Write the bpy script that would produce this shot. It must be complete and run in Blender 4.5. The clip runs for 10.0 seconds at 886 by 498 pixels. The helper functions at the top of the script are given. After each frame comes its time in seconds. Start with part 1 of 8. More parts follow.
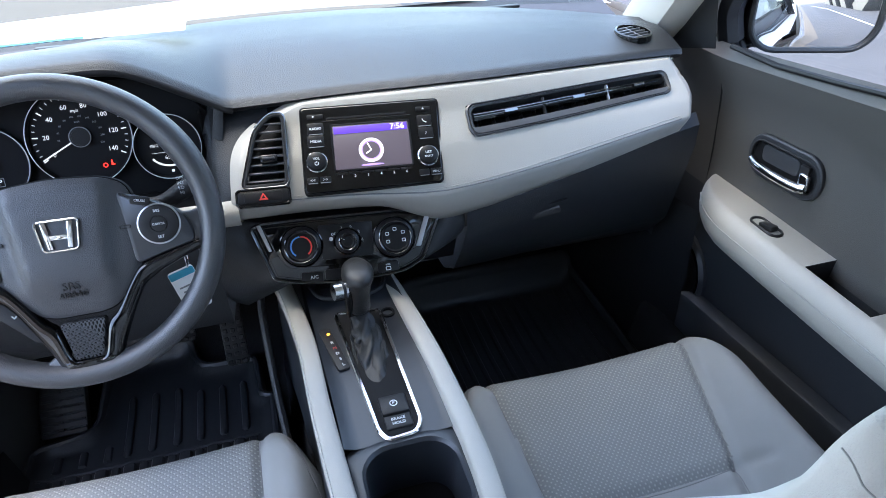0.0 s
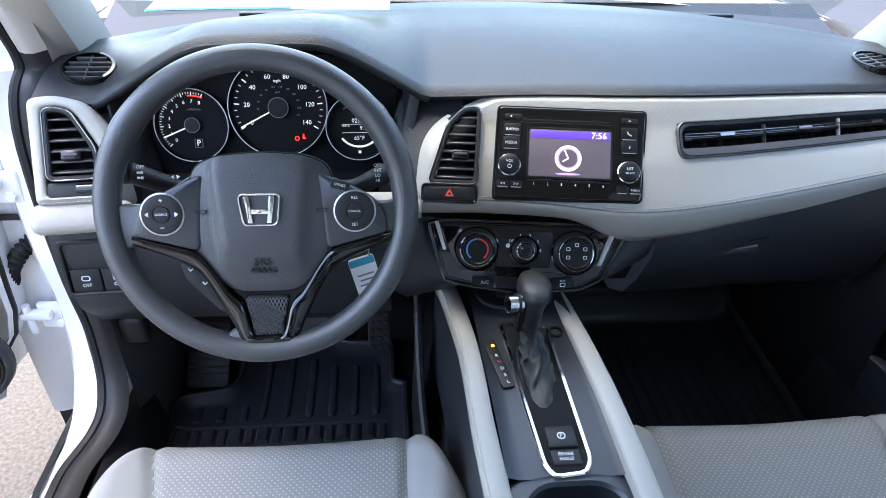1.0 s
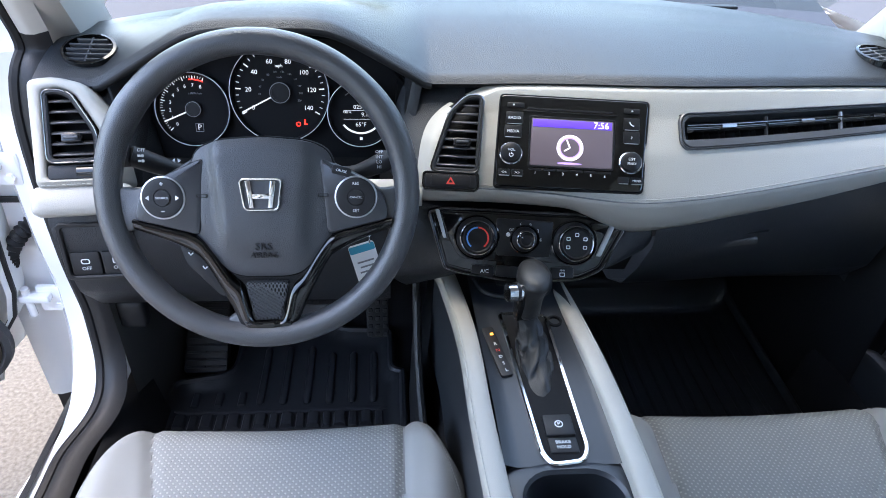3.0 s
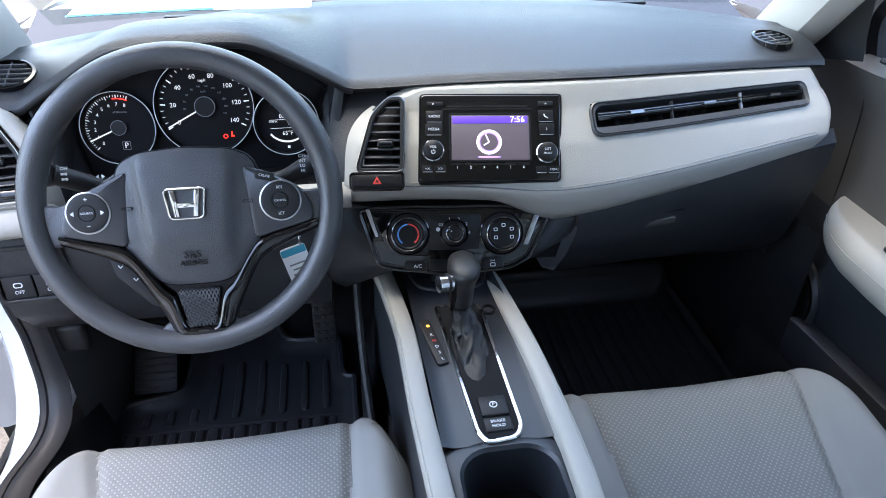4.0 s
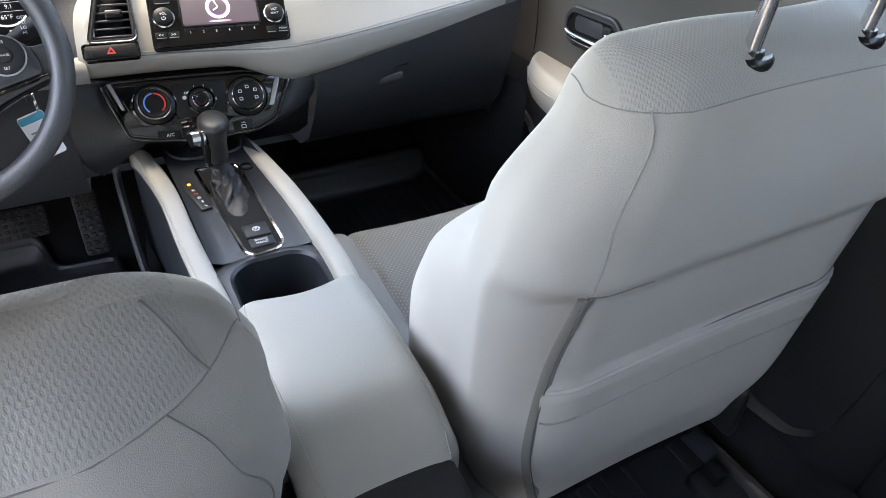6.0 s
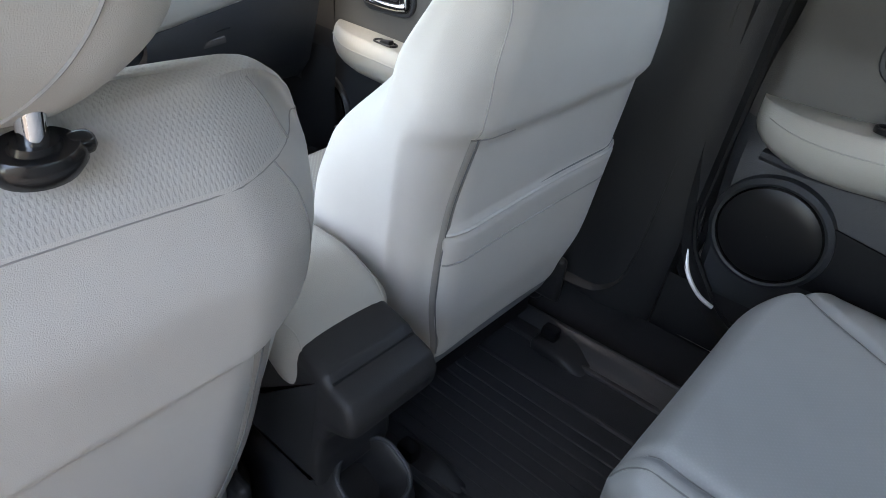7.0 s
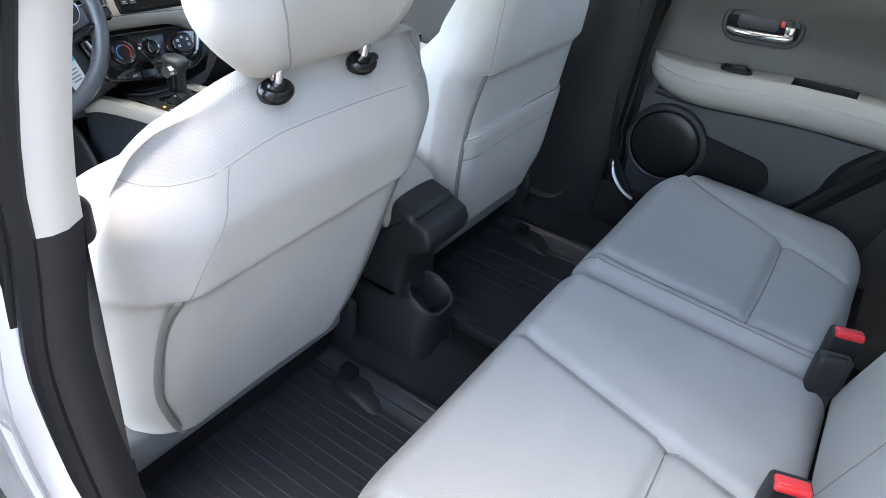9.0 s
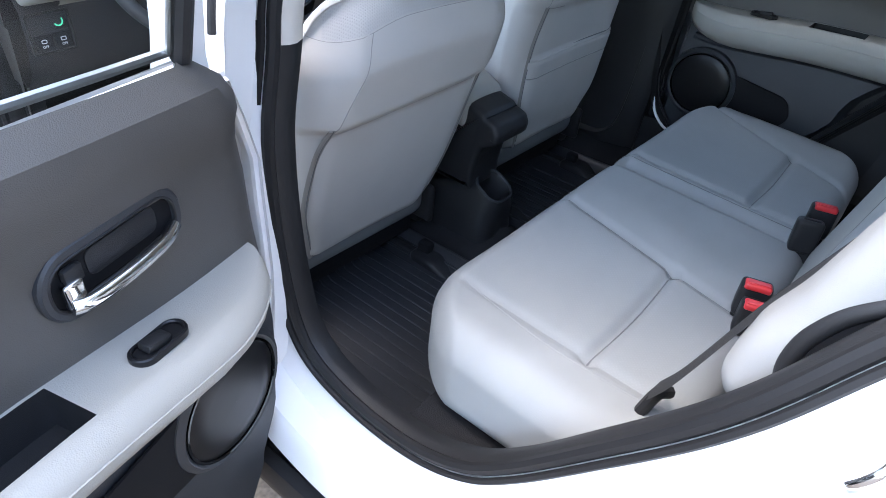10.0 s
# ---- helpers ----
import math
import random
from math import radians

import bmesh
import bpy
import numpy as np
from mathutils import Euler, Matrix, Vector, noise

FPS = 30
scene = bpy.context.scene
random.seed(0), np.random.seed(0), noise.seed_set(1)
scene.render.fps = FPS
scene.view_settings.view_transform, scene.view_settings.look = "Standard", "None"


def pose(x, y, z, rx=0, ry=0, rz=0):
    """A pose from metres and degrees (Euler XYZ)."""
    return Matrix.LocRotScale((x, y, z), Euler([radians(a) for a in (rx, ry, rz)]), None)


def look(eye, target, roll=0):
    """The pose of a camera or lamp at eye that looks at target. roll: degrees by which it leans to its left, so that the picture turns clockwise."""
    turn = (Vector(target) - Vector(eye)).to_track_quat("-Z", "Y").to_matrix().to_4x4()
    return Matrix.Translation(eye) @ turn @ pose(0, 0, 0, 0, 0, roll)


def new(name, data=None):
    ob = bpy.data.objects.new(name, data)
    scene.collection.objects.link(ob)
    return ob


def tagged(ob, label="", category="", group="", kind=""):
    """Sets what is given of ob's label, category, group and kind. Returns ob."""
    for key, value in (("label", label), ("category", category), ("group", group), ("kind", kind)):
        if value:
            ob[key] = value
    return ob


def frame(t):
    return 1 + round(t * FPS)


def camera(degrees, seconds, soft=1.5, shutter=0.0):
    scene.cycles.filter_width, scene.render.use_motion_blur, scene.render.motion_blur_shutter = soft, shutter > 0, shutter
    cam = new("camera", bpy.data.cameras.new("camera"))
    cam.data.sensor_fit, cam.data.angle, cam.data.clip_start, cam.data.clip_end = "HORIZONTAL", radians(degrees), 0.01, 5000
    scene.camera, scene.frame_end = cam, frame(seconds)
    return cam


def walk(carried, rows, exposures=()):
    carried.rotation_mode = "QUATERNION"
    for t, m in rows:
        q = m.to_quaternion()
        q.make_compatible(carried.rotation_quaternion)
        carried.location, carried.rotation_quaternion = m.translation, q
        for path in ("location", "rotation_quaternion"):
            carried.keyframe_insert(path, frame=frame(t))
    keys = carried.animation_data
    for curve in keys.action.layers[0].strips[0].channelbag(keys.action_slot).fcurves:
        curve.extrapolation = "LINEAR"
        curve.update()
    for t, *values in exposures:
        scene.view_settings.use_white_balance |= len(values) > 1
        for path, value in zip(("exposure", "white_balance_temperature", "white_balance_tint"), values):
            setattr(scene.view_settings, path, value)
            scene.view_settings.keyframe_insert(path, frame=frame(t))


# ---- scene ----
cam = camera(67.5, 10.0, soft=0.9)
PATH = [
    (0, (-0.1, -0.759, 1.39), (0.366, 0.843, 0.287), -1.0),
    (0.5, (-0.156, -0.704, 1.393), (0.133, 0.936, 0.285), 0.4),
    (1, (-0.193, -0.673, 1.386), (-0.039, 0.966, 0.249), 1.7),
    (1.5, (-0.199, -0.672, 1.381), (-0.071, 0.959, 0.232), 1.9),
    (2, (-0.198, -0.672, 1.381), (-0.062, 0.947, 0.214), 2.3),
    (3.5, (-0.192, -0.681, 1.384), (-0.013, 0.948, 0.237), 2.2),
    (4, (-0.156, -0.719, 1.383), (0.117, 0.911, 0.256), 0.7),
    (4.5, (-0.125, -0.781, 1.381), (0.342, 0.808, 0.259), 1.2),
    (5, (-0.1, -0.848, 1.357), (0.477, 0.689, 0.214), 1.8),
    (5.2, (-0.082, -0.872, 1.342), (0.502, 0.662, 0.199), 1.9),
    (6.3, (-0.205, -0.985, 1.275), (0.718, 0.334, 0.086), 4.2),
    (6.5, (-0.254, -1.008, 1.262), (0.752, 0.252, 0.080), 5.2),
    (6.7, (-0.302, -1.024, 1.252), (0.812, 0.146, 0.097), 6.0),
    (7, (-0.378, -1.036, 1.247), (0.947, -0.036, 0.146), 7.0),
    (7.5, (-0.54, -1.061, 1.298), (0.953, -0.332, 0.184), 6.8),
    (8, (-0.657, -1.07, 1.339), (0.838, -0.404, 0.19), 5.3),
    (8.5, (-0.741, -1.105, 1.349), (0.792, -0.483, 0.225), 6.2),
    (9, (-0.872, -1.223, 1.36), (0.556, -0.376, 0.245), 6.8),
    (9.5, (-1.072, -1.332, 1.366), (0.306, -0.411, 0.247), 6.3),
    (10, (-1.197, -1.419, 1.36), (0.127, -0.47, 0.2), 6.8),
]
walk(cam, [(t, look(eye, target, roll)) for t, eye, target, roll in PATH], [(0, 3.68, 6500, 10), (4.2, 3.68, 6600, 10), (5, 4.0, 7700, 19), (6.5, 4.06, 7900, 11), (8.0, 4.26, 7400, 12), (8.5, 4.24, 7200, 12), (9.1, 4.20, 7200, 8), (9.5, 3.68, 6700, 7), (10, 3.54, 6500, 9)])


# ---- light: open sky through the windows and the open doors, soft low sun ----
world = bpy.data.worlds.new("sky")
scene.world = world
world.use_nodes = True
wn = world.node_tree.nodes
sky = wn.new("ShaderNodeTexSky")
sky.sky_type, sky.sun_disc = "NISHITA", False
sky.sun_elevation, sky.sun_rotation = radians(72), radians(-50)
sky.air_density, sky.dust_density = 1.0, 2.0
wn["Background"].inputs["Strength"].default_value = 0.15
world.node_tree.links.new(sky.outputs["Color"], wn["Background"].inputs["Color"])
sun = new("sun", bpy.data.lights.new("sun", "SUN"))
sun.data.energy, sun.data.angle, sun.data.color = 0.12, radians(35), (1.0, 0.82, 0.72)
sun.matrix_world = look((-2.37, 1.99, 10.3), (0, 0, 0.8))


# ---- materials ----
def mat(name, base, rough=0.5, metal=0.0, vary=0.06, grain=0.0, scale=600.0, blotch=9.0, coat=0.0, kind="noise", spec=0.5, rv=0.06):
    """A procedural surface: base colour with fine and coarse variation, grain as bump."""
    m = bpy.data.materials.new(name)
    m.use_nodes = True
    nt = m.node_tree
    n, li = nt.nodes, nt.links.new
    b = n["Principled BSDF"]
    b.inputs["Roughness"].default_value, b.inputs["Metallic"].default_value = rough, metal
    b.inputs["Specular IOR Level"].default_value = spec
    b.inputs["Coat Weight"].default_value, b.inputs["Coat Roughness"].default_value = coat, 0.04
    tc = n.new("ShaderNodeTexCoord")
    big = n.new("ShaderNodeTexNoise")
    big.inputs["Scale"].default_value, big.inputs["Detail"].default_value = blotch, 5
    li(tc.outputs["Object"], big.inputs["Vector"])
    mix = n.new("ShaderNodeMixRGB")
    lo, hi = [max(0, c * (1 - 2 * vary)) for c in base], [min(1, c * (1 + 2 * vary)) for c in base]
    mix.inputs[1].default_value, mix.inputs[2].default_value = (*lo, 1), (*hi, 1)
    li(big.outputs["Fac"], mix.inputs[0])
    li(mix.outputs[0], b.inputs["Base Color"])
    if rv:
        mr = n.new("ShaderNodeMapRange")
        mr.inputs["To Min"].default_value, mr.inputs["To Max"].default_value = max(0.02, rough - rv), min(1, rough + rv)
        li(big.outputs["Fac"], mr.inputs["Value"])
        li(mr.outputs[0], b.inputs["Roughness"])
    if grain:
        if kind == "leather":
            fine = n.new("ShaderNodeTexVoronoi")
            fine.inputs["Scale"].default_value = scale
            out = fine.outputs["Distance"]
        else:
            fine = n.new("ShaderNodeTexNoise")
            fine.inputs["Scale"].default_value, fine.inputs["Detail"].default_value = scale, 3
            out = fine.outputs["Fac"]
        li(tc.outputs["Object"], fine.inputs["Vector"])
        bump = n.new("ShaderNodeBump")
        bump.inputs["Strength"].default_value, bump.inputs["Distance"].default_value = grain, 0.001
        li(out, bump.inputs["Height"])
        li(bump.outputs[0], b.inputs["Normal"])
    return m


def fabric(name, base, pitch=0.0042, dot=0.33, dark=0.30, tint=(0.25, 0.25, 0.25), deep=0.5):
    """Woven seat cloth with a staggered grid of small dimples."""
    m = mat(name, base, 0.85, vary=0.05, grain=0.35, scale=1400, spec=0.25)
    nt = m.node_tree
    n, li = nt.nodes, nt.links.new
    b = n["Principled BSDF"]
    tc = n.new("ShaderNodeTexCoord")
    rot = n.new("ShaderNodeMapping")
    rot.inputs["Rotation"].default_value = (0, 0, radians(45))
    rot.inputs["Scale"].default_value = (1 / pitch, 1 / pitch, 1 / pitch)
    li(tc.outputs["Object"], rot.inputs["Vector"])
    fr = n.new("ShaderNodeVectorMath")
    fr.operation = "FRACTION"
    li(rot.outputs[0], fr.inputs[0])
    cen = n.new("ShaderNodeVectorMath")
    cen.operation = "SUBTRACT"
    cen.inputs[1].default_value = (0.5, 0.5, 0.5)
    li(fr.outputs[0], cen.inputs[0])
    flat = n.new("ShaderNodeVectorMath")
    flat.operation = "MULTIPLY"
    flat.inputs[1].default_value = (1, 1, 0)
    li(cen.outputs[0], flat.inputs[0])
    ln = n.new("ShaderNodeVectorMath")
    ln.operation = "LENGTH"
    li(flat.outputs[0], ln.inputs[0])
    ramp = n.new("ShaderNodeMapRange")
    ramp.inputs["From Min"].default_value, ramp.inputs["From Max"].default_value = dot - 0.1, dot + 0.1
    li(ln.outputs["Value"], ramp.inputs["Value"])
    old = b.inputs["Base Color"].links[0].from_socket
    mul = n.new("ShaderNodeMixRGB")
    mul.blend_type = "MULTIPLY" if tint[0] < base[0] else "MIX"
    inv = n.new("ShaderNodeMath")
    inv.operation = "SUBTRACT"
    inv.inputs[0].default_value = 1
    li(ramp.outputs[0], inv.inputs[1])
    sc = n.new("ShaderNodeMath")
    sc.operation = "MULTIPLY"
    sc.inputs[1].default_value = dark
    li(inv.outputs[0], sc.inputs[0])
    li(sc.outputs[0], mul.inputs[0])
    li(old, mul.inputs[1])
    mul.inputs[2].default_value = (*tint, 1)
    li(mul.outputs[0], b.inputs["Base Color"])
    oldn = b.inputs["Normal"].links[0].from_socket
    bump = n.new("ShaderNodeBump")
    bump.inputs["Strength"].default_value, bump.inputs["Distance"].default_value = deep, 0.0015
    li(ramp.outputs[0], bump.inputs["Height"])
    li(oldn, bump.inputs["Normal"])
    li(bump.outputs[0], b.inputs["Normal"])
    return m


def glow(name, base, strength):
    m = mat(name, base, 0.4, vary=0.0, rv=0)
    b = m.node_tree.nodes["Principled BSDF"]
    b.inputs["Emission Color"].default_value, b.inputs["Emission Strength"].default_value = (*base, 1), strength
    return m


def pane(name, tint=(0.95, 0.98, 0.97)):
    m = bpy.data.materials.new(name)
    m.use_nodes = True
    n, li = m.node_tree.nodes, m.node_tree.links.new
    n.remove(n["Principled BSDF"])
    tr, gl, mx = n.new("ShaderNodeBsdfTransparent"), n.new("ShaderNodeBsdfGlossy"), n.new("ShaderNodeMixShader")
    tr.inputs["Color"].default_value = (*tint, 1)
    gl.inputs["Roughness"].default_value = 0.01
    mx.inputs[0].default_value = 0.06
    li(tr.outputs[0], mx.inputs[1])
    li(gl.outputs[0], mx.inputs[2])
    li(mx.outputs[0], n["Material Output"].inputs["Surface"])
    return m


DASH = mat("charcoal_plastic", (0.022, 0.024, 0.027), 0.35, grain=0.50, scale=760, kind="leather", vary=0.14, spec=0.36)
DOOR_UP = mat("grey_brown_plastic", (0.078, 0.073, 0.068), 0.5, grain=0.25, scale=800, kind="leather", vary=0.06)
DOOR_LOW = mat("dark_slate_plastic", (0.026, 0.028, 0.032), 0.48, grain=0.25, scale=800, kind="leather", vary=0.06)
TRIM = mat("light_grey_vinyl", (0.330, 0.316, 0.282), 0.48, grain=0.22, scale=700, kind="leather", vary=0.03)
THREAD = mat("grey_thread", (0.33, 0.32, 0.29), 0.8, vary=0.1)
CONSOLE = mat("satin_slate_plastic", (0.021, 0.024, 0.029), 0.34, grain=0.10, scale=1400, vary=0.06, spec=0.45)
BLACK = mat("black_plastic", (0.017, 0.017, 0.018), 0.45, grain=0.2, scale=800, kind="leather", vary=0.1, spec=0.28)
GLOSSY_KNOB = mat("smooth_black_plastic", (0.012, 0.012, 0.013), 0.22, vary=0.1, spec=0.45)
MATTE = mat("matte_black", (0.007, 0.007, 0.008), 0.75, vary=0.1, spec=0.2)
GLOSS = mat("piano_black", (0.004, 0.004, 0.004), 0.06, vary=0.1, spec=0.60, rv=0.02)
CHROME = mat("chrome", (0.78, 0.79, 0.80), 0.09, metal=1.0, vary=0.02, rv=0.03)
DARK_CHROME = mat("dark_chrome", (0.16, 0.165, 0.175), 0.16, metal=1.0, vary=0.03)
SILVER = mat("satin_silver", (0.50, 0.51, 0.53), 0.32, metal=0.9, vary=0.03)
RIM = mat("wheel_rubber", (0.046, 0.048, 0.052), 0.31, grain=0.32, scale=900, kind="leather", vary=0.10, spec=0.70)
HUB = mat("wheel_hub_plastic", (0.041, 0.044, 0.049), 0.35, grain=0.35, scale=850, kind="leather", vary=0.06, spec=0.62)
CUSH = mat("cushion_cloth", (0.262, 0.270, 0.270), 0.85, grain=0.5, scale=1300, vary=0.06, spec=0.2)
# the CUSH cloth again, darkened for the shade on the front cushions
CUSH_SHADED = mat("shaded_front_cushion_cloth", (0.205, 0.212, 0.213), 0.85, grain=0.5, scale=1300, vary=0.06, spec=0.2)
# rear backs and bolster: cloth darkened for light blocked at the open doorway
CLOTH_SHADED = mat("shaded_rear_back_cloth", (0.275, 0.272, 0.262), 0.85, grain=0.4, scale=1500, vary=0.04, spec=0.2)
# front backrests: seat cloth made paler and warmer for the light on them
CLOTH = mat("lit_grey_seat_cloth", (0.480, 0.465, 0.437), 0.85, grain=0.4, scale=1500, vary=0.04, spec=0.2)
# front cushion centres, shade of the footwell side mixed into the base colour
INSERT = fabric("shaded_dimpled_seat_cloth", (0.165, 0.174, 0.174), pitch=0.0060, dot=0.21, dark=0.70, tint=(0.30, 0.31, 0.305))
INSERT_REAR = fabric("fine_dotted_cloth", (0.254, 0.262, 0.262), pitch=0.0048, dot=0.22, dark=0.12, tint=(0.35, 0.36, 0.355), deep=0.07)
SEAM_BACK = mat("pale_seam_thread", (0.29, 0.283, 0.272), 0.8, vary=0.1)
INSERT_BACK = fabric("fine_dimpled_cloth", (0.455, 0.447, 0.428), pitch=0.0026, dot=0.30, dark=0.05, deep=0.28)
SEAM = mat("seam_thread", (0.13, 0.132, 0.134), 0.8, vary=0.1)
ZIP = mat("zip_tape", (0.26, 0.245, 0.225), 0.6, grain=0.5, scale=900, vary=0.1)
CARPET = mat("black_carpet", (0.018, 0.018, 0.019), 0.95, grain=1.0, scale=900, vary=0.25, spec=0.1)
MATR = mat("rubber_mat_black", (0.024, 0.025, 0.028), 0.40, grain=0.25, scale=400, vary=0.15, spec=0.42)
SEAL = mat("rubber_seal", (0.012, 0.012, 0.013), 0.55, vary=0.1, spec=0.3)
KEY = mat("black_key_plastic", (0.009, 0.009, 0.010), 0.35, vary=0.1, spec=0.3)
WHITE = mat("white_car_paint", (0.76, 0.76, 0.76), 0.25, vary=0.01, coat=0.8, rv=0.03)
PILLAR = mat("beige_pillar_trim", (0.52, 0.49, 0.44), 0.7, grain=0.2, scale=900, vary=0.03)
RED = mat("red_button", (0.55, 0.03, 0.035), 0.4, vary=0.05)
WEB = mat("belt_webbing", (0.016, 0.016, 0.017), 0.75, grain=0.6, scale=700, vary=0.1)
PAPER = mat("paper", (0.80, 0.81, 0.80), 0.7, vary=0.03)
BLUE = mat("blue_print", (0.05, 0.36, 0.50), 0.6, vary=0.05)
PRINT = mat("white_print", (0.72, 0.73, 0.74), 0.6, vary=0.03)
PRINT_GLOW = glow("lit_white_print", (0.6, 0.62, 0.64), 0.10)
DIM = mat("dim_print", (0.22, 0.22, 0.22), 0.6, vary=0.03)
REDLIT = glow("red_telltale", (1.0, 0.03, 0.02), 0.30)
AMBERLIT = glow("amber_telltale", (1.0, 0.35, 0.03), 0.5)
GREENLIT = glow("green_telltale", (0.1, 0.8, 0.45), 0.15)
SCREEN = glow("screen_grey", (0.066, 0.053, 0.064), 0.09)
SCREEN_BAR = glow("screen_violet", (0.07, 0.03, 0.42), 0.14)
SCREEN_WHITE = glow("screen_white", (0.95, 0.85, 0.98), 0.13)
SCREEN_MID = glow("screen_lilac", (0.35, 0.22, 0.62), 0.12)
GLASS = pane("window_glass")
DARK_GLASS = pane("privacy_glass", (0.54, 0.57, 0.56))
SCREEN_GLASS = pane("windscreen_glass", (0.70, 0.76, 0.74))
MIRROR = mat("mirror", (0.9, 0.9, 0.9), 0.02, metal=1.0, vary=0.0, rv=0)
REDMARK = mat("red_print", (0.6, 0.04, 0.03), 0.6, vary=0.02)
BLUEMARK = mat("blue_mark", (0.08, 0.25, 0.6), 0.6, vary=0.02)
GROUND = mat("sandy_concrete", (0.125, 0.108, 0.088), 0.9, grain=1.0, scale=90, vary=0.38, blotch=110.0, spec=0.2)
ASPHALT = mat("worn_asphalt", (0.06, 0.06, 0.062), 0.85, grain=1.0, scale=120, vary=0.15, blotch=2.0, spec=0.3)
TAN = mat("tan_render", (0.30, 0.265, 0.21), 0.85, vary=0.08, blotch=1.0)


# ---- mesh helpers ----
def part(name, bm, material, parent=None, label="", smooth=40, m=None):
    """Links a bmesh as one mesh object under a thing or a part."""
    me = bpy.data.meshes.new(name)
    if m is not None:
        bmesh.ops.transform(bm, matrix=m, verts=bm.verts)
    bmesh.ops.recalc_face_normals(bm, faces=bm.faces)
    bm.to_mesh(me)
    bm.free()
    for mm in material if isinstance(material, (list, tuple)) else [material]:
        me.materials.append(mm)
    if smooth:
        me.polygons.foreach_set("use_smooth", [True] * len(me.polygons))
        me.set_sharp_from_angle(angle=radians(smooth))
    ob = new(name, me)
    if parent is not None:
        ob.parent = parent
    if label:
        tagged(ob, label)
    return ob


def thing(name, label, category, group="", m=None, kind=""):
    ob = new(name)
    ob.empty_display_size = 0.05
    if m is not None:
        ob.matrix_world = m
    return tagged(ob, label, category, group, kind)


def from_grid(rows, closed_u=False, closed_v=False, caps=False):
    """A surface from rows of points."""
    bm = bmesh.new()
    vs = [[bm.verts.new(p) for p in row] for row in rows]
    nr, nc = len(vs), len(vs[0])
    for i in range(nr if closed_v else nr - 1):
        for j in range(nc if closed_u else nc - 1):
            a, b = vs[i], vs[(i + 1) % nr]
            bm.faces.new((a[j], a[(j + 1) % nc], b[(j + 1) % nc], b[j]))
    if caps and closed_u:
        bm.faces.new(vs[0][::-1])
        bm.faces.new(vs[-1])
    return bm


def catmull(pts, n=8, closed=False):
    """A smooth curve through a few points, n steps a span."""
    P = [Vector(p) for p in pts]
    out = []
    k = len(P)
    for i in range(k if closed else k - 1):
        if closed:
            a, b, c, d = P[i - 1], P[i], P[(i + 1) % k], P[(i + 2) % k]
        else:
            a, b, c, d = P[max(i - 1, 0)], P[i], P[i + 1], P[min(i + 2, k - 1)]
        for j in range(n):
            t = j / n
            out.append(0.5 * (2 * b + (c - a) * t + (2 * a - 5 * b + 4 * c - d) * t * t + (3 * b - a - 3 * c + d) * t ** 3))
    if not closed:
        out.append(P[-1])
    return out


def tube(path, r=0.004, n=8, closed=False, flat=1.0, up=None):
    """A tube along a path; r a number or a function of 0..1."""
    P = [Vector(p) for p in path]
    k = len(P)
    rows = []
    nrm = None
    for i, p in enumerate(P):
        t = (P[(i + 1) % k] - P[i - 1]) if closed else (P[min(i + 1, k - 1)] - P[max(i - 1, 0)])
        t.normalize()
        if nrm is None:
            nrm = Vector(up) if up else (Vector((0, 0, 1)) if abs(t.z) < 0.9 else Vector((1, 0, 0)))
        if up:
            nrm = Vector(up)
        nrm = (nrm - t * nrm.dot(t)).normalized()
        bi = t.cross(nrm)
        rr = r(i / max(k - 1, 1)) if callable(r) else r
        rows.append([p + (nrm * math.cos(a) * flat + bi * math.sin(a)) * rr for a in (2 * math.pi * j / n for j in range(n))])
    return from_grid(rows, closed_u=True, closed_v=closed, caps=not closed)


def rbox(size, at=(0, 0, 0), r=0.004, seg=2, m=None, bm=None):
    """A box with rounded edges."""
    own = bmesh.new()
    bmesh.ops.create_cube(own, size=1)
    bmesh.ops.scale(own, vec=size, verts=own.verts)
    r = min(r, min(size) * 0.49)
    if r > 0:
        bmesh.ops.bevel(own, geom=own.edges[:], offset=r, segments=seg, profile=0.5, affect="EDGES")
    bmesh.ops.translate(own, vec=at, verts=own.verts)
    if m is not None:
        bmesh.ops.transform(own, matrix=m, verts=own.verts)
    if bm is None:
        return own
    me = bpy.data.meshes.new("tmp")
    own.to_mesh(me)
    own.free()
    bm.from_mesh(me)
    bpy.data.meshes.remove(me)
    return bm


def join(bm, other):
    me = bpy.data.meshes.new("tmp")
    other.to_mesh(me)
    other.free()
    bm.from_mesh(me)
    bpy.data.meshes.remove(me)
    return bm


def rrect(w, h, r, n=5, cx=0.0, cy=0.0):
    """The outline of a rounded rectangle."""
    r = min(r, w * 0.499, h * 0.499)
    out = []
    for sx, sy, a0 in ((1, 1, 0), (-1, 1, 90), (-1, -1, 180), (1, -1, 270)):
        for k in range(n + 1):
            a = radians(a0 + 90 * k / n)
            out.append((cx + sx * (w / 2 - r) + r * math.cos(a), cy + sy * (h / 2 - r) + r * math.sin(a)))
    return out


def ellipse(a, b=None, n=32, cx=0.0, cy=0.0):
    b = a if b is None else b
    return [(cx + a * math.cos(2 * math.pi * k / n), cy + b * math.sin(2 * math.pi * k / n)) for k in range(n)]


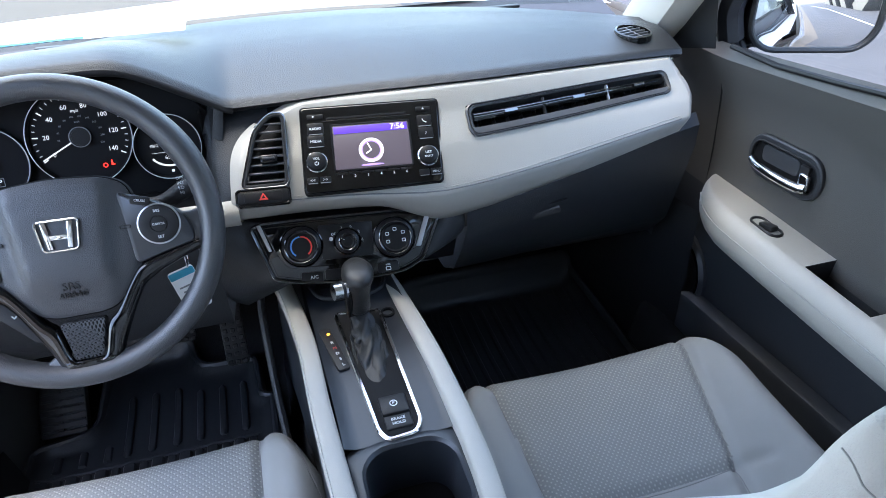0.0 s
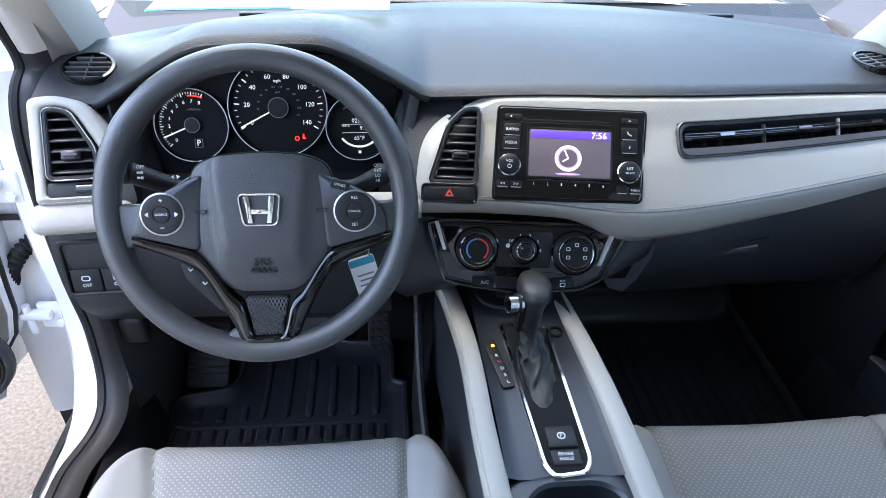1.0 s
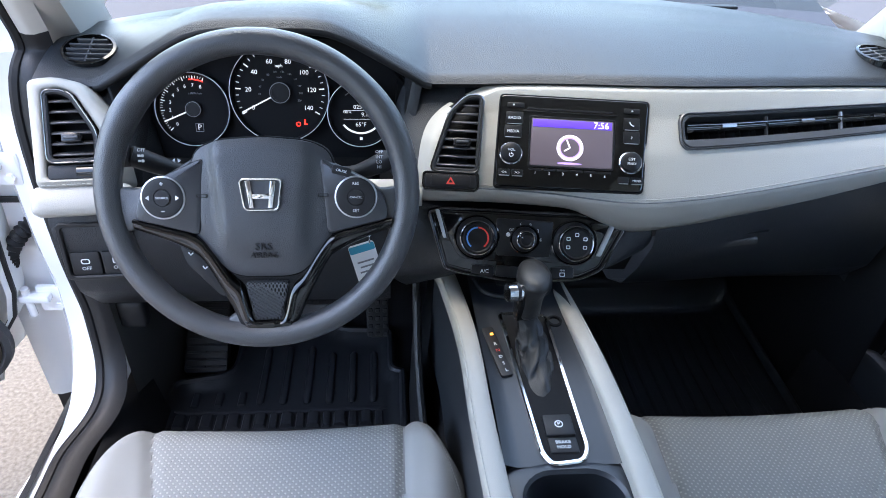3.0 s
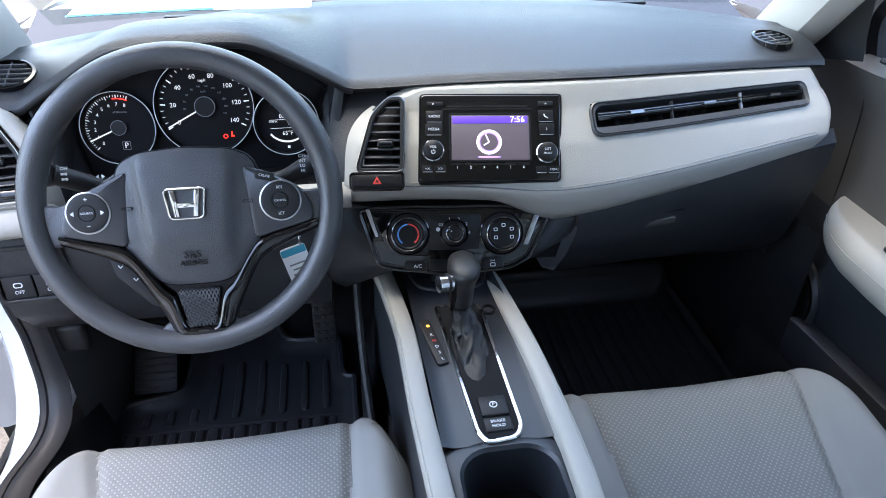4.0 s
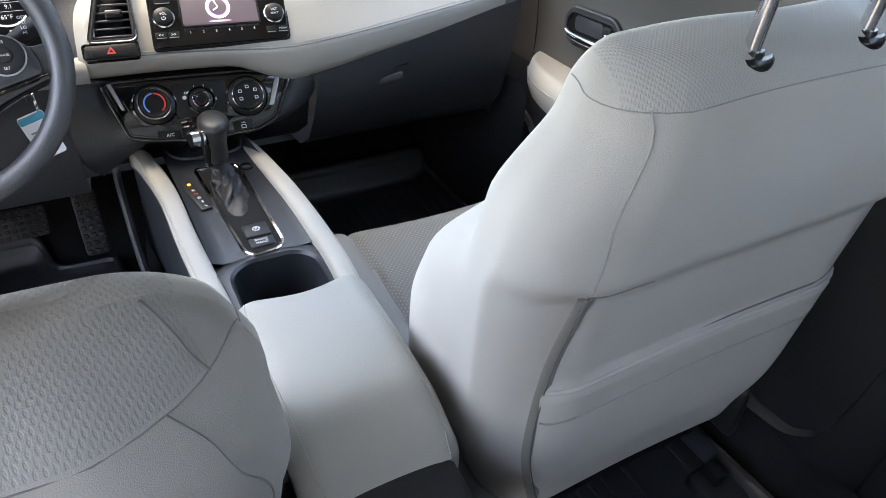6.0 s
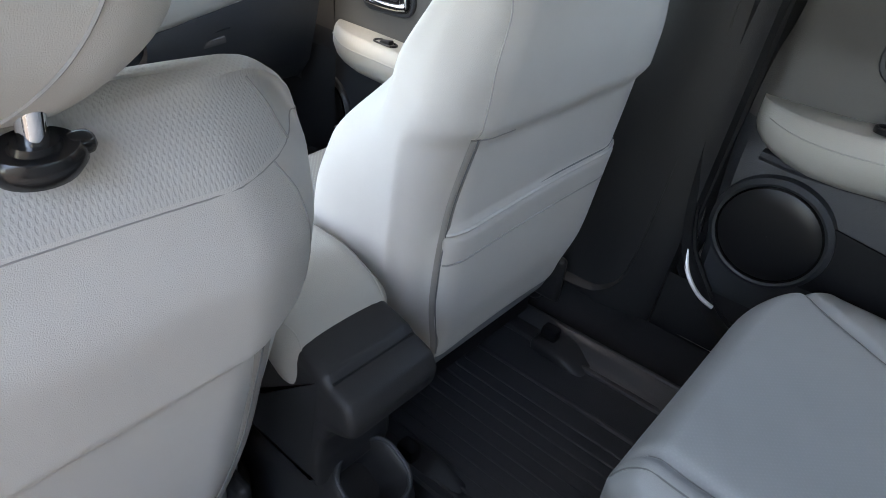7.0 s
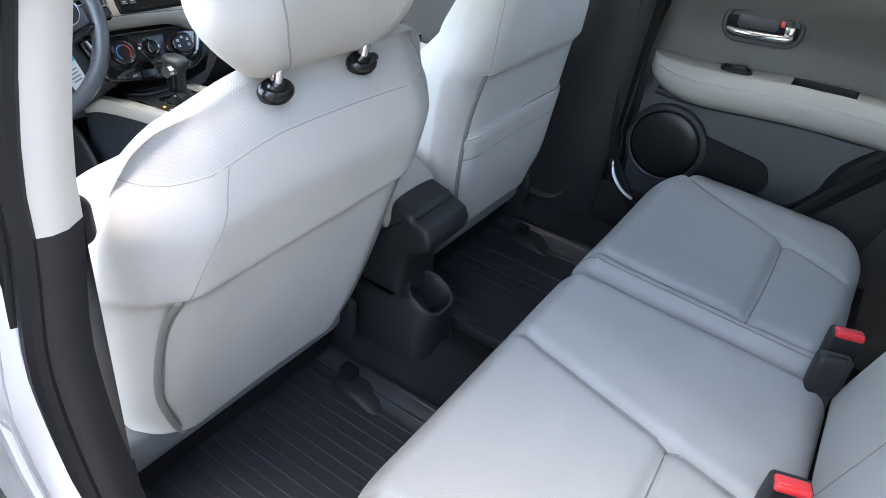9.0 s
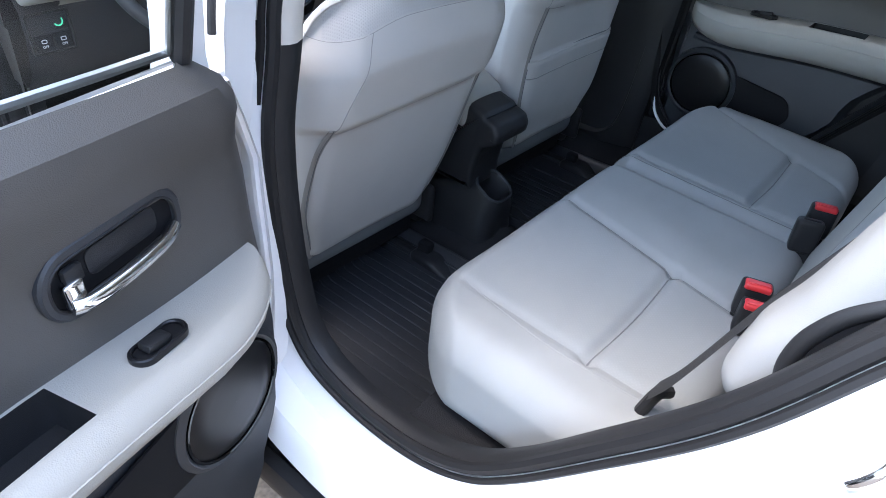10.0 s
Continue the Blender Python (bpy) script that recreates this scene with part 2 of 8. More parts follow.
def rpoly(pts, r=0.01, n=4):
    """A polygon with rounded corners."""
    out = []
    k = len(pts)
    for i in range(k):
        a, b, c = Vector(pts[i - 1]), Vector(pts[i]), Vector(pts[(i + 1) % k])
        u, v = (a - b), (c - b)
        d = min(r, u.length * 0.45, v.length * 0.45)
        p, q = b + u.normalized() * d, b + v.normalized() * d
        for j in range(n + 1):
            t = j / n
            out.append(tuple((1 - t) ** 2 * p + 2 * t * (1 - t) * b + t * t * q))
    return out


def shrink(pts, d):
    """An outline moved inwards by d (anticlockwise outlines)."""
    k = len(pts)
    out = []
    area = sum(pts[i - 1][0] * pts[i][1] - pts[i][0] * pts[i - 1][1] for i in range(k))
    s = 1 if area > 0 else -1
    for i in range(k):
        a, c = Vector(pts[i - 1]), Vector(pts[(i + 1) % k])
        t = c - a
        if t.length < 1e-9:
            out.append(pts[i])
            continue
        t.normalize()
        out.append((pts[i][0] - s * t.y * d, pts[i][1] + s * t.x * d))
    return out


def plate(outline, z0, z1, b=0.0015, m=None):
    """A flat piece with an outline in x, y, from z0 to z1, its front edge rounded."""
    o = list(outline)
    rings = [[(x, y, z0) for x, y in o], [(x, y, z1 - b) for x, y in o], [(x, y, z1 - b * 0.3) for x, y in shrink(o, b * 0.3)], [(x, y, z1) for x, y in shrink(o, b)]]
    bm = from_grid(rings, closed_u=True, caps=True)
    if m is not None:
        bmesh.ops.transform(bm, matrix=m, verts=bm.verts)
    return bm


def bezel(outer, inner, z0, z1, b=0.0015, zin=None, m=None):
    """A frame between two outlines of as many points."""
    zi = z0 if zin is None else zin
    rings = [[(x, y, z0) for x, y in outer], [(x, y, z1 - b) for x, y in outer], [(x, y, z1) for x, y in shrink(outer, b)],
             [(x, y, z1) for x, y in shrink(inner, -b)], [(x, y, z1 - b) for x, y in inner], [(x, y, zi) for x, y in inner]]
    bm = from_grid(rings, closed_u=True)
    if m is not None:
        bmesh.ops.transform(bm, matrix=m, verts=bm.verts)
    return bm


def lathe(profile, n=32, m=None):
    """Turned about z: profile of (radius, z)."""
    rows = [[(r * math.cos(2 * math.pi * k / n), r * math.sin(2 * math.pi * k / n), z) for k in range(n)] for r, z in profile]
    ring = profile[0][0] > 1e-6 and profile[-1][0] > 1e-6
    bm = from_grid(rows, closed_u=True, closed_v=ring)
    bmesh.ops.remove_doubles(bm, verts=bm.verts, dist=1e-7)
    if m is not None:
        bmesh.ops.transform(bm, matrix=m, verts=bm.verts)
    return bm


def lettering(s, size, m, material, parent, name="lettering", thick=0.0002, align="CENTER"):
    """Words in the built-in font, as a thin mesh."""
    cu = bpy.data.curves.new("tmp", "FONT")
    cu.body, cu.size, cu.align_x, cu.align_y, cu.extrude, cu.resolution_u = s, size, align, "CENTER", thick, 2
    ob = bpy.data.objects.new("tmp", cu)
    me = bpy.data.meshes.new_from_object(ob)
    bpy.data.objects.remove(ob)
    bpy.data.curves.remove(cu)
    me.transform(m)
    me.name = name
    me.materials.append(material)
    o = new(name, me)
    o.parent = parent
    return o


def box_round(p, h, r):
    q = Vector([max(-(h[i] - r), min(h[i] - r, p[i])) for i in range(3)])
    d = Vector(p) - q
    return q + d.normalized() * r if d.length > 1e-9 else Vector(p)


def soft(size, r, n, fn, pick=None, count=1):
    """A padded form: a rounded box, bent by fn. pick(place on the box) sorts its faces into count meshes."""
    h = [s / 2 for s in size]
    c = [max(4, int(n * s / max(size))) for s in size]
    bms = [bmesh.new() for _ in range(count)]
    seen = [{} for _ in range(count)]
    for ax in range(3):
        u, v = (ax + 1) % 3, (ax + 2) % 3
        for sg in (-1, 1):
            for i in range(c[u]):
                for j in range(c[v]):
                    quad = []
                    for di, dj in ((0, 0), (1, 0), (1, 1), (0, 1)):
                        p = [0, 0, 0]
                        p[ax] = sg * h[ax]
                        p[u] = h[u] * (2 * (i + di) / c[u] - 1)
                        p[v] = h[v] * (2 * (j + dj) / c[v] - 1)
                        quad.append(p)
                    mid = [sum(q[k] for q in quad) / 4 for k in range(3)]
                    w = pick(mid, ax, sg) if pick else 0
                    vs = []
                    for p in quad if sg > 0 else quad[::-1]:
                        key = tuple(round(x, 6) for x in p)
                        if key not in seen[w]:
                            seen[w][key] = bms[w].verts.new(fn(box_round(p, h, r)))
                        vs.append(seen[w][key])
                    bms[w].faces.new(vs)
    return bms if count > 1 else bms[0]


def ss(a, b, x):
    t = max(0.0, min(1.0, (x - a) / (b - a)))
    return t * t * (3 - 2 * t)


def bell(x, w):
    return math.exp(-(x / w) ** 2)


def lerp(a, b, t):
    return a + (b - a) * t


def prof(pairs, x):
    """Smooth values between a few (place, value) pairs."""
    if x <= pairs[0][0]:
        return pairs[0][1]
    for (a, va), (b, vb) in zip(pairs, pairs[1:]):
        if x <= b:
            return lerp(va, vb, ss(a, b, x))
    return pairs[-1][1]


def bow(pairs, x):
    """A smooth curve through a few (place, value) pairs."""
    n = len(pairs)
    if x <= pairs[0][0]:
        return pairs[0][1]
    if x >= pairs[-1][0]:
        return pairs[-1][1]
    for i in range(n - 1):
        (a, va), (b, vb) = pairs[i], pairs[i + 1]
        if x <= b:
            pa, pb = pairs[max(i - 1, 0)], pairs[min(i + 2, n - 1)]
            ma, mb = (vb - pa[1]) / (b - pa[0]), (pb[1] - va) / (pb[0] - a)
            h, t = b - a, (x - a) / (b - a)
            return va * (2 * t ** 3 - 3 * t * t + 1) + ma * h * (t ** 3 - 2 * t * t + t) + vb * (3 * t * t - 2 * t ** 3) + mb * h * (t ** 3 - t * t)
    return pairs[-1][1]


# ---- ground and surroundings ----
def build_ground():
    bm = bmesh.new()
    bmesh.ops.create_grid(bm, x_segments=2, y_segments=2, size=300)
    tagged(part("ground", bm, GROUND, None, smooth=0, m=pose(0, 0, 0.10)), "sandy concrete forecourt with pale pebbles showing", "ground", kind="structure")


build_ground()


def build_surroundings():
    """The asphalt lane beside the car and the tan building that stands along it."""
    rows = [[(x, y, 0.104) for x in (1.15, 3.0, 6.0, 8.98)] for y in (-60, -20, -5, 5, 25)]
    tagged(part("road", from_grid(rows), ASPHALT, None, smooth=0), "worn grey asphalt lane beside the parked car", "road", kind="structure")
    tagged(part("lane_line", rbox((0.12, 30, 0.004), (3.4, -14, 0.106), 0), PAPER, None, smooth=0), "faded white painted lane line", "road marking", kind="structure")
    b = thing("building", "long tan rendered building with dark garage openings", "building")
    wall = part("wall", rbox((0.4, 62, 3.7), (9.2, -9, 1.95), 0.02), TAN, b)
    part("roof", rbox((3.0, 62.6, 0.3), (10.2, -9, 3.95), 0.03), DOOR_UP, b)
    for k in range(9):
        y = 16 - 6.0 * k
        dr = part("garage_opening", rbox((0.12, 3.0, 2.5), (8.98, y, 1.36), 0.01), MATTE, b, "dark garage opening")
        part("lintel", rbox((0.18, 3.4, 0.22), (8.97, y, 2.74), 0.02), DOOR_UP, dr)


build_surroundings()
# unseen wall, added only to cut the sky light from the rear left
sky_block = rbox((9.0, 0.3, 3.6), (-4.6, -5.4, 1.9), 0.02)
tagged(part("sky_block_wall", sky_block, TAN, None), "unseen plain tan wall added behind the car to block sky light", "wall", kind="structure")


# ---- car shell ----
def mirror_x(bm, sx):
    if sx < 0:
        bmesh.ops.scale(bm, vec=(-1, 1, 1), verts=bm.verts)
    return bm


FLOOR_Z = ((-1.0, 0.375), (-0.55, 0.375), (-0.1, 0.31), (0.35, 0.30), (0.50, 0.31), (0.62, 0.43), (0.75, 0.62))


def build_floor():
    ys = [-1.6 + 0.05 * k for k in range(48)]
    rows = []
    for y in ys:
        z = prof(FLOOR_Z, y)
        row = []
        for x in [-0.70 + 0.05 * k for k in range(29)]:
            row.append((x, y, z + 0.09 * bell(x, 0.10) * ss(0.6, 0.3, y)))
        rows.append(row)
    tagged(part("floor", from_grid(rows), CARPET, None, smooth=60), "black carpeted car floor with a raised tunnel", "floor", kind="structure")


build_floor()

car = thing("car", "white car body shell with two doors open", "car")

# outline of a door opening in y, z; the seal lies along it
REAR_OPEN = [(-0.812, 1.50), (-0.785, 1.15), (-0.777, 0.90), (-0.787, 0.72), (-0.825, 0.612), (-0.92, 0.566), (-1.04, 0.562), (-1.14, 0.600), (-1.215, 0.672), (-1.31, 0.800), (-1.39, 0.915), (-1.455, 1.03), (-1.52, 1.16), (-1.55, 1.32), (-1.44, 1.52)]
FRONT_OPEN = [(-0.745, 1.50), (-0.735, 1.15), (-0.72, 0.90), (-0.70, 0.60), (-0.66, 0.50), (-0.55, 0.475), (-0.20, 0.468), (0.02, 0.468), (0.12, 0.480), (0.19, 0.53), (0.215, 0.62), (0.215, 0.75), (0.25, 1.00), (0.28, 1.08), (0.10, 1.35), (-0.15, 1.52)]


def side_x(z):
    """How far out the side of the car stands at a height, at the door seal."""
    return prof(((0.40, 0.685), (0.60, 0.70), (0.95, 0.715), (1.10, 0.70), (1.52, 0.58)), z)


def opening_ring(outline, sx, name):
    pts = catmull([(0, y, z) for y, z in outline], 8, closed=True)
    shy = 0.06 if sx > 0 and name == "front" else 0.0
    sill = 0.036 if sx < 0 and name == "front" else 0.0
    if sx > 0 and name == "rear":
        pts = [Vector((p.x, p.y + 0.038 * ss(-1.02, -0.86, p.y), p.z - 0.05 * ss(-0.82, -0.92, p.y) * ss(-1.25, -1.08, p.y))) for p in pts]
    path = [Vector((sx * (side_x(p.z) + shy * ss(-0.05, 0.12, p.y) + sill * ss(0.60, 0.49, p.z) * ss(0.16, 0.02, p.y) * ss(-0.70, -0.60, p.y)), p.y, p.z)) for p in pts]
    cen = sum((Vector((0, p.y, p.z)) for p in pts), Vector()) / len(pts)

    def off(k, d_out, d_x):
        a, b = path[k - 1], path[(k + 1) % len(path)]
        t = b - a
        nrm = Vector((0, t.z, -t.y)).normalized()
        if nrm.dot(Vector((0, path[k].y, path[k].z)) - cen) < 0:
            nrm = -nrm
        return path[k] + nrm * d_out + Vector((sx * d_x, 0, 0))

    idx = range(len(path))
    # painted flange outside the seal, turned outwards
    flange = [[off(k, d, dx) for k in idx] for d, dx in ((-0.004, -0.030), (0.004, 0.0), (0.012, 0.012), (0.040, 0.020), (0.052, 0.030), (0.058, 0.075), (0.070, 0.085)) + (((0.115, 0.092),) if sx < 0 and name == "rear" else ())]
    part("door_frame", from_grid(flange, closed_u=True), WHITE if sx < 0 else BLACK, car)
    seal_o = part("door_seal", tube([off(k, -0.003, 0.004) for k in idx], 0.009, 8, closed=True), SEAL, car, "black rubber door seal")
    part("seal_lip", tube([off(k, 0.010, 0.012) for k in idx], 0.005, 6, closed=True), SEAL, seal_o)
    # inner trim that covers the welded edge
    inner = [[off(k, d, dx) for k in idx] for d, dx in ((-0.008, -0.003), (-0.012, -0.012), (-0.012, -0.024), (-0.004, -0.04))]
    return inner


for sx in (-1, 1):
    for outline, nm in ((REAR_OPEN, "rear"), (FRONT_OPEN, "front")):
        rows = opening_ring(outline, sx, nm)
        bm = from_grid(rows, closed_u=True)
        for f in bm.faces:
            f.material_index = 1 if f.calc_center_median().z > 1.075 else 0
        part("sill_trim", bm, [BLACK, PILLAR], car, "black plastic inner edge trim, pale beige above the waist")


def strip(pairs, sx, ys, zfun=None):
    """A panel swept along y from a section of (x, z)."""
    return from_grid([[(sx * x, y, z) for x, z in pairs] for y in ys])


for sx in (-1, 1):
    # rocker under the doors: painted top, black lower guard
    part("rocker", from_grid([[(sx * x, y, z) for x, z in ((0.70, 0.455), (0.735, 0.45), (0.752, 0.435), (0.755, 0.41))] for y in (-1.0, -0.6, 0.1)]), WHITE, car)
    part("rocker_guard", from_grid([[(sx * x, y, z) for x, z in ((0.752, 0.41), (0.772, 0.405), (0.775, 0.37), (0.75, 0.31), (0.70, 0.30))] for y in (-1.05, -0.6, 0.3)]), BLACK, car, "black plastic rocker guard")
    part("underbody", from_grid([[(sx * 0.71, y, 0.30), (0, y, 0.26)] for y in (-1.6, 0.7)]), MATTE, car)
    # front wing ahead of the front door
    rows = []
    for k in range(8):
        y = 0.44 + 0.13 * k
        rows.append([(sx * 0.80, y, 0.45), (sx * 0.86, y, 0.70), (sx * 0.845, y, 0.95), (sx * 0.80, y, 1.01 - 0.06 * k / 7)])
    part("front_wing", from_grid(rows), WHITE, car)

# quarter panel, roof, bonnet and the far end close the shell
for sx in (-1, 1):
    rows = []
    for k in range(8):
        y = -1.58 - 0.09 * k
        rows.append([(sx * 0.74, y, 0.45), (sx * 0.80, y, 0.60), (sx * 0.85, y, 0.85), (sx * 0.83, y, 1.10), (sx * 0.70, y, 1.40), (sx * 0.60, y, 1.52)])
    part("quarter_panel", from_grid(rows), WHITE, car)
    rows = [[(sx * side_x(z), y, z) for z in (0.40, 0.7, 0.95, 1.10)] for y in (-1.55, -1.8, -2.2)]
    part("cargo_side_trim", from_grid(rows), BLACK, car)
part("bonnet", from_grid([[(x, y, 1.03 - 0.10 * (x / 0.8) ** 2 * 0.5 - 0.13 * ss(0.9, 1.6, y)) for x in [-0.80 + 0.1 * k for k in range(17)]] for y in (0.78, 0.9, 1.1, 1.3, 1.5, 1.6)]), WHITE, car, "white bonnet beyond the windscreen")
part("cowl", from_grid([[(x, y, z) for x in (-0.75, -0.3, 0.3, 0.75)] for y, z in ((0.66, 0.98), (0.70, 0.99), (0.79, 1.015))]), BLACK, car, "black plastic cowl below the windscreen")
part("firewall", from_grid([[(x, 0.74, z) for x in (-0.72, 0, 0.72)] for z in (0.3, 0.6, 1.0)]), MATTE, car)
part("roof", from_grid([[(x, y, 1.585 - 0.05 * (x / 0.6) ** 2 - 0.05 * ss(-0.1, 0.25, y) - 0.06 * ss(-1.6, -2.2, y)) for x in [-0.62 + 0.1 * k for k in range(13)] + [0.62]] for y in (0.18, -0.1, -0.6, -1.2, -1.7, -2.2)]), WHITE, car)
part("tailgate", from_grid([[(x, y, z) for x in (-0.72, 0, 0.72)] for y, z in ((-2.2, 0.5), (-2.25, 0.8), (-2.22, 1.05))]), WHITE, car)
tagged(part("ceiling", from_grid([[(x, y, 1.535 - 0.05 * (x / 0.6) ** 2 - 0.05 * ss(-0.1, 0.25, y) - 0.06 * ss(-1.6, -2.2, y)) for x in [-0.60 + 0.1 * k for k in range(13)]] for y in (0.18, -0.1, -0.6, -1.2, -1.7, -2.2)]), PILLAR), "pale grey cloth headliner", "ceiling", kind="structure")


# pillars, trimmed inside in pale beige
def pillar(name, a, b, wa, wb, material, label=""):
    """A padded strip from a to b; wa and wb its half widths along y."""
    rows = []
    for t in [k / 10 for k in range(11)]:
        p, w = Vector(a).lerp(Vector(b), t), lerp(wa, wb, t)
        sx = 1 if p.x > 0 else -1
        rows.append([p + Vector((sx * dx, dy * w, 0)) for dx, dy in ((0.05, -1.0), (0.015, -0.98), (0.0, -0.80), (-0.008, 0), (0.0, 0.80), (0.015, 0.98), (0.05, 1.0))])
    return part(name, from_grid(rows), material, car, label)


for sx in (-1, 1):
    pillar("a_pillar_trim", (sx * 0.655, 0.45, 1.0), (sx * 0.56, -0.06, 1.50), 0.075, 0.06, PILLAR, "pale beige windscreen pillar trim")
    pillar("b_pillar_trim", (sx * 0.672, -0.732 if sx < 0 else -0.672, 1.108 if sx < 0 else 1.142), (sx * 0.57, -0.765 if sx < 0 else -0.80, 1.50), 0.036 if sx < 0 else 0.112, 0.05, PILLAR, "pale beige upper centre pillar trim")
    pillar("b_pillar_lower", (sx * 0.672, -0.725 if sx < 0 else -0.640, 0.36), (sx * 0.672, -0.732 if sx < 0 else -0.668, 1.106 if sx < 0 else 1.14), 0.075 if sx < 0 else 0.104, 0.036 if sx < 0 else 0.114, BLACK, "black plastic lower centre pillar trim")
    pillar("c_pillar_trim", (sx * 0.66, -1.68, 1.0), (sx * 0.56, -1.62, 1.50), 0.10, 0.16, PILLAR)
    # outer skin of the centre pillar
    part("pillar_skin", from_grid([[(sx * x, y + (e if sx < 0 else 0), z) for x, y in ((0.715 - d, -0.70), (0.785 - d, -0.712), (0.795 - d, -0.75), (0.785 - d, -0.785), (0.715 - d, -0.800))] for z, d, e in ((0.42, 0.0, 0.0), (0.70, 0.0, 0.006), (0.95, 0.0, 0.022), (1.10, 0.01, 0.030), (1.50, 0.13, 0.030))]), WHITE, car)

# glass
wind = thing("windscreen", "clear laminated windscreen", "window", kind="structure")
g = part("pane", from_grid([[(x, y + 0.10 * (1 - (x / 0.7) ** 2), z) for x in [-0.66 + 0.132 * k for k in range(11)]] for y, z in ((0.60, 1.03), (0.30, 1.28), (0.02, 1.50))]), SCREEN_GLASS, wind)
back = thing("rear_window", "clear rear window", "window", kind="structure")
g = part("pane", from_grid([[(x, y, z) for x in (-0.6, 0, 0.6)] for y, z in ((-2.22, 1.06), (-2.15, 1.48))]), DARK_GLASS, back)

for sx in (-1, 1):
    part("kick_panel", from_grid([[(sx * x, y, z) for y, x in (((0.19, 0.655), (0.26, 0.650), (0.34, 0.645), (0.50, 0.632), (0.74, 0.62)) if sx < 0 else ((0.15, 0.676), (0.20, 0.672), (0.34, 0.655), (0.50, 0.635), (0.74, 0.62)))] for z in (0.28, 0.5, 0.65, 0.82 if sx < 0 else 0.74)]), DOOR_UP if sx < 0 else BLACK, car, "dark plastic kick panel")
    part("sill_cover", from_grid([[(sx * x, y, z) for x, z in ((0.60, prof(FLOOR_Z, y) + 0.005), (0.635, prof(FLOOR_Z, y) + 0.03), (0.655, 0.45), (0.675, 0.468))] for y in (0.25, 0.0, -0.3, -0.7, -0.9, -1.05)]), BLACK if sx < 0 else CARPET, car, "black sill cover")
    part("wheelhouse_trim", from_grid([[(sx * x, y, z if sx < 0 else lerp(0.40, prof(((-1.7, 1.10), (-1.5, 1.0), (-1.40, 0.885), (-1.345, 0.817), (-1.26, 0.705), (-1.2, 0.62)), y), (z - 0.40) / 0.65)) for x, z in ((0.60, 0.40), (0.655, 0.50), (0.672, 0.75), (0.67, 1.05))] for y in ((-1.56, -1.6, -1.7) if sx < 0 else (-1.20, -1.26, -1.345, -1.40, -1.5, -1.7))]), BLACK, car, "black plastic trim over the wheel house")
# black backing added to stop daylight leaking in past the wheel house trim
part("daylight_backing", from_grid([[(0.750, y, z) for y in (-1.0, -1.4, -1.75)] for z in (0.40, 0.75, 1.12)]), BLACK, car, "added black backing that stops daylight behind the rear door")
part("painted_door_edge", tube(catmull([(0.690, -0.746, 0.817), (0.690, -0.750, 0.747), (0.684, -0.760, 0.686), (0.668, -0.782, 0.628), (0.658, -0.801, 0.604), (0.660, -0.826, 0.580), (0.668, -0.850, 0.566)], 6), 0.0042, 8), WHITE, car, "white painted edge of the closed rear door")
part("pillar_foot", from_grid([[(x, y, z) for y, x in ((-0.56, 0.698), (-0.70, 0.700), (-0.80, 0.700), (-0.92, 0.704), (-1.02, 0.708))] for z in (0.34, 0.45, 0.575)]), BLACK, car, "black plastic foot of the centre pillar")
part("seat_riser", from_grid([[(x, y, z) for x in (-0.66, 0, 0.66)] for y, z in ((-0.99, 0.37), (-1.0, 0.55), (-1.4, 0.56))]), CARPET, car)
part("parcel_floor", from_grid([[(x, y, 0.62) for x in (-0.68, 0, 0.68)] for y in (-1.45, -2.2)]), CARPET, car)


# ---- front seats ----
def seat_piping(fn, pts, h, r, parent, n=10, lift=0.0006, rad=0.0008, name="seam", material=None):
    path = [fn(box_round(p, h, r)) for p in catmull(pts, n)]
    return part(name, tube(path, rad, 5), material or SEAM, parent)


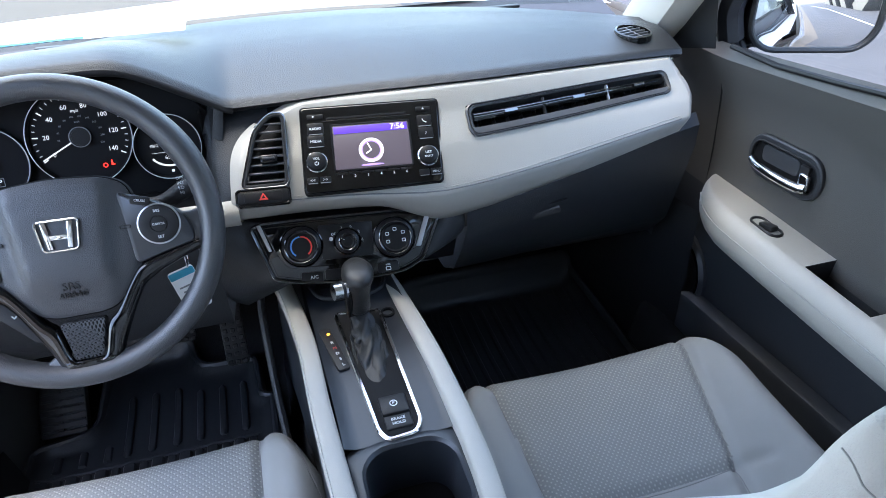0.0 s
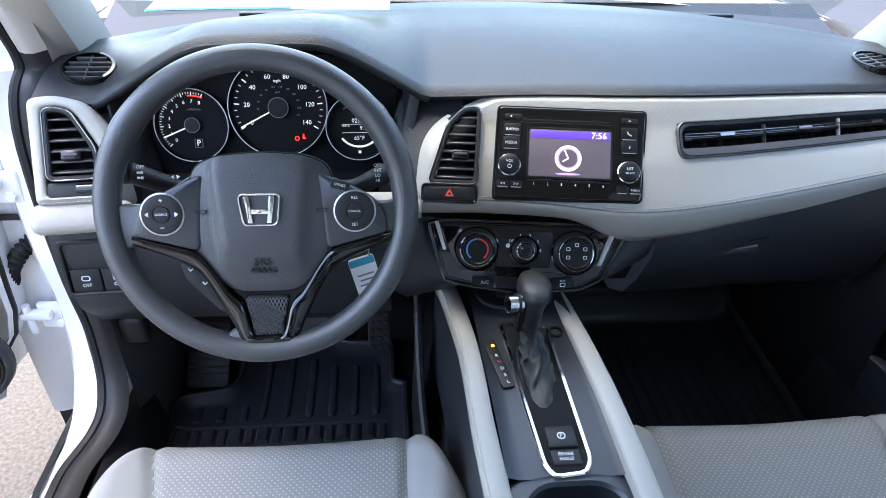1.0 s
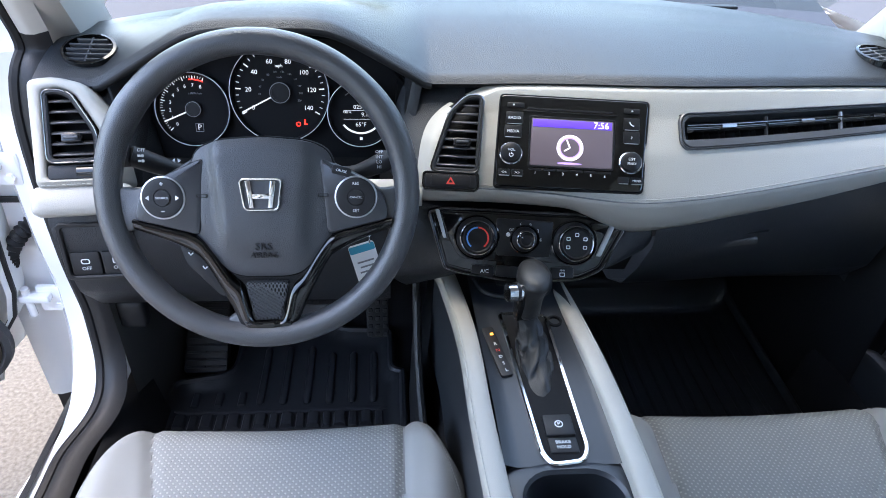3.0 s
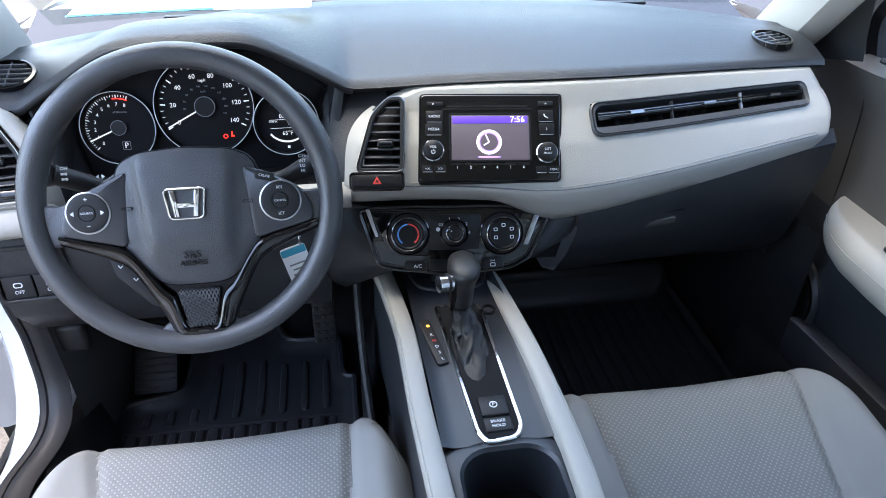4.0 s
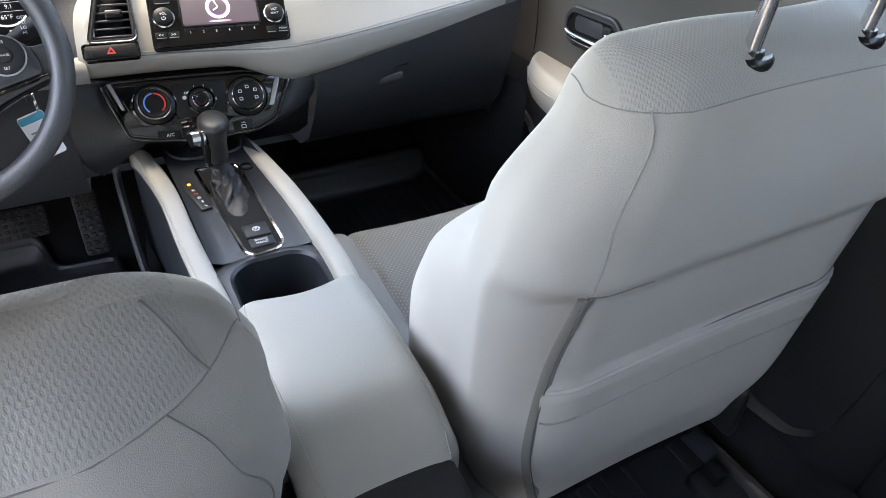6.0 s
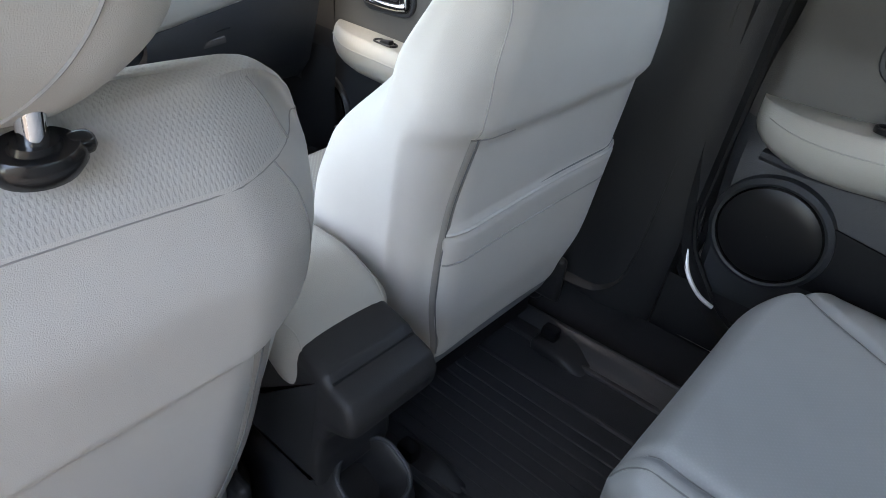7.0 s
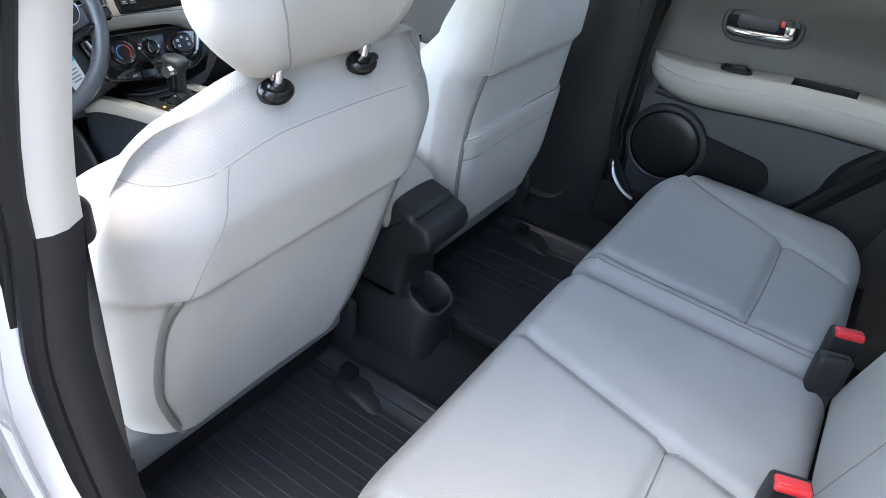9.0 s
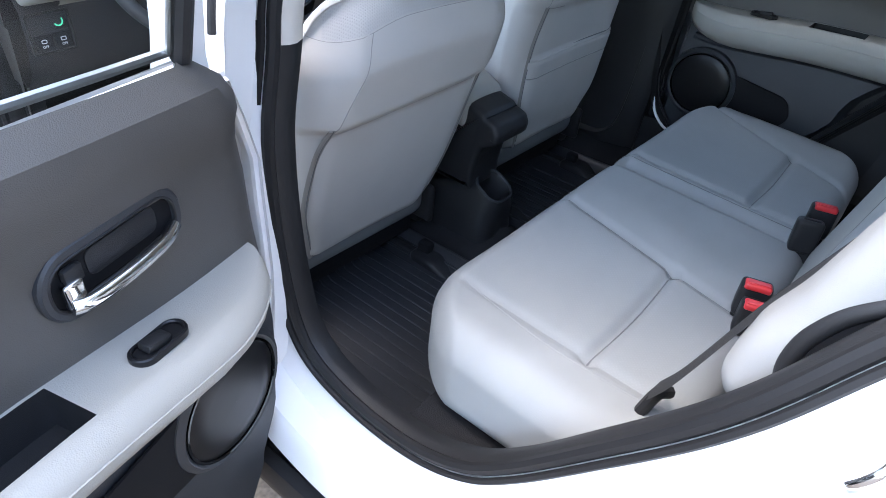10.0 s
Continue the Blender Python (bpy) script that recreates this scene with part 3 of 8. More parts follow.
def front_seat(cx, lean, pockets, crease, label):
    seat = thing("front_seat", label, "car seat", "front seats", m=pose(cx, 0, 0))

    # cushion
    size, r = (0.53, 0.57, 0.15), 0.055
    h = [s / 2 for s in size]

    out = 1 if cx > 0 else -1

    def edge_of(side, y):
        """Where the centre panel ends; on the door side it narrows to the rear."""
        return side * (max(0.100, 0.114 + 0.287 * y) if side == out else 0.168 + 0.045 * y)

    def cush(p):
        x, y, z = p
        up = ss(-0.02, 0.06, z)
        edge = ss(0.17, 0.265, abs(x))
        yy = y - 0.288 - 0.075 * edge * edge * ss(0.0, 0.26, y)
        zz = z + 0.545 + up * (0.018 * (y / 0.26) + 0.014 * bell(abs(x) - 0.225, 0.035) - 0.010 * bell(x, 0.16) - 0.009 * bell(x - edge_of(1, y), 0.008) - 0.009 * bell(x - edge_of(-1, y), 0.008) - 0.008 * bell(y, 0.009) * ss(0.19, 0.16, abs(x)) - 0.030 * ss(0.21, 0.285, y))
        return Vector((x * (1 - 0.03 * ss(-0.1, 0.26, y)), yy, zz))

    a, b = soft(size, r, 104, cush, lambda p, ax, sg: 1 if (edge_of(-1, p[1]) < p[0] < edge_of(1, p[1]) and p[1] > 0.0 and (ax == 2 and sg > 0 or (ax == 1 and sg > 0 and p[2] > -0.03))) else 0, 2)
    cushion = part("cushion", a, CUSH_SHADED, seat, smooth=70)
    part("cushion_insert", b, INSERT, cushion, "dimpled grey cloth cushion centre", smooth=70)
    for s in (-1, 1):
        seat_piping(cush, [(edge_of(s, q), q, w) for q, w in ((-0.26, 0.075), (-0.1, 0.075), (0.0, 0.075), (0.12, 0.075), (0.24, 0.075), (0.285, 0.02), (0.285, -0.03))], h, r, cushion, rad=0.0011)
        seat_piping(cush, [(s * 0.195, 0.26, 0.075), (s * 0.235, 0.23, 0.075), (s * 0.265, 0.12, 0.05), (s * 0.265, -0.1, 0.05)], h, r, cushion)
    seat_piping(cush, [(edge_of(-1, 0.0), 0.0, 0.075), (0, -0.006, 0.075), (edge_of(1, 0.0), 0.0, 0.075)], h, r, cushion, rad=0.0012)

    # backrest, built upright about its foot and leant back
    bs, br = (0.50, 0.15, 0.575), 0.042
    rise = 0.0 if pockets else 0.05
    bh = [s / 2 for s in bs]
    turn = Matrix.Translation((0, -0.545, 0.565)) @ Matrix.Rotation(radians(lean), 4, "X")

    def backf(p):
        x, y, z = p
        zz = z + 0.5 * bs[2]
        wid = prof(((0.0, 0.82), (0.16, 1.0), (0.40, 1.04), (0.50, 1.0), (0.55, 0.97 if pockets else 0.95), (0.575, 0.96 if pockets else 0.93)), zz)
        if pockets and x < 0:
            # the inner shoulder steps in above the wing
            wid *= 1 - 0.15 * ss(0.465, 0.535, zz)
        if not pockets and x < 0:
            wid *= 1 - 0.085 * ss(0.43, 0.575, zz)
        front, rear = ss(0.0, 0.06, y), ss(0.0, -0.06, y)
        # the wings of the bolsters stand out in front, below the shoulders
        xx = x * (wid + front * (0.055 * ss(0.05, 0.15, zz) * (ss(0.37, 0.27, zz) if pockets else ss(0.42, 0.32, zz)) - (0.12 if pockets else 0.06) * ss(0.34, 0.42, zz) - (0.16 * ss(0.45, 0.53, zz) if pockets else 0.14 * ss(0.41, 0.50, zz))))
        yy = y
        yy += front * (0.045 * ss(0.12, 0.24, abs(x)) * ss(0.02, 0.15, zz) * (ss(0.48, 0.34, zz) if pockets else ss(0.56, 0.42, zz)) - 0.055 * ss(0.22, 0.56, zz))
        yy -= rear * (0.014 * ss(crease - 0.012, crease + 0.022, zz + 0.010 * (1 - (x / 0.25) ** 2) - rise * x) * ss(0.60, 0.45, zz) - 0.02 * bell(x, 0.25) * 0.4)
        if pockets:
            # the pocket stands proud below its upper edge
            yy -= rear * 0.009 * ss(0.278, 0.270, zz - 0.015 * x) * ss(0.04, 0.12, zz) * ss(0.215, 0.19, abs(x))
        yy += rear * ((0.022 if pockets else 0.030) * ss(0.16, 0.25, abs(x)) + (0.008 if pockets else 0.03) * ss(0.46, 0.575, zz))
        zt = zz + 0.10 * y * ss(0.45, 0.575, zz) - 0.006 * ss(0.45, 0.575, zz) * (abs(x) / 0.2) ** 2 - 0.006 * bell(x, 0.10) * ss(0.52, 0.57, zz) - (0.025 if pockets else 0.0) * front * ss(0.40, 0.575, zz) + (0.015 if pockets else 0.0) * ss(0.40, 0.575, zz)
        if not pockets:
            # the shoulder by the door drops
            zt -= 0.034 * ss(0.40, 0.575, zz) * ss(-0.06, -0.25, x)
        return turn @ Vector((xx, yy, zt))

    top_seam = 0.553 if pockets else 0.532

    def pk(p, ax, sg):
        zz = p[2] + 0.2875
        if (ax == 1 and sg > 0 and abs(p[0]) < 0.165) or (ax == 2 and sg > 0 and abs(p[0]) < 0.232):
            return 1
        if ax == 1 and sg < 0 and abs(p[0]) < 0.232 and zz > top_seam:
            return 1
        return 0

    a, b = soft(bs, br, 72, backf, pk, 2)
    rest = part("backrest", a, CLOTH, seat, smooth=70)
    part("backrest_insert", b, INSERT_BACK, rest, "dimpled grey cloth backrest centre", smooth=70)

    def bp(pts, **k):
        k.setdefault("material", SEAM_BACK)
        return seat_piping(backf, [(x, y, z - 0.2875) for x, y, z in pts], bh, br, rest, **k)

    R = -0.075
    bp([(-0.25, 0.0, top_seam + 0.004), (-0.225, R, top_seam), (0, R, top_seam), (0.225, R, top_seam), (0.25, 0.0, top_seam + 0.004)], rad=0.0006)
    for s in (-1, 1):
        bp([(s * 0.165, 0.075, 0.02), (s * 0.165, 0.075, 0.3), (s * 0.165, 0.075, 0.56)])
        if pockets:
            bp([(s * 0.206, R, 0.553), (s * 0.192, R, 0.45), (s * 0.190, R, 0.40)], rad=0.0011)
        else:
            bp([(-0.150, R, top_seam), (-0.162, R, 0.45), (-0.182, R, 0.36)] if s < 0 else [(0.205, R, top_seam), (0.220, R, 0.48), (0.228, R + 0.01, 0.42), (0.226, R + 0.01, 0.34)], rad=0.0008)
            if s > 0:
                bp([(s * 0.232, R, top_seam), (s * 0.226, R, 0.555), (s * 0.215, R + 0.02, 0.5745)], rad=0.0011, name="seam_pinch", material=SEAM_BACK)
    for s in (-1,) if pockets else (-1, 1):
        zp = [backf(box_round((s * x, R, z - 0.2875), bh, br)) for x, z in ((0.189, 0.402 if pockets else 0.362), (0.196, 0.30), (0.200, 0.18), (0.192, 0.08), (0.178, 0.005))]
        zipper = part("zip", tube(catmull(zp, 8), 0.0095, 8, flat=0.28, up=(0, 1, 0)), ZIP, rest, "dark zip in the side of the cover")
        part("zip_teeth", tube([p + Vector((0, -0.0026, 0)) for p in catmull(zp, 8)], 0.0011, 5), SEAM, zipper)
    # crease under the upper shell
    if pockets:
        bp([(-0.19, R, crease), (-0.12, R, crease - 0.004)], rad=0.0011)
    else:
        bp([(x, R, crease - 0.010 * (1 - (x / 0.25) ** 2) + rise * x) for x in (-0.19, -0.1, 0, 0.1, 0.22)], rad=0.0006)
    if pockets:
        # the dark SEAM tube draws the shadow line along the pocket's upper edge
        for zz, rad, mt_ in ((0.2775, 0.0016, SEAM), (0.2735, 0.0026, CLOTH), (0.228, 0.0014, SEAM_BACK)):
            bp([(-0.198, R, zz - 0.003), (-0.1, R, zz - 0.0015), (0, R, zz), (0.21, R, zz + 0.003)], rad=rad, name="map_pocket_edge", material=mt_)

    # head restraint
    hs, hr = (0.285, 0.135, 0.21), 0.055
    hh = [q / 2 for q in hs]

    def headf(p):
        x, y, z = p
        zz = z + 0.1025
        w = prof(((0, 0.80), (0.07, 1.0), (0.15, 1.0), (0.205, 0.88)), zz)
        yy = y + 0.025 * (zz / 0.2) - 0.02 * (x / 0.13) ** 2 * lerp(0.2, 1.0, ss(-0.05, 0.05, y))
        return turn @ Vector((x * w * (0.92 if pockets else 1.0), yy * (0.75 + 0.3 * ss(0, 0.1, zz)) + 0.004, zz + (0.622 if pockets else 0.574)))

    head = part("head_restraint", soft(hs, hr, 40, headf), CLOTH, seat, smooth=80)
    for s in (-1, 1):
        seat_piping(headf, [(s * a, b, c) for a, b, c in (((0.070, -0.0675, -0.10), (0.078, -0.0675, -0.04), (0.092, -0.0675, 0.02), (0.100, -0.0675, 0.06), (0.100, 0, 0.1025), (0.095, 0.05, 0.09)) if pockets else ((0.066, -0.0675, -0.10), (0.084, -0.0675, -0.04), (0.106, -0.0675, 0.02), (0.120, -0.0675, 0.06), (0.118, 0, 0.1025), (0.110, 0.05, 0.09)))], hh, hr, head, material=SEAM_BACK, rad=0.0011)
        post = turn @ Vector((s * 0.067, -0.036, 0.555))
        top = turn @ Vector((s * 0.067, -0.030, 0.70 if pockets else 0.64))
        part("post", tube([post, top], 0.0065, 12), CHROME, seat, "bright steel headrest post")
        mg = Matrix.Translation(turn @ Vector((s * 0.067, -0.036, 0.565))) @ turn.to_3x3().to_4x4()
        grom = part("post_sleeve", lathe([(0.0, -0.006), (0.022, -0.006), (0.0255, 0.0), (0.0245, 0.006), (0.021, 0.009), (0.0165, 0.0085), (0.0135, 0.0085), (0.0115, 0.012), (0.0, 0.012)], 28, mg @ Matrix.Diagonal((0.86, 0.62, 0.95, 1))), GLOSSY_KNOB, seat, "black plastic post sleeve")
        if s > 0:
            part("release_button", rbox((0.014, 0.012, 0.011), (0.019, 0, 0.004), 0.005, 3, m=mg), GLOSSY_KNOB, grom)
    # frame, rails and side shields
    for s in (-1, 1):
        part("side_shield", rbox((0.03, 0.44, 0.09), (s * 0.262, -0.33, 0.478), 0.014, 3), BLACK, seat, "black plastic side shield")
        rail = part("rail", rbox((0.035, 0.62, 0.022), (s * 0.20, -0.34, 0.395), 0.004), BLACK, seat, "dark steel seat rail")
        part("rail_cover", soft((0.075, 0.125, 0.036), 0.012, 14, lambda p: Vector((s * 0.20 + p.x * (1 - 1.6 * max(0.0, p.y)), -0.655 + p.y, 0.398 + p.z - 0.018 * ss(0.0, -0.06, p.y)))), BLACK, rail, smooth=60)
        part("rail_latch", rbox((0.026, 0.034, 0.030), (s * 0.20, -0.618, 0.424), 0.006, 2), MATTE, rail)
        part("rail_leg", rbox((0.03, 0.05, 0.10), (s * 0.20, -0.10, 0.35), 0.006), BLACK, rail)
        part("recliner_bracket", rbox((0.02, 0.10, 0.10), (s * 0.235, -0.55, 0.52), 0.02, 3), BLACK, seat)
    part("pan", rbox((0.44, 0.42, 0.05), (0, -0.34, 0.455), 0.01), MATTE, seat)
    part("belt_buckle", rbox((0.022, 0.05, 0.085), ((1 if cx < 0 else -1) * 0.278, -0.47, 0.60), 0.006, m=None), BLACK, seat)
    return seat


front_seat(-0.352, 16.0, False, 0.362, "grey cloth driver seat with leant back and lowered headrest")
front_seat(0.352, 6.0, True, 0.400, "grey cloth front passenger seat with upright back and map pocket")


# ---- rear seat ----
def rear_cushion(x0, x1, label, panels):
    seat = thing("rear_seat", label, "car seat", "rear bench")
    wx = x1 - x0
    size, r = (wx, 0.45, 0.16), 0.045
    h = [q / 2 for q in size]
    cx = (x0 + x1) / 2

    def fn(p):
        x, y, z = p
        X = x + cx
        up = ss(-0.02, 0.06, z)
        ax = abs(X)
        edge = ss(0.42 if X < 0 else 0.46, 0.67, ax)
        yy = y - 1.140 - (0.12 if X < 0 else 0.06) * edge * edge * ss(-0.05, 0.23, y) + 0.05 * edge * edge * ss(0.0, -0.23, y)
        hollow = sum(bell(X - c, 0.13) for c in (-0.335, 0.325))
        zz = z + 0.634 + up * (0.010 * (y / 0.235) - 0.012 * hollow * bell(y + 0.02, 0.2) - 0.022 * ss(0.18, 0.235, y) - 0.02 * ss(0.56, 0.67, ax))
        for a, b, yc in panels:
            dx = max(a(y) - X, X - b(y), 0)
            zz -= up * 0.011 * bell(dx, 0.012) * bell(y - yc, 0.011)
            for side in (a, b):
                zz -= up * (0.004 if X < -0.4 else 0.009) * bell(X - side(y), 0.010) * ss(0.235, 0.19, y)
            zz -= up * 0.006 * ss(0.10, 0.0, dx) * ss(0.22, 0.15, y)
        return Vector((X, yy, zz))

    def pk(p, ax, sg):
        X = p[0] + cx
        return 1 if ax == 2 and sg > 0 and any(a(p[1]) < X < b(p[1]) for a, b, _ in panels) and p[1] < 0.19 else 0

    a, b = soft(size, r, 150, fn, pk, 2)
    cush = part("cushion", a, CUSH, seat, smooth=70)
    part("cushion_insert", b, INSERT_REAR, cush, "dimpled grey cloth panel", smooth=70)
    for a, b, yc in panels:
        seat_piping(fn, [(lerp(a(yc), b(yc), q) - cx, yc - 0.004 * math.sin(math.pi * q), 0.08) for q in (0, 0.5, 1)], h, r, cush, rad=0.0014)
        for side in (b,) if x0 < 0 else (a, b):
            seat_piping(fn, [(side(q) - cx, q, 0.08) for q in (0.20, 0.10, 0.0, -0.10, -0.21)], h, r, cush, rad=0.0011)
    # rolled seam beside the split and along the outer edge
    if x0 > 0:
        seat_piping(fn, [(0.118 - cx, 0.225, 0.05), (0.118 - cx, 0.19, 0.08), (0.118 - cx, 0.0, 0.08), (0.118 - cx, -0.2, 0.08)], h, r, cush, rad=0.0012)
    else:
        # a low fold only, along the outer edge
        seat_piping(fn, [(-0.478 - cx, 0.225, 0.03), (-0.490 - cx, 0.20, 0.08), (-0.520 - cx, 0.04, 0.08), (-0.522 - cx, -0.08, 0.08), (-0.513 - cx, -0.20, 0.08)], h, r, cush, rad=0.0005, material=CUSH)
    return seat


bench_wide = rear_cushion(-0.622, 0.080, "light grey cloth rear bench, wide part with its side bolster", [(lambda q: -0.500, lambda q: -0.183 + 0.21 * q, -0.057)])
bench_narrow = rear_cushion(0.086, 0.665, "light grey cloth rear bench, narrow part with a seam across", [(lambda q: 0.148, lambda q: 0.505 + 0.46 * q, -0.076)])


def frame_xyz(o):
    """A frame at o whose third axis looks forwards."""
    return Matrix.Translation(o) @ Matrix.Rotation(radians(-90), 4, "X")


def rear_back(x0, x1, seat, setback=0.0):
    size, r = (x1 - x0, 0.13, 0.60), 0.045
    h = [q / 2 for q in size]
    cx = (x0 + x1) / 2
    turn = Matrix.Translation((0, -1.415 - setback, 0.655)) @ Matrix.Rotation(radians(14), 4, "X")

    def fn(p):
        x, y, z = p
        X = x + cx
        zz = z + 0.30
        front = ss(0.0, 0.05, y)
        hollow = sum(bell(X - c, 0.14) for c in (-0.335, 0.325))
        yy = y - front * 0.012 * hollow + front * 0.03 * ss(0.5, 0.62, abs(X))
        return turn @ Vector((X * (1 - 0.04 * ss(0.35, 0.6, zz)), yy, zz))

    a, b = soft(size, r, 70, fn, lambda p, ax, sg: 1 if ax == 1 and sg > 0 and any(c - 0.16 < p[0] + cx < c + 0.16 for c in (-0.335, 0.325)) else 0, 2)
    rest = part("backrest", a, CLOTH_SHADED, seat, smooth=70)
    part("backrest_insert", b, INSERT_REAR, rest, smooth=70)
    for bx in (0.125, 0.383) if setback else ():
        # black trim buttons low on the narrow back
        q = fn(box_round((bx - cx, 0.065, -0.165), h, r))
        part("trim_button", lathe([(0.0, 0.003), (0.006, 0.003), (0.008, 0.001), (0.008, -0.004)], 16, frame_xyz(q)), BLACK, rest, "small black round trim button")
    for c in (-0.335, 0.325):
        if x0 < c < x1:
            for s in (-1, 1):
                seat_piping(fn, [(c + s * 0.16 - cx, 0.065, -0.29), (c + s * 0.165 - cx, 0.065, 0), (c + s * 0.16 - cx, 0.065, 0.29)], h, r, rest)
    return seat


rear_back(-0.558, 0.080, bench_wide)
rear_back(0.086, 0.580, bench_narrow, 0.055)


# ---- doors ----
def frame_m(o, u, v):
    """A frame with its origin, its u and v axes and their normal."""
    u = Vector(u).normalized()
    w = u.cross(Vector(v)).normalized()
    v = w.cross(u)
    return Matrix.Translation(o) @ Matrix((u, v, w)).transposed().to_4x4()


def car_door(sx, rear, m, label, name):
    """A door of the right side, closed; sx -1 mirrors it to the left, m swings it open."""
    d = thing(name, label, "car door", "car doors", m=m)
    oy, oz = (0.0, 0.0) if rear else (0.985, -0.122)
    if rear:
        yf = lambda z: prof(((0.42, -0.80), (0.55, -0.775), (0.9, -0.755), (1.12, -0.79)) if sx > 0 else ((0.42, -0.83), (0.50, -0.790), (0.62, -0.752), (0.80, -0.738), (0.98, -0.748), (1.08, -0.775), (1.13, -0.808), (1.16, -0.850)), z)
        yr = lambda z: prof(((0.42, -1.02), (0.55, -1.13), (0.75, -1.27), (0.95, -1.42), (1.12, -1.53)), z)
        zlo, zhi, spk, rs = 0.43, 1.150, (-0.880, 0.716), 0.088
    else:
        reach = 0.09 if sx > 0 else 0.0
        yf = lambda z: prof(((0.40, 0.19), (0.5, 0.265), (0.62, 0.325), (0.8, 0.335 + reach), (1.04, 0.25 + 1.7 * reach)), z)
        yr = lambda z: prof(((0.40, -0.62), (0.6, -0.70), (1.08, -0.735)), z)
        zlo, zhi, spk, rs = 0.40, 1.035, (0.225, 0.565), 0.085

    def X(z):
        return prof(((0.40, 0.725), (0.70, 0.715), (0.93, 0.735), (1.0, 0.738), (1.12, 0.705)), z - oz * 0.5)

    def ztop(y):
        return zhi + (min(0.10, max(0.0, 0.105 * (0.225 - y))) if not rear else 0.02 * ss(-0.8, -1.5, y))

    def add(nm, bm, material, parent=d, lab="", **k):
        return part(nm, mirror_x(bm, sx), material, parent, lab, **k)

    def tm(o, u=(0, -1, 0), v=(0, 0, 1)):
        return frame_m(o, u, v)

    # inner panel in two plastics
    dz = -0.026 if rear and sx < 0 else 0.0
    zs = 0.885 + oz + dz

    def panel(za, zb, n):
        rows = []
        for k in range(n + 1):
            t = k / n
            row = []
            for q in [j / 24 for j in range(25)]:
                zm = lerp(za, zb, t)
                y = lerp(yf(zm) - 0.012, yr(zm) + 0.012, q)
                z = min(lerp(za, zb, t), 9) if zb < zhi - 1e-6 else lerp(za, ztop(y), t)
                edge = 0.02 * ((0.0 if sx > 0 and not rear else ss(0.04, 0.0, q)) + ss(0.96, 1.0, q)) + (0.02 * ss(0.93, 1.0, t) if zb > zhi - 1e-6 else 0)
                row.append((X(z) + edge, y, z))
            rows.append(row)
        return from_grid(rows)

    add("upper_panel", panel(zs, zhi, 12), DOOR_UP, lab="grey-brown grained upper panel")
    add("lower_panel", panel(zlo, zs, 14), DOOR_LOW, lab="dark slate lower panel")
    # painted shell and outer skin
    zz = [zlo - 0.02 + k * (zhi - 0.045 - zlo + 0.02) / 12 for k in range(13)]
    ring = [(yf(z) + 0.004, z) for z in zz] + [(yr(z) - 0.004, z) for z in zz[::-1]]
    shell = [[(x, y + s * (0.01 if i < 13 else -0.01), z) for i, (y, z) in enumerate(ring)] for x, s in ((0.742, 0), (0.765, 1.4), (0.80, 1.6), (0.815, 3.2))]
    add("door_shell", from_grid(shell, closed_u=True), WHITE, lab="white painted door shell")
    add("outer_skin", from_grid([[(0.815 + 0.05 * ss(zlo, 0.75, z) - 0.04 * ss(0.9, 1.1, z), lerp(yf(z) + 0.04, yr(z) - 0.04, q), z) for q in [j / 8 for j in range(9)]] for z in zz]), WHITE)
    # rubber along the edge of the shell
    pts = [(0.757, y + (0.006 if i < 13 else -0.006), z) for i, (y, z) in enumerate(ring)]
    add("edge_seal", tube(pts, 0.006, 6), WHITE if rear and sx < 0 else SEAL)

    # padded arm rest
    ya, yb = -0.79 + oy, (-1.41 if rear else -0.52)
    rows = []
    stations = [ya - t * (ya - yb) for t in [0, 0.006, 0.02, 0.045, 0.08, 0.12, 0.18, 0.25, 0.33, 0.42, 0.50]]
    n0, n1 = (-1.100 if sx > 0 else -1.080) + oy, -1.225 + oy
    stations = [y for y in stations if y > n0] + [n0 + 0.001, n0, n0 - 0.02, n1 + 0.02, n1, n1 - 0.001] + [y for y in (n1 - 0.03, n1 - 0.06, n1 - 0.10, n1 - 0.2) if y > yb + 0.03] + [yb + 0.02, yb + 0.006, yb]
    for y in stations:
        full = math.sqrt(max(0.0, 1 - (1 - min(1, (ya - y) / 0.16)) ** 2)) * (math.sqrt(max(0.0, 1 - (1 - min(1, (y - yb) / 0.06)) ** 2)) if rear else 1)
        full = max(full, 0.02)
        zt = (0.925 if rear else 0.918) + oz + dz + (0.022 * ss(-0.85, -1.2, y - oy) if rear else -0.004 * ss(0.1, -0.3, y))
        wdt = 0.098 * full
        hgt = (0.070 if rear and sx < 0 else 0.088) * (0.35 + 0.65 * full)
        xb = 0.738
        cut = 0.055 if n1 - 1e-6 <= y <= n0 + 1e-6 else 0.0
        sec = [(0.0, 0.0), (0.07, 0.0), (0.08, -cut), (0.36, -cut), (0.68, -cut), (0.70, 0.0), (0.76, 0.0), (0.84, -0.004), (0.93, -0.012), (1.0, -0.026), (0.985, -0.045), (0.90, -0.062), (0.70, -0.078), (0.35, -0.082), (0.0, -0.082)]
        rows.append([(xb - wdt * a, y, zt + b * hgt / 0.082) for a, b in sec])
    bm = from_grid(rows)
    for f in bm.faces:
        c = f.calc_center_median()
        if n1 - 0.001 < c.y < n0 + 0.001 and 0.738 - 0.098 * 0.695 < c.x < 0.738 - 0.098 * 0.068:
            f.material_index = 1
    rest = add("armrest", bm, [TRIM, BLACK], lab="light grey vinyl padded armrest", smooth=50)
    # stitched seam along the arm rest
    st = []
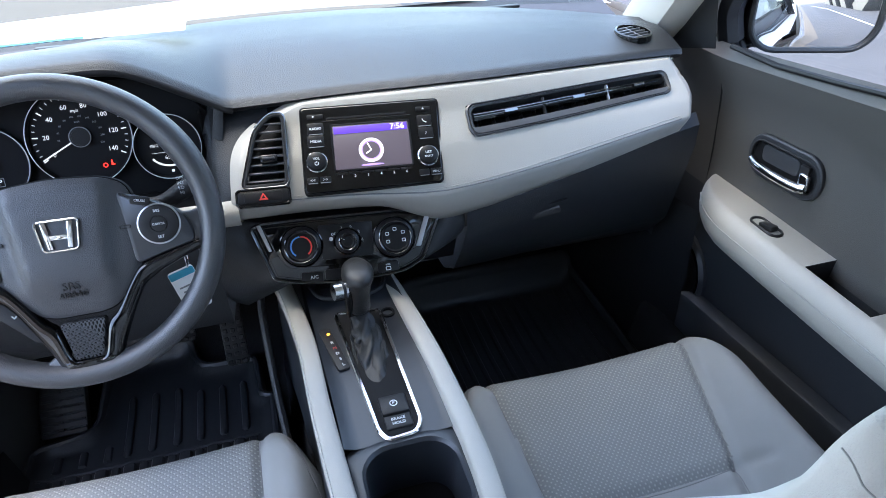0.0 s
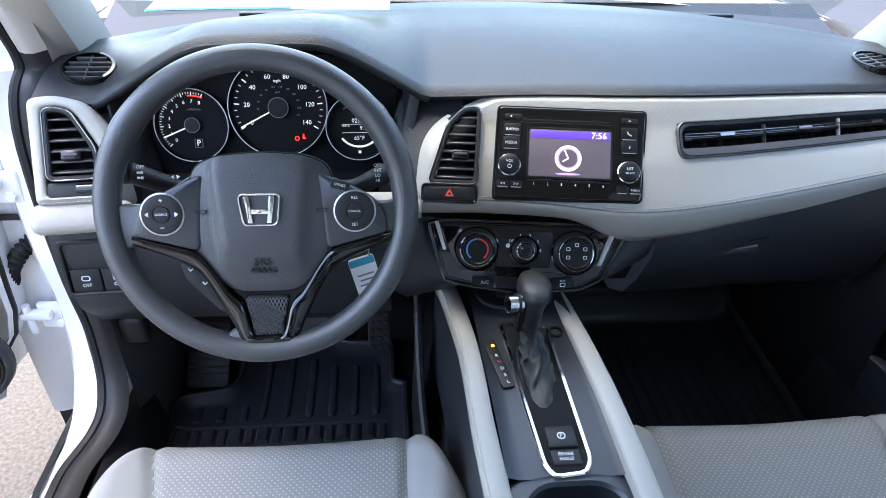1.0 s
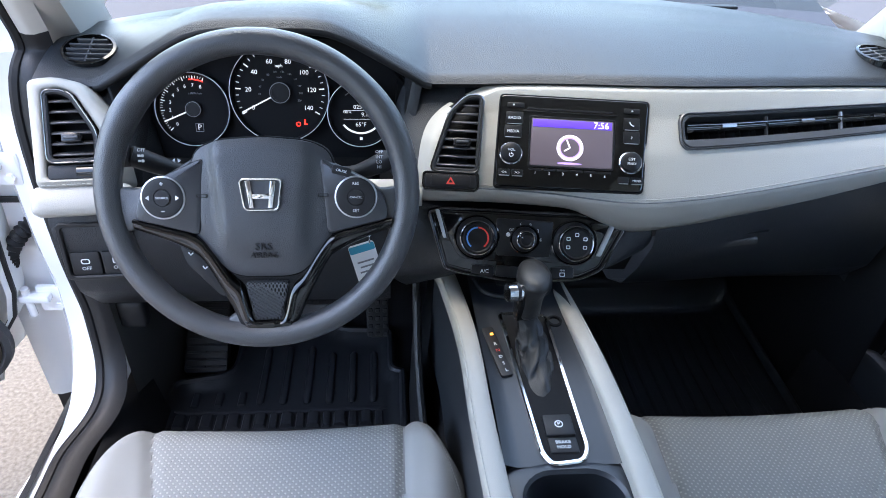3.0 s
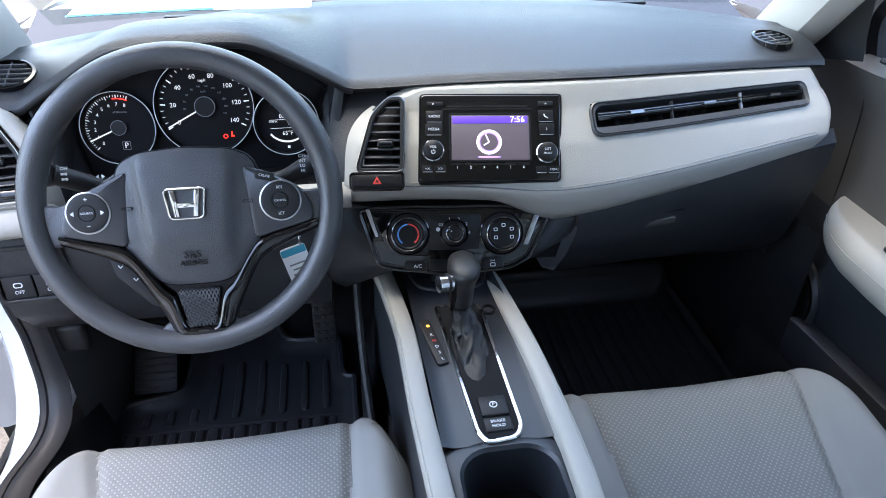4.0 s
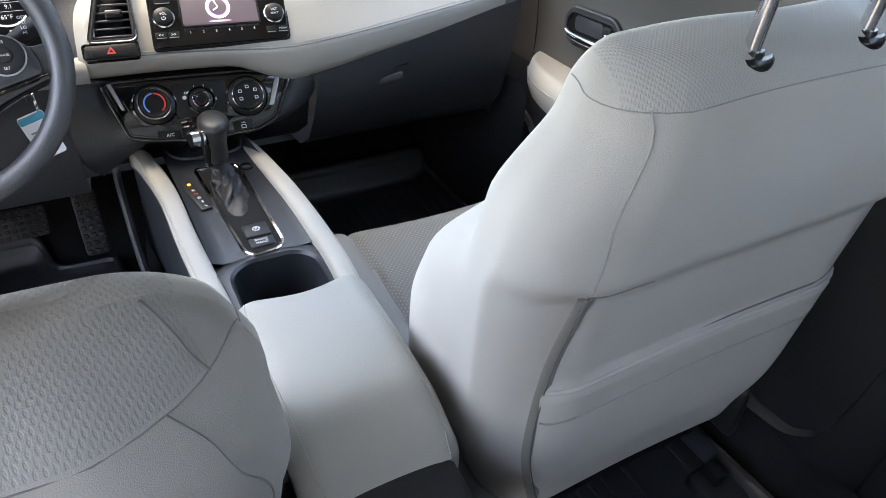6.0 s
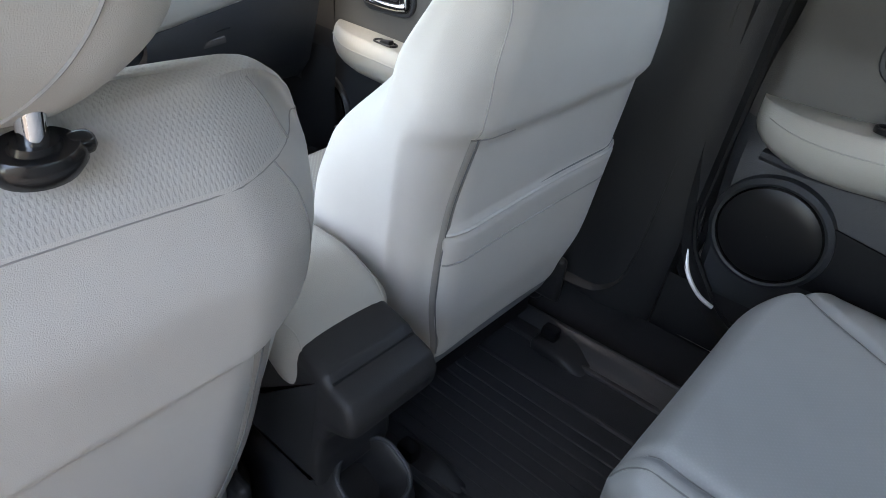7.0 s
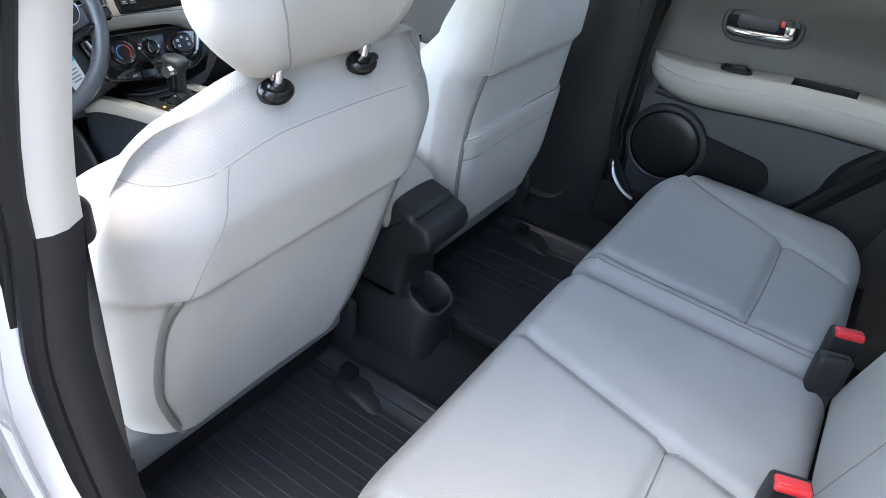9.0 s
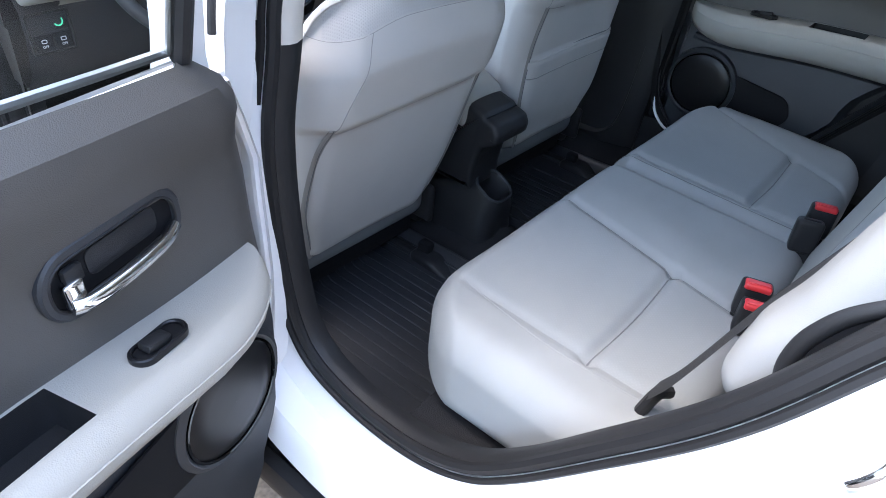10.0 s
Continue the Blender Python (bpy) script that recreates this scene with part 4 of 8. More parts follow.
    for y in [ya - 0.03 - k * (ya - yb - 0.05) / 30 for k in range(31)]:
        full = math.sqrt(max(0.0, 1 - (1 - min(1, (ya - y) / 0.16)) ** 2))
        zt = (0.925 if rear else 0.918) + oz + dz + (0.022 * ss(-0.85, -1.2, y - oy) if rear else -0.004 * ss(0.1, -0.3, y))
        st.append((0.738 - 0.098 * full * 1.0 - 0.0004, y, zt - 0.024 * (0.35 + 0.65 * full)))
    add("stitching", tube(st, 0.0012, 5), THREAD, rest)
    add("lower_moulding", tube([(0.728, p[1], p[2] - 0.072) for p in st], 0.016, 8, flat=0.6), DOOR_LOW)
    # window switch in its bezel
    sy, sz = -0.985 + oy, 0.930 + oz + dz + (0.012 if rear else -0.01)
    ms = frame_m((0.690, sy, sz), (0, -1, 0), (1, 0, 0))
    b1 = add("switch_bezel", bezel(rrect(0.068, 0.029, 0.0145), rrect(0.058, 0.022, 0.011), -0.008, 0.0008, zin=-0.006, m=ms), KEY, rest)
    add("switch_well", plate(rrect(0.064, 0.025, 0.012), -0.006, -0.0035, m=ms), MATTE, b1)
    add("window_switch", rbox((0.030, 0.017, 0.010), (0.004, 0, 0.0), 0.003, m=ms @ pose(0, 0, 0, 0, -10, 0)), BLACK, b1, "black window switch")
    # inside handle
    hy, hz = ((-1.000, 1.028) if sx > 0 else (-0.975, 1.000)) if rear else (0.040, 0.884)
    tilt = radians((4 if sx > 0 else -4) if rear else 3)
    mh = tm((X(hz) - 0.004, hy, hz), (0, -math.cos(tilt), math.sin(tilt)))
    hb = add("handle_bezel", bezel(rrect(0.168, 0.078, 0.036, 6), rrect(0.146, 0.054, 0.022, 6), -0.004, 0.0045, 0.0025, zin=-0.002, m=mh), DOOR_LOW, lab="dark oval handle surround")
    add("handle_ring", bezel(rrect(0.152, 0.058, 0.025, 6), rrect(0.146, 0.052, 0.022, 6), 0.002, 0.0055, 0.001, m=mh), BLACK, hb)
    add("handle_cup", plate(rrect(0.148, 0.054, 0.023, 6), -0.003, 0.0, m=mh), MATTE, hb)
    add("cup_floor", plate(rrect(0.085, 0.030, 0.010), 0.0, 0.002, m=mh @ pose(-0.01, 0.007, 0)), DOOR_LOW if sx > 0 else BLACK, hb)
    lev = [(-0.068, -0.012, 0.006), (-0.045, -0.0150, 0.013), (0.0, -0.0165, 0.016), (0.045, -0.0160, 0.015), (0.064, -0.013, 0.010)]
    add("door_lever", tube([mh @ p for p in catmull(lev, 6)], lambda t: 0.0078 + 0.002 * t, 10, flat=0.9), CHROME, lab="chrome door lever")
    add("lever_end", rbox((0.020, 0.028, 0.012), (0.056, -0.004, 0.008), 0.004, 3, m=mh), CHROME)
    add("lock_tab", rbox((0.020, 0.018, 0.008), (0.050, 0.012, 0.005), 0.003, m=mh), BLACK)
    if rear and sx > 0:
        add("lock_mark", rbox((0.008, 0.012, 0.002), (0.040, 0.012, 0.0095), 0.0005, m=mh), RED)
    # loudspeaker
    ml = tm((X(spk[1]) - 0.004, spk[0], spk[1]))
    sp = add("loudspeaker", lathe([(rs + 0.012, -0.01), (rs + 0.010, 0.004), (rs + 0.002, 0.010), (rs - 0.004, 0.006), (rs - 0.006, 0.004)], 48, ml), DOOR_LOW, lab="round door loudspeaker with black grille")
    add("grille", lathe([(rs - 0.004, 0.004), (rs - 0.010, 0.008), (rs * 0.6, 0.011), (0.001, 0.012)], 48, ml), KEY, sp)
    add("grille_ring", lathe([(rs - 0.003, 0.004), (rs - 0.003, 0.0095), (rs - 0.0065, 0.0095), (rs - 0.0065, 0.004)], 48, ml), GLOSS, sp)
    # bin beside it; the rear one is a black plate for the recess's shade
    if rear:
        add("bin_recess_shade", plate(rpoly([(0.05, 0.055), (0.235, 0.030), (0.255, -0.02), (0.23, -0.055), (0.05, -0.07)], 0.03, 6), -0.002, 0.002, m=ml), MATTE)
    else:
        add("bin", plate(rpoly([(0.06, -0.02), (0.75, 0.03), (0.78, -0.05), (0.75, -0.14), (0.0, -0.15), (-0.02, -0.11)], 0.03, 6), -0.002, 0.03, 0.008, m=ml), DOOR_LOW)
    # window frame, waist rubber and pane
    y0, y1 = yf(zhi) - 0.02, yr(zhi) + 0.03
    if rear:
        top = [(0.705, y0, zhi), (0.66, y0 - 0.015, 1.30), (0.585, y0 - 0.04, 1.49), (0.575, -1.15, 1.51), (0.60, -1.42, 1.46), (0.68, -1.54, 1.22), (0.70, y1, zhi + 0.02)]
    else:
        top = [(0.72, 0.262, zhi), (0.70, 0.250, 1.12), (0.645, 0.07, 1.26), (0.60, -0.16, 1.40), (0.575, -0.42, 1.49), (0.575, -0.68, 1.50), (0.65, -0.715, 1.30), (0.70, y1, zhi + 0.035)]
    add("window_frame", tube(catmull([(x + 0.03, y, z) for x, y, z in top], 8), (0.017 if sx > 0 else 0.010) if rear else 0.024, 8), BLACK, lab="black window frame")
    if rear and sx < 0:
        # painted frame outside the black one, with a bright line round the pane
        add("painted_frame", from_grid([[(0.752 - d, y0 + a, z), (0.748 - d, y0 + b, z), (0.765 - d, y0 + b + 0.012, z), (0.785 - d, y0 + b + 0.012, z)] for z, a, b, d in ((zhi - 0.055, 0.004, 0.055, 0.0), (zhi - 0.01, 0.004, 0.046, 0.002), (zhi + 0.06, 0.0, 0.040, 0.012), (1.30, -0.012, 0.030, 0.045), (1.49, -0.035, 0.010, 0.12))]), WHITE)
        add("bright_line", tube([(0.738, y0 - 0.012, zhi + 0.008), (0.700, y0 - 0.024, 1.30), (0.628, y0 - 0.048, 1.48)], 0.0025, 6), SILVER)
    waist = [(0.715, lerp(y0 if rear else 0.21, y1, q), ztop(lerp(y0, y1, q)) + 0.004) for q in [k / 8 for k in range(9)]]
    if not (rear and sx < 0):
        add("waist_rubber", tube(waist, 0.005, 8), SEAL)
    add("waist_moulding", tube([(x + 0.030, y, z + (0.002 if rear else -0.045)) for x, y, z in waist], 0.005, 8), SILVER if rear else SEAL)
    if rear:
        gl = [[(0.735, y0 - 0.01, zhi), (0.735, (y0 + y1) / 2, zhi + 0.01), (0.735, y1, zhi + 0.02)], [(0.69, y0 - 0.02, 1.3), (0.69, -1.15, 1.3), (0.69, -1.5, 1.3)], [(0.61, y0 - 0.04, 1.49), (0.605, -1.15, 1.50), (0.63, -1.42, 1.45)]]
    else:
        gl = [[(0.735, 0.21, zhi), (0.735, -0.25, zhi + 0.05), (0.735, -0.71, zhi + 0.09)], [(0.69, -0.02, 1.22), (0.69, -0.35, 1.27), (0.69, -0.70, 1.27)], [(0.61, -0.36, 1.46), (0.605, -0.52, 1.49), (0.605, -0.68, 1.49)]]
    p = add("window_pane", from_grid(gl), DARK_GLASS if rear else GLASS)
    p.visible_shadow = rear
    if not rear:
        # mirror triangle and mirror
        add("mirror_sail", from_grid([[(0.70, 0.42, 0.98), (0.70, 0.232, 1.030)], [(0.695, 0.36, 1.06), (0.695, 0.237, 1.07)], [(0.685, 0.27, 1.13), (0.685, 0.236, 1.13)], [(0.66, 0.17, 1.21), (0.66, 0.155, 1.21)]]), BLACK, lab="black mirror base panel")
        mm = frame_m((0.878, 0.205, 1.088), (0.94, -0.335, 0), (0.02, 0.07, 1))
        mir = add("door_mirror", soft((0.25, 0.15, 0.16), 0.06, 24, lambda q: mm @ Vector((q.x, q.z, -0.085 + q.y))), WHITE, lab="white door mirror with black rim", smooth=70)
        add("mirror_rim", bezel(rrect(0.235, 0.150, 0.055, 6), rrect(0.215, 0.132, 0.048, 6), -0.03, 0.004, 0.004, m=mm), BLACK, mir)
        add("mirror_glass", plate(rrect(0.217, 0.134, 0.049, 6), -0.004, -0.002, 0.0005, m=mm), MIRROR, mir)
        add("mirror_arm", tube([(0.74, 0.30, 1.02), (0.80, 0.29, 1.02), (0.86, 0.27, 1.04)], 0.03, 8, flat=0.5), BLACK, mir)
    return d


def swing(hx, hy, a):
    return Matrix.Translation((hx, hy, 0)) @ Matrix.Rotation(radians(a), 4, "Z") @ Matrix.Translation((-hx, -hy, 0))


car_door(1, True, None, "closed rear door with grey armrest, chrome lever and loudspeaker", "rear_door")
car_door(1, False, None, "closed front door with grey armrest, chrome lever and mirror", "front_door")
car_door(-1, True, swing(-0.803, -0.770, -74.5) @ pose(0, 0, -0.03), "open white rear door with grey armrest and loudspeaker", "rear_door")
car_door(-1, False, swing(-0.845, 0.35, -80), "open white front door with dark window frame", "front_door")


# ---- dashboard ----
dash = thing("dashboard", "charcoal dashboard with a light grey padded band", "dashboard")


def yb(x):
    return bow(((-0.64, 0.0), (-0.30, 0.03), (-0.10, 0.028), (0.0, 0.018), (0.18, -0.014), (0.36, -0.004), (0.62, 0.04)), x)


def top_z(x):
    """Height of the upper edge of the band."""
    return bow(((-0.66, 1.028), (-0.30, 1.025), (-0.10, 1.026), (0.0, 1.032), (0.10, 1.039), (0.20, 1.043), (0.40, 1.039), (0.64, 1.024)), x)


def lip_z(x):
    """Height of the front lip of the top pad; it arches over the instruments."""
    u = (x + 0.362) / 0.222
    a = (1 - abs(u)) / 0.60
    arch = -math.log(math.exp(-9 * a) + math.exp(-9)) / 9 if abs(u) < 1.3 else 0
    return top_z(x) + 0.008 + 0.080 * max(0, arch)


def lip_y(x):
    return 0.196 + yb(x) - 0.012 * ss(0.22, 0.0, abs(x + 0.362))


def pad_top():
    xs = [-0.665 + 1.30 * k / 110 for k in range(111)]
    rows = []
    for v in [0, 0.012, 0.03, 0.06, 0.1, 0.16, 0.24, 0.34, 0.46, 0.6, 0.75, 0.88, 1.0]:
        row = []
        for x in xs:
            yr = 0.520 - 0.13 * (abs(x) / 0.63) ** 2.2
            y0, z0 = lip_y(x), lip_z(x)
            zb = 1.084 - 0.070 * (x + 0.03) ** 2
            base = top_z(x) + 0.008
            swell = 0.012 * math.sin(math.pi * min(1, v * 1.2)) if v < 0.83 else 0
            z = lerp(base, zb, ss(0, 1, v) * 0.6 + 0.4 * v) + (z0 - base) * (1 - ss(0.05, 0.95, v)) + swell
            z -= 0.006 * (1 - ss(0, 0.03, v))
            row.append((x, lerp(y0, yr, v), z))
        rows.append(row)
    # rolled edge in front and drop behind
    rows.insert(0, [(x, y + 0.012, z - 0.010) for x, y, z in rows[0]])
    rows.append([(x, y + 0.03, z - 0.035) for x, y, z in rows[-1]])
    rows.append([(x, y + 0.10, z - 0.07) for x, y, z in rows[-2]])
    return from_grid(rows)


part("top_pad", pad_top(), DASH, dash, "charcoal grained top pad arched over the instruments", smooth=60)
part("hood_rim", tube([(x, lip_y(x) + 0.005, lip_z(x) - 0.010) for x in [-0.590 + 0.4555 * k / 60 for k in range(61)]], 0.0062, 10, up=(0, -0.6, 1)), BLACK, dash, "dark rim under the hood", smooth=60)
part("demister_slot", rbox((0.9, 0.014, 0.006), (0, 0.545, 1.055), 0.002), BLACK, dash)


def fold(x):
    """The share of the height at which the band folds under."""
    return bow(((-0.20, 0.735), (-0.08, 0.740), (0.03, 0.748), (0.13, 0.760), (0.19, 0.735), (0.30, 0.680), (0.45, 0.620), (0.66, 0.560)), x)


def band(xl, xr, zb, n=40, hole=None):
    """The padded light grey band: xl and xr its ends from the lip (0) to the foot (1), zb its foot."""
    shares = [0.012 * k for k in range(17)] + [0.204 + 0.0298 * k for k in range(20)] + [0.80, 0.82, 0.86, 0.90, 0.95, 1.0, 1.05]
    rows = []
    for k in range(n + 1):
        row = []
        s = k / n
        e = min(s, 1 - s)
        curl = 0.018 * (1 - ss(0.0, 0.022, e)) ** 1.5
        for t in shares:
            x = lerp(xl(min(t, 1.0)), xr(min(t, 1.0)), s)
            if t <= 0.80:
                p = on_band(x, t * fold(x) / 0.80)
            else:
                a, q = on_band(x, fold(x)), min((t - 0.80) / 0.20, 1.0)
                p = Vector((x, lerp(a.y, 0.117 + yb(x), q ** 1.5) + (0.02 if t > 1 else 0), lerp(a.z - 0.001, zb(x), q)))
            row.append((p.x, p.y + curl, p.z))
        rows.append(row)
    bm = from_grid(rows)
    if hole:
        # openings for the vents
        gone = [fc for fc in bm.faces if hole(fc.calc_center_median().x, fc.calc_center_median().z)]
        bmesh.ops.delete(bm, geom=gone, context="FACES")
    return bm


def lip_like(x, z, t):
    top = top_z(x)
    return z + (top - 1.042) * (1 - ss(0.0, 0.6, t))


def on_band(x, t):
    """A place on the band at x, by its share t of the height."""
    yz = ((0.0, 0.200, 1.040), (0.03, 0.190, 1.039), (0.08, 0.183, 1.030), (0.20, 0.168, 1.008), (0.42, 0.130, 0.972), (0.66, 0.098, 0.930), (0.80, 0.084, 0.908))
    for (a, ya, za), (b, y2, z2) in zip(yz, yz[1:]):
        if t <= b:
            q = (t - a) / (b - a)
            return Vector((x, lerp(ya, y2, q) + yb(x), lip_like(x, lerp(za, z2, q), t)))
    return Vector((x, 0.084 + yb(x), 0.908))


def vent_gap(x, z):
    """The opening of the long passenger vent in the band."""
    s = (x - 0.203) / 0.385
    if not 0.012 < s < 0.988:
        return False
    return on_band(x, lerp(0.395, 0.33, s)).z + 0.003 < z < on_band(x, lerp(0.165, 0.115, s)).z - 0.002


foot = lambda x: 0.882 - 0.030 * ss(0.05, 0.155, x) + 0.006 * ss(0.14, 0.22, x) + 0.145 * max(0.0, x - 0.17) * ss(0.10, 0.30, x)
band_r = part("band", band(lambda t: -0.162 + 0.118 * (1 - t) ** 6 + 0.018 * (1 - t), lambda t: 0.612 + 0.024 * math.sin(math.pi * min(1, t * 1.05)), foot, 150, hole=lambda x, z: (-0.118 + 0.45 * (z - 0.975) < x < -0.069 + 0.12 * (z - 0.975) and 0.940 < z < 1.012) or vent_gap(x, z)), TRIM, dash, "light grey vinyl padded band", smooth=60)
MP = frame_m((-0.612, 0.140, 0.985), (1, 0.10, 0), (-0.05, 0.62, 0.78))
pod_o = rpoly([(-0.047, 0.078), (-0.012, 0.081), (0.022, 0.070), (0.058, 0.020), (0.066, -0.066), (-0.040, -0.066)], 0.013, 6)
pod_i = rpoly([(-0.027, 0.062), (-0.004, 0.064), (0.013, 0.056), (0.043, 0.004), (0.046, -0.056), (-0.024, -0.056)], 0.008, 6)
rows = [[MP @ Vector((x, y, w)) for x, y in o] for o, w in ((shrink(pod_o, -0.006), -0.050), (shrink(pod_o, -0.003), -0.016), (pod_o, -0.004), (shrink(pod_o, 0.003), 0.003), (shrink(pod_o, 0.007), 0.006), (shrink(pod_i, -0.003), 0.007), (pod_i, 0.004), (shrink(pod_i, 0.001), -0.03))]
band_l = part("band", from_grid(rows, closed_u=True), TRIM, dash, "light grey vinyl vent surround", smooth=60)
part("pod_backing", plate(shrink(pod_o, -0.004), -0.060, -0.040, m=MP), MATTE, dash)
part("band_foot", soft((0.125, 0.030, 0.040), 0.012, 14, lambda p: MP @ Vector((p.x + 0.013, p.z - 0.082, p.y - 0.012))), TRIM, dash, smooth=60)
strip_rows = [[(x, y + yb(x), z) for y, z in ((0.115, 0.918), (0.098, 0.912), (0.092, 0.900), (0.100, 0.884), (0.118, 0.872))] for x in [-0.57 + 0.042 * k for k in range(11)]]
part("band_lower", from_grid(strip_rows), TRIM, dash, smooth=60)

# stitched seam
def stitches(path, parent, pitch=0.006):
    bm = bmesh.new()
    P = catmull(path, 6)
    acc = 0.0
    for a, b in zip(P, P[1:]):
        L = (b - a).length
        pos = pitch - acc
        while pos < L:
            c, t = a.lerp(b, pos / L), (b - a).normalized()
            rbox((0.0038, 0.0011, 0.0011), (0, 0, 0), 0, m=Matrix.Translation(c) @ t.to_track_quat("X", "Z").to_matrix().to_4x4(), bm=bm)
            pos += pitch
        acc = L - (pos - pitch)
    return part("stitching", bm, THREAD, parent, smooth=0)


seam_xs = [-0.140 + 0.0365 * k for k in range(21)]
stitches([on_band(x, fold(x) - 0.036) + Vector((0, -0.0005, 0.0003)) for x in seam_xs], band_r)
part("seam_fold", tube([on_band(x, fold(x) - 0.012) + Vector((0, -0.0002, 0.0002)) for x in seam_xs], 0.0012, 6), SEAM, band_r)
stitches([MP @ Vector((x, -0.0635, 0.0068)) for x in (-0.034, -0.01, 0.02, 0.05)], band_l)


# lower dashboard, knee panel and glove box
def lower(x0, x1, secs, n=10):
    return from_grid([[(lerp(x0, x1, k / n), y + yb(lerp(x0, x1, k / n)) * w, z + (foot(lerp(x0, x1, k / n)) - 0.87) * g) for y, z, w, g in secs] for k in range(n + 1)])


part("knee_panel", lower(-0.655, -0.196, ((0.125, 0.885, 1, 1), (0.110, 0.865, 1, 1), (0.105, 0.82, 1, 0.4), (0.125, 0.74, 0.6, 0), (0.17, 0.68, 0, 0), (0.30, 0.64, 0, 0))), DASH, dash, "charcoal knee panel below the steering wheel")
part("stack_panel", lower(-0.150, 0.1905, ((0.165, 0.892, 1, 0), (0.160, 0.85, 1, 0), (0.165, 0.79, 1, 0), (0.182, 0.73, 0.5, 0), (0.25, 0.68, 0, 0))), BLACK, dash)
# flanks that sweep from the climate panel to the knee panel and to the glove box
for near, far in ((((-0.118, 0.138, 0.877), (-0.141, 0.142, 0.868), (-0.131, 0.124, 0.838), (-0.118, 0.100, 0.798), (-0.095, 0.098, 0.786)), ((-0.197, 0.152, 0.884), (-0.198, 0.138, 0.868), (-0.198, 0.132, 0.822), (-0.194, 0.150, 0.745), (-0.170, 0.180, 0.700))), (((0.128, 0.124, 0.864), (0.147, 0.116, 0.853), (0.137, 0.104, 0.834), (0.113, 0.087, 0.798), (0.085, 0.084, 0.784)), ((0.184, 0.128, 0.864), (0.189, 0.110, 0.850), (0.189, 0.112, 0.824), (0.172, 0.120, 0.798), (0.130, 0.130, 0.770)))):
    edge_a, edge_b = catmull([Vector(p) for p in near], 5), catmull([Vector(p) for p in far], 5)
    rows = []
    for a, b in zip(edge_a, edge_b):
        row = [a.lerp(b, q) + Vector((0, -0.006 * math.sin(math.pi * q), 0.004 * math.sin(math.pi * q))) for q in (0, 0.15, 0.3, 0.5, 0.7, 0.85, 0.95, 1.0)]
        rows.append(row + [b + Vector((0, 0.012, -0.002)), b + Vector((0, 0.05, -0.01))])
    rows.append([p + Vector((0, 0.03, -0.004)) for p in rows[-1]])
    part("stack_flank", from_grid(rows), DASH, dash, "charcoal flank beside the climate panel", smooth=60)
gb = part("glove_box", lower(0.192, 0.640, ((0.135, 0.885, 1, 1), (0.118, 0.868, 1, 1), (0.118, 0.835, 1, 0.9), (0.145, 0.77, 0.8, 0.6), (0.185, 0.70, 0.4, 0.2), (0.24, 0.66, 0, 0), (0.40, 0.64, 0, 0))), DASH, dash, "charcoal glove box lid")
mg = frame_m((0.335, 0.125, 0.818), (1, 0.03, 0.05), (0, -0.36, 0.93)) @ pose(-0.012, 0, 0)
part("glove_box_handle", plate(rpoly([(-0.045, -0.009), (0.045, -0.004), (0.04, 0.012), (-0.04, 0.008)], 0.004), -0.01, 0.004, m=mg), DOOR_UP, gb, "satin grey pull in the glove box lid")
part("handle_shadow_gap", tube([mg @ Vector(p) for p in ((-0.045, 0.022, 0.001), (0.05, 0.028, 0.001))], 0.0018, 6), MATTE, gb)
# charcoal cheeks beside the instruments
for xs_, dy_ in (((-0.186, -0.180, -0.168, -0.145, -0.110, -0.085), (None, 0.05, 0.028, 0.024, 0.024, 0.024)), ((-0.536, -0.542, -0.552, -0.575, -0.600, -0.64), (None, 0.05, 0.028, 0.024, 0.024, 0.024))):
    rows = []
    for x, dv in zip(xs_, dy_):
        row = []
        for t in (0.0, 0.1, 0.25, 0.45, 0.65, 0.8):
            p = on_band(x, t)
            row.append((x, 0.250 if dv is None else p.y + dv, p.z - 0.004))
        row.append((x, 0.250 if dv is None else 0.140, 0.896))
        rows.append(row)
    part("binnacle_cheek", from_grid(rows), DASH, dash, smooth=70)
part("under_dash", from_grid([[(x, y, z) for x in (-0.66, 0, 0.66)] for y, z in ((0.30, 0.64), (0.45, 0.62), (0.74, 0.66))]), MATTE, dash)
for sx in (-1, 1):
    part("end_cap", from_grid([[(sx * (0.650 if sx < 0 else 0.630), y, z) for y in (0.22, 0.32, 0.60)] for z in (0.66, 0.85, 1.00)]), DASH, dash)


# ---- air vents ----
SLAT = mat("satin_vent_plastic", (0.050, 0.051, 0.054), 0.34, grain=0.1, scale=900, vary=0.06)


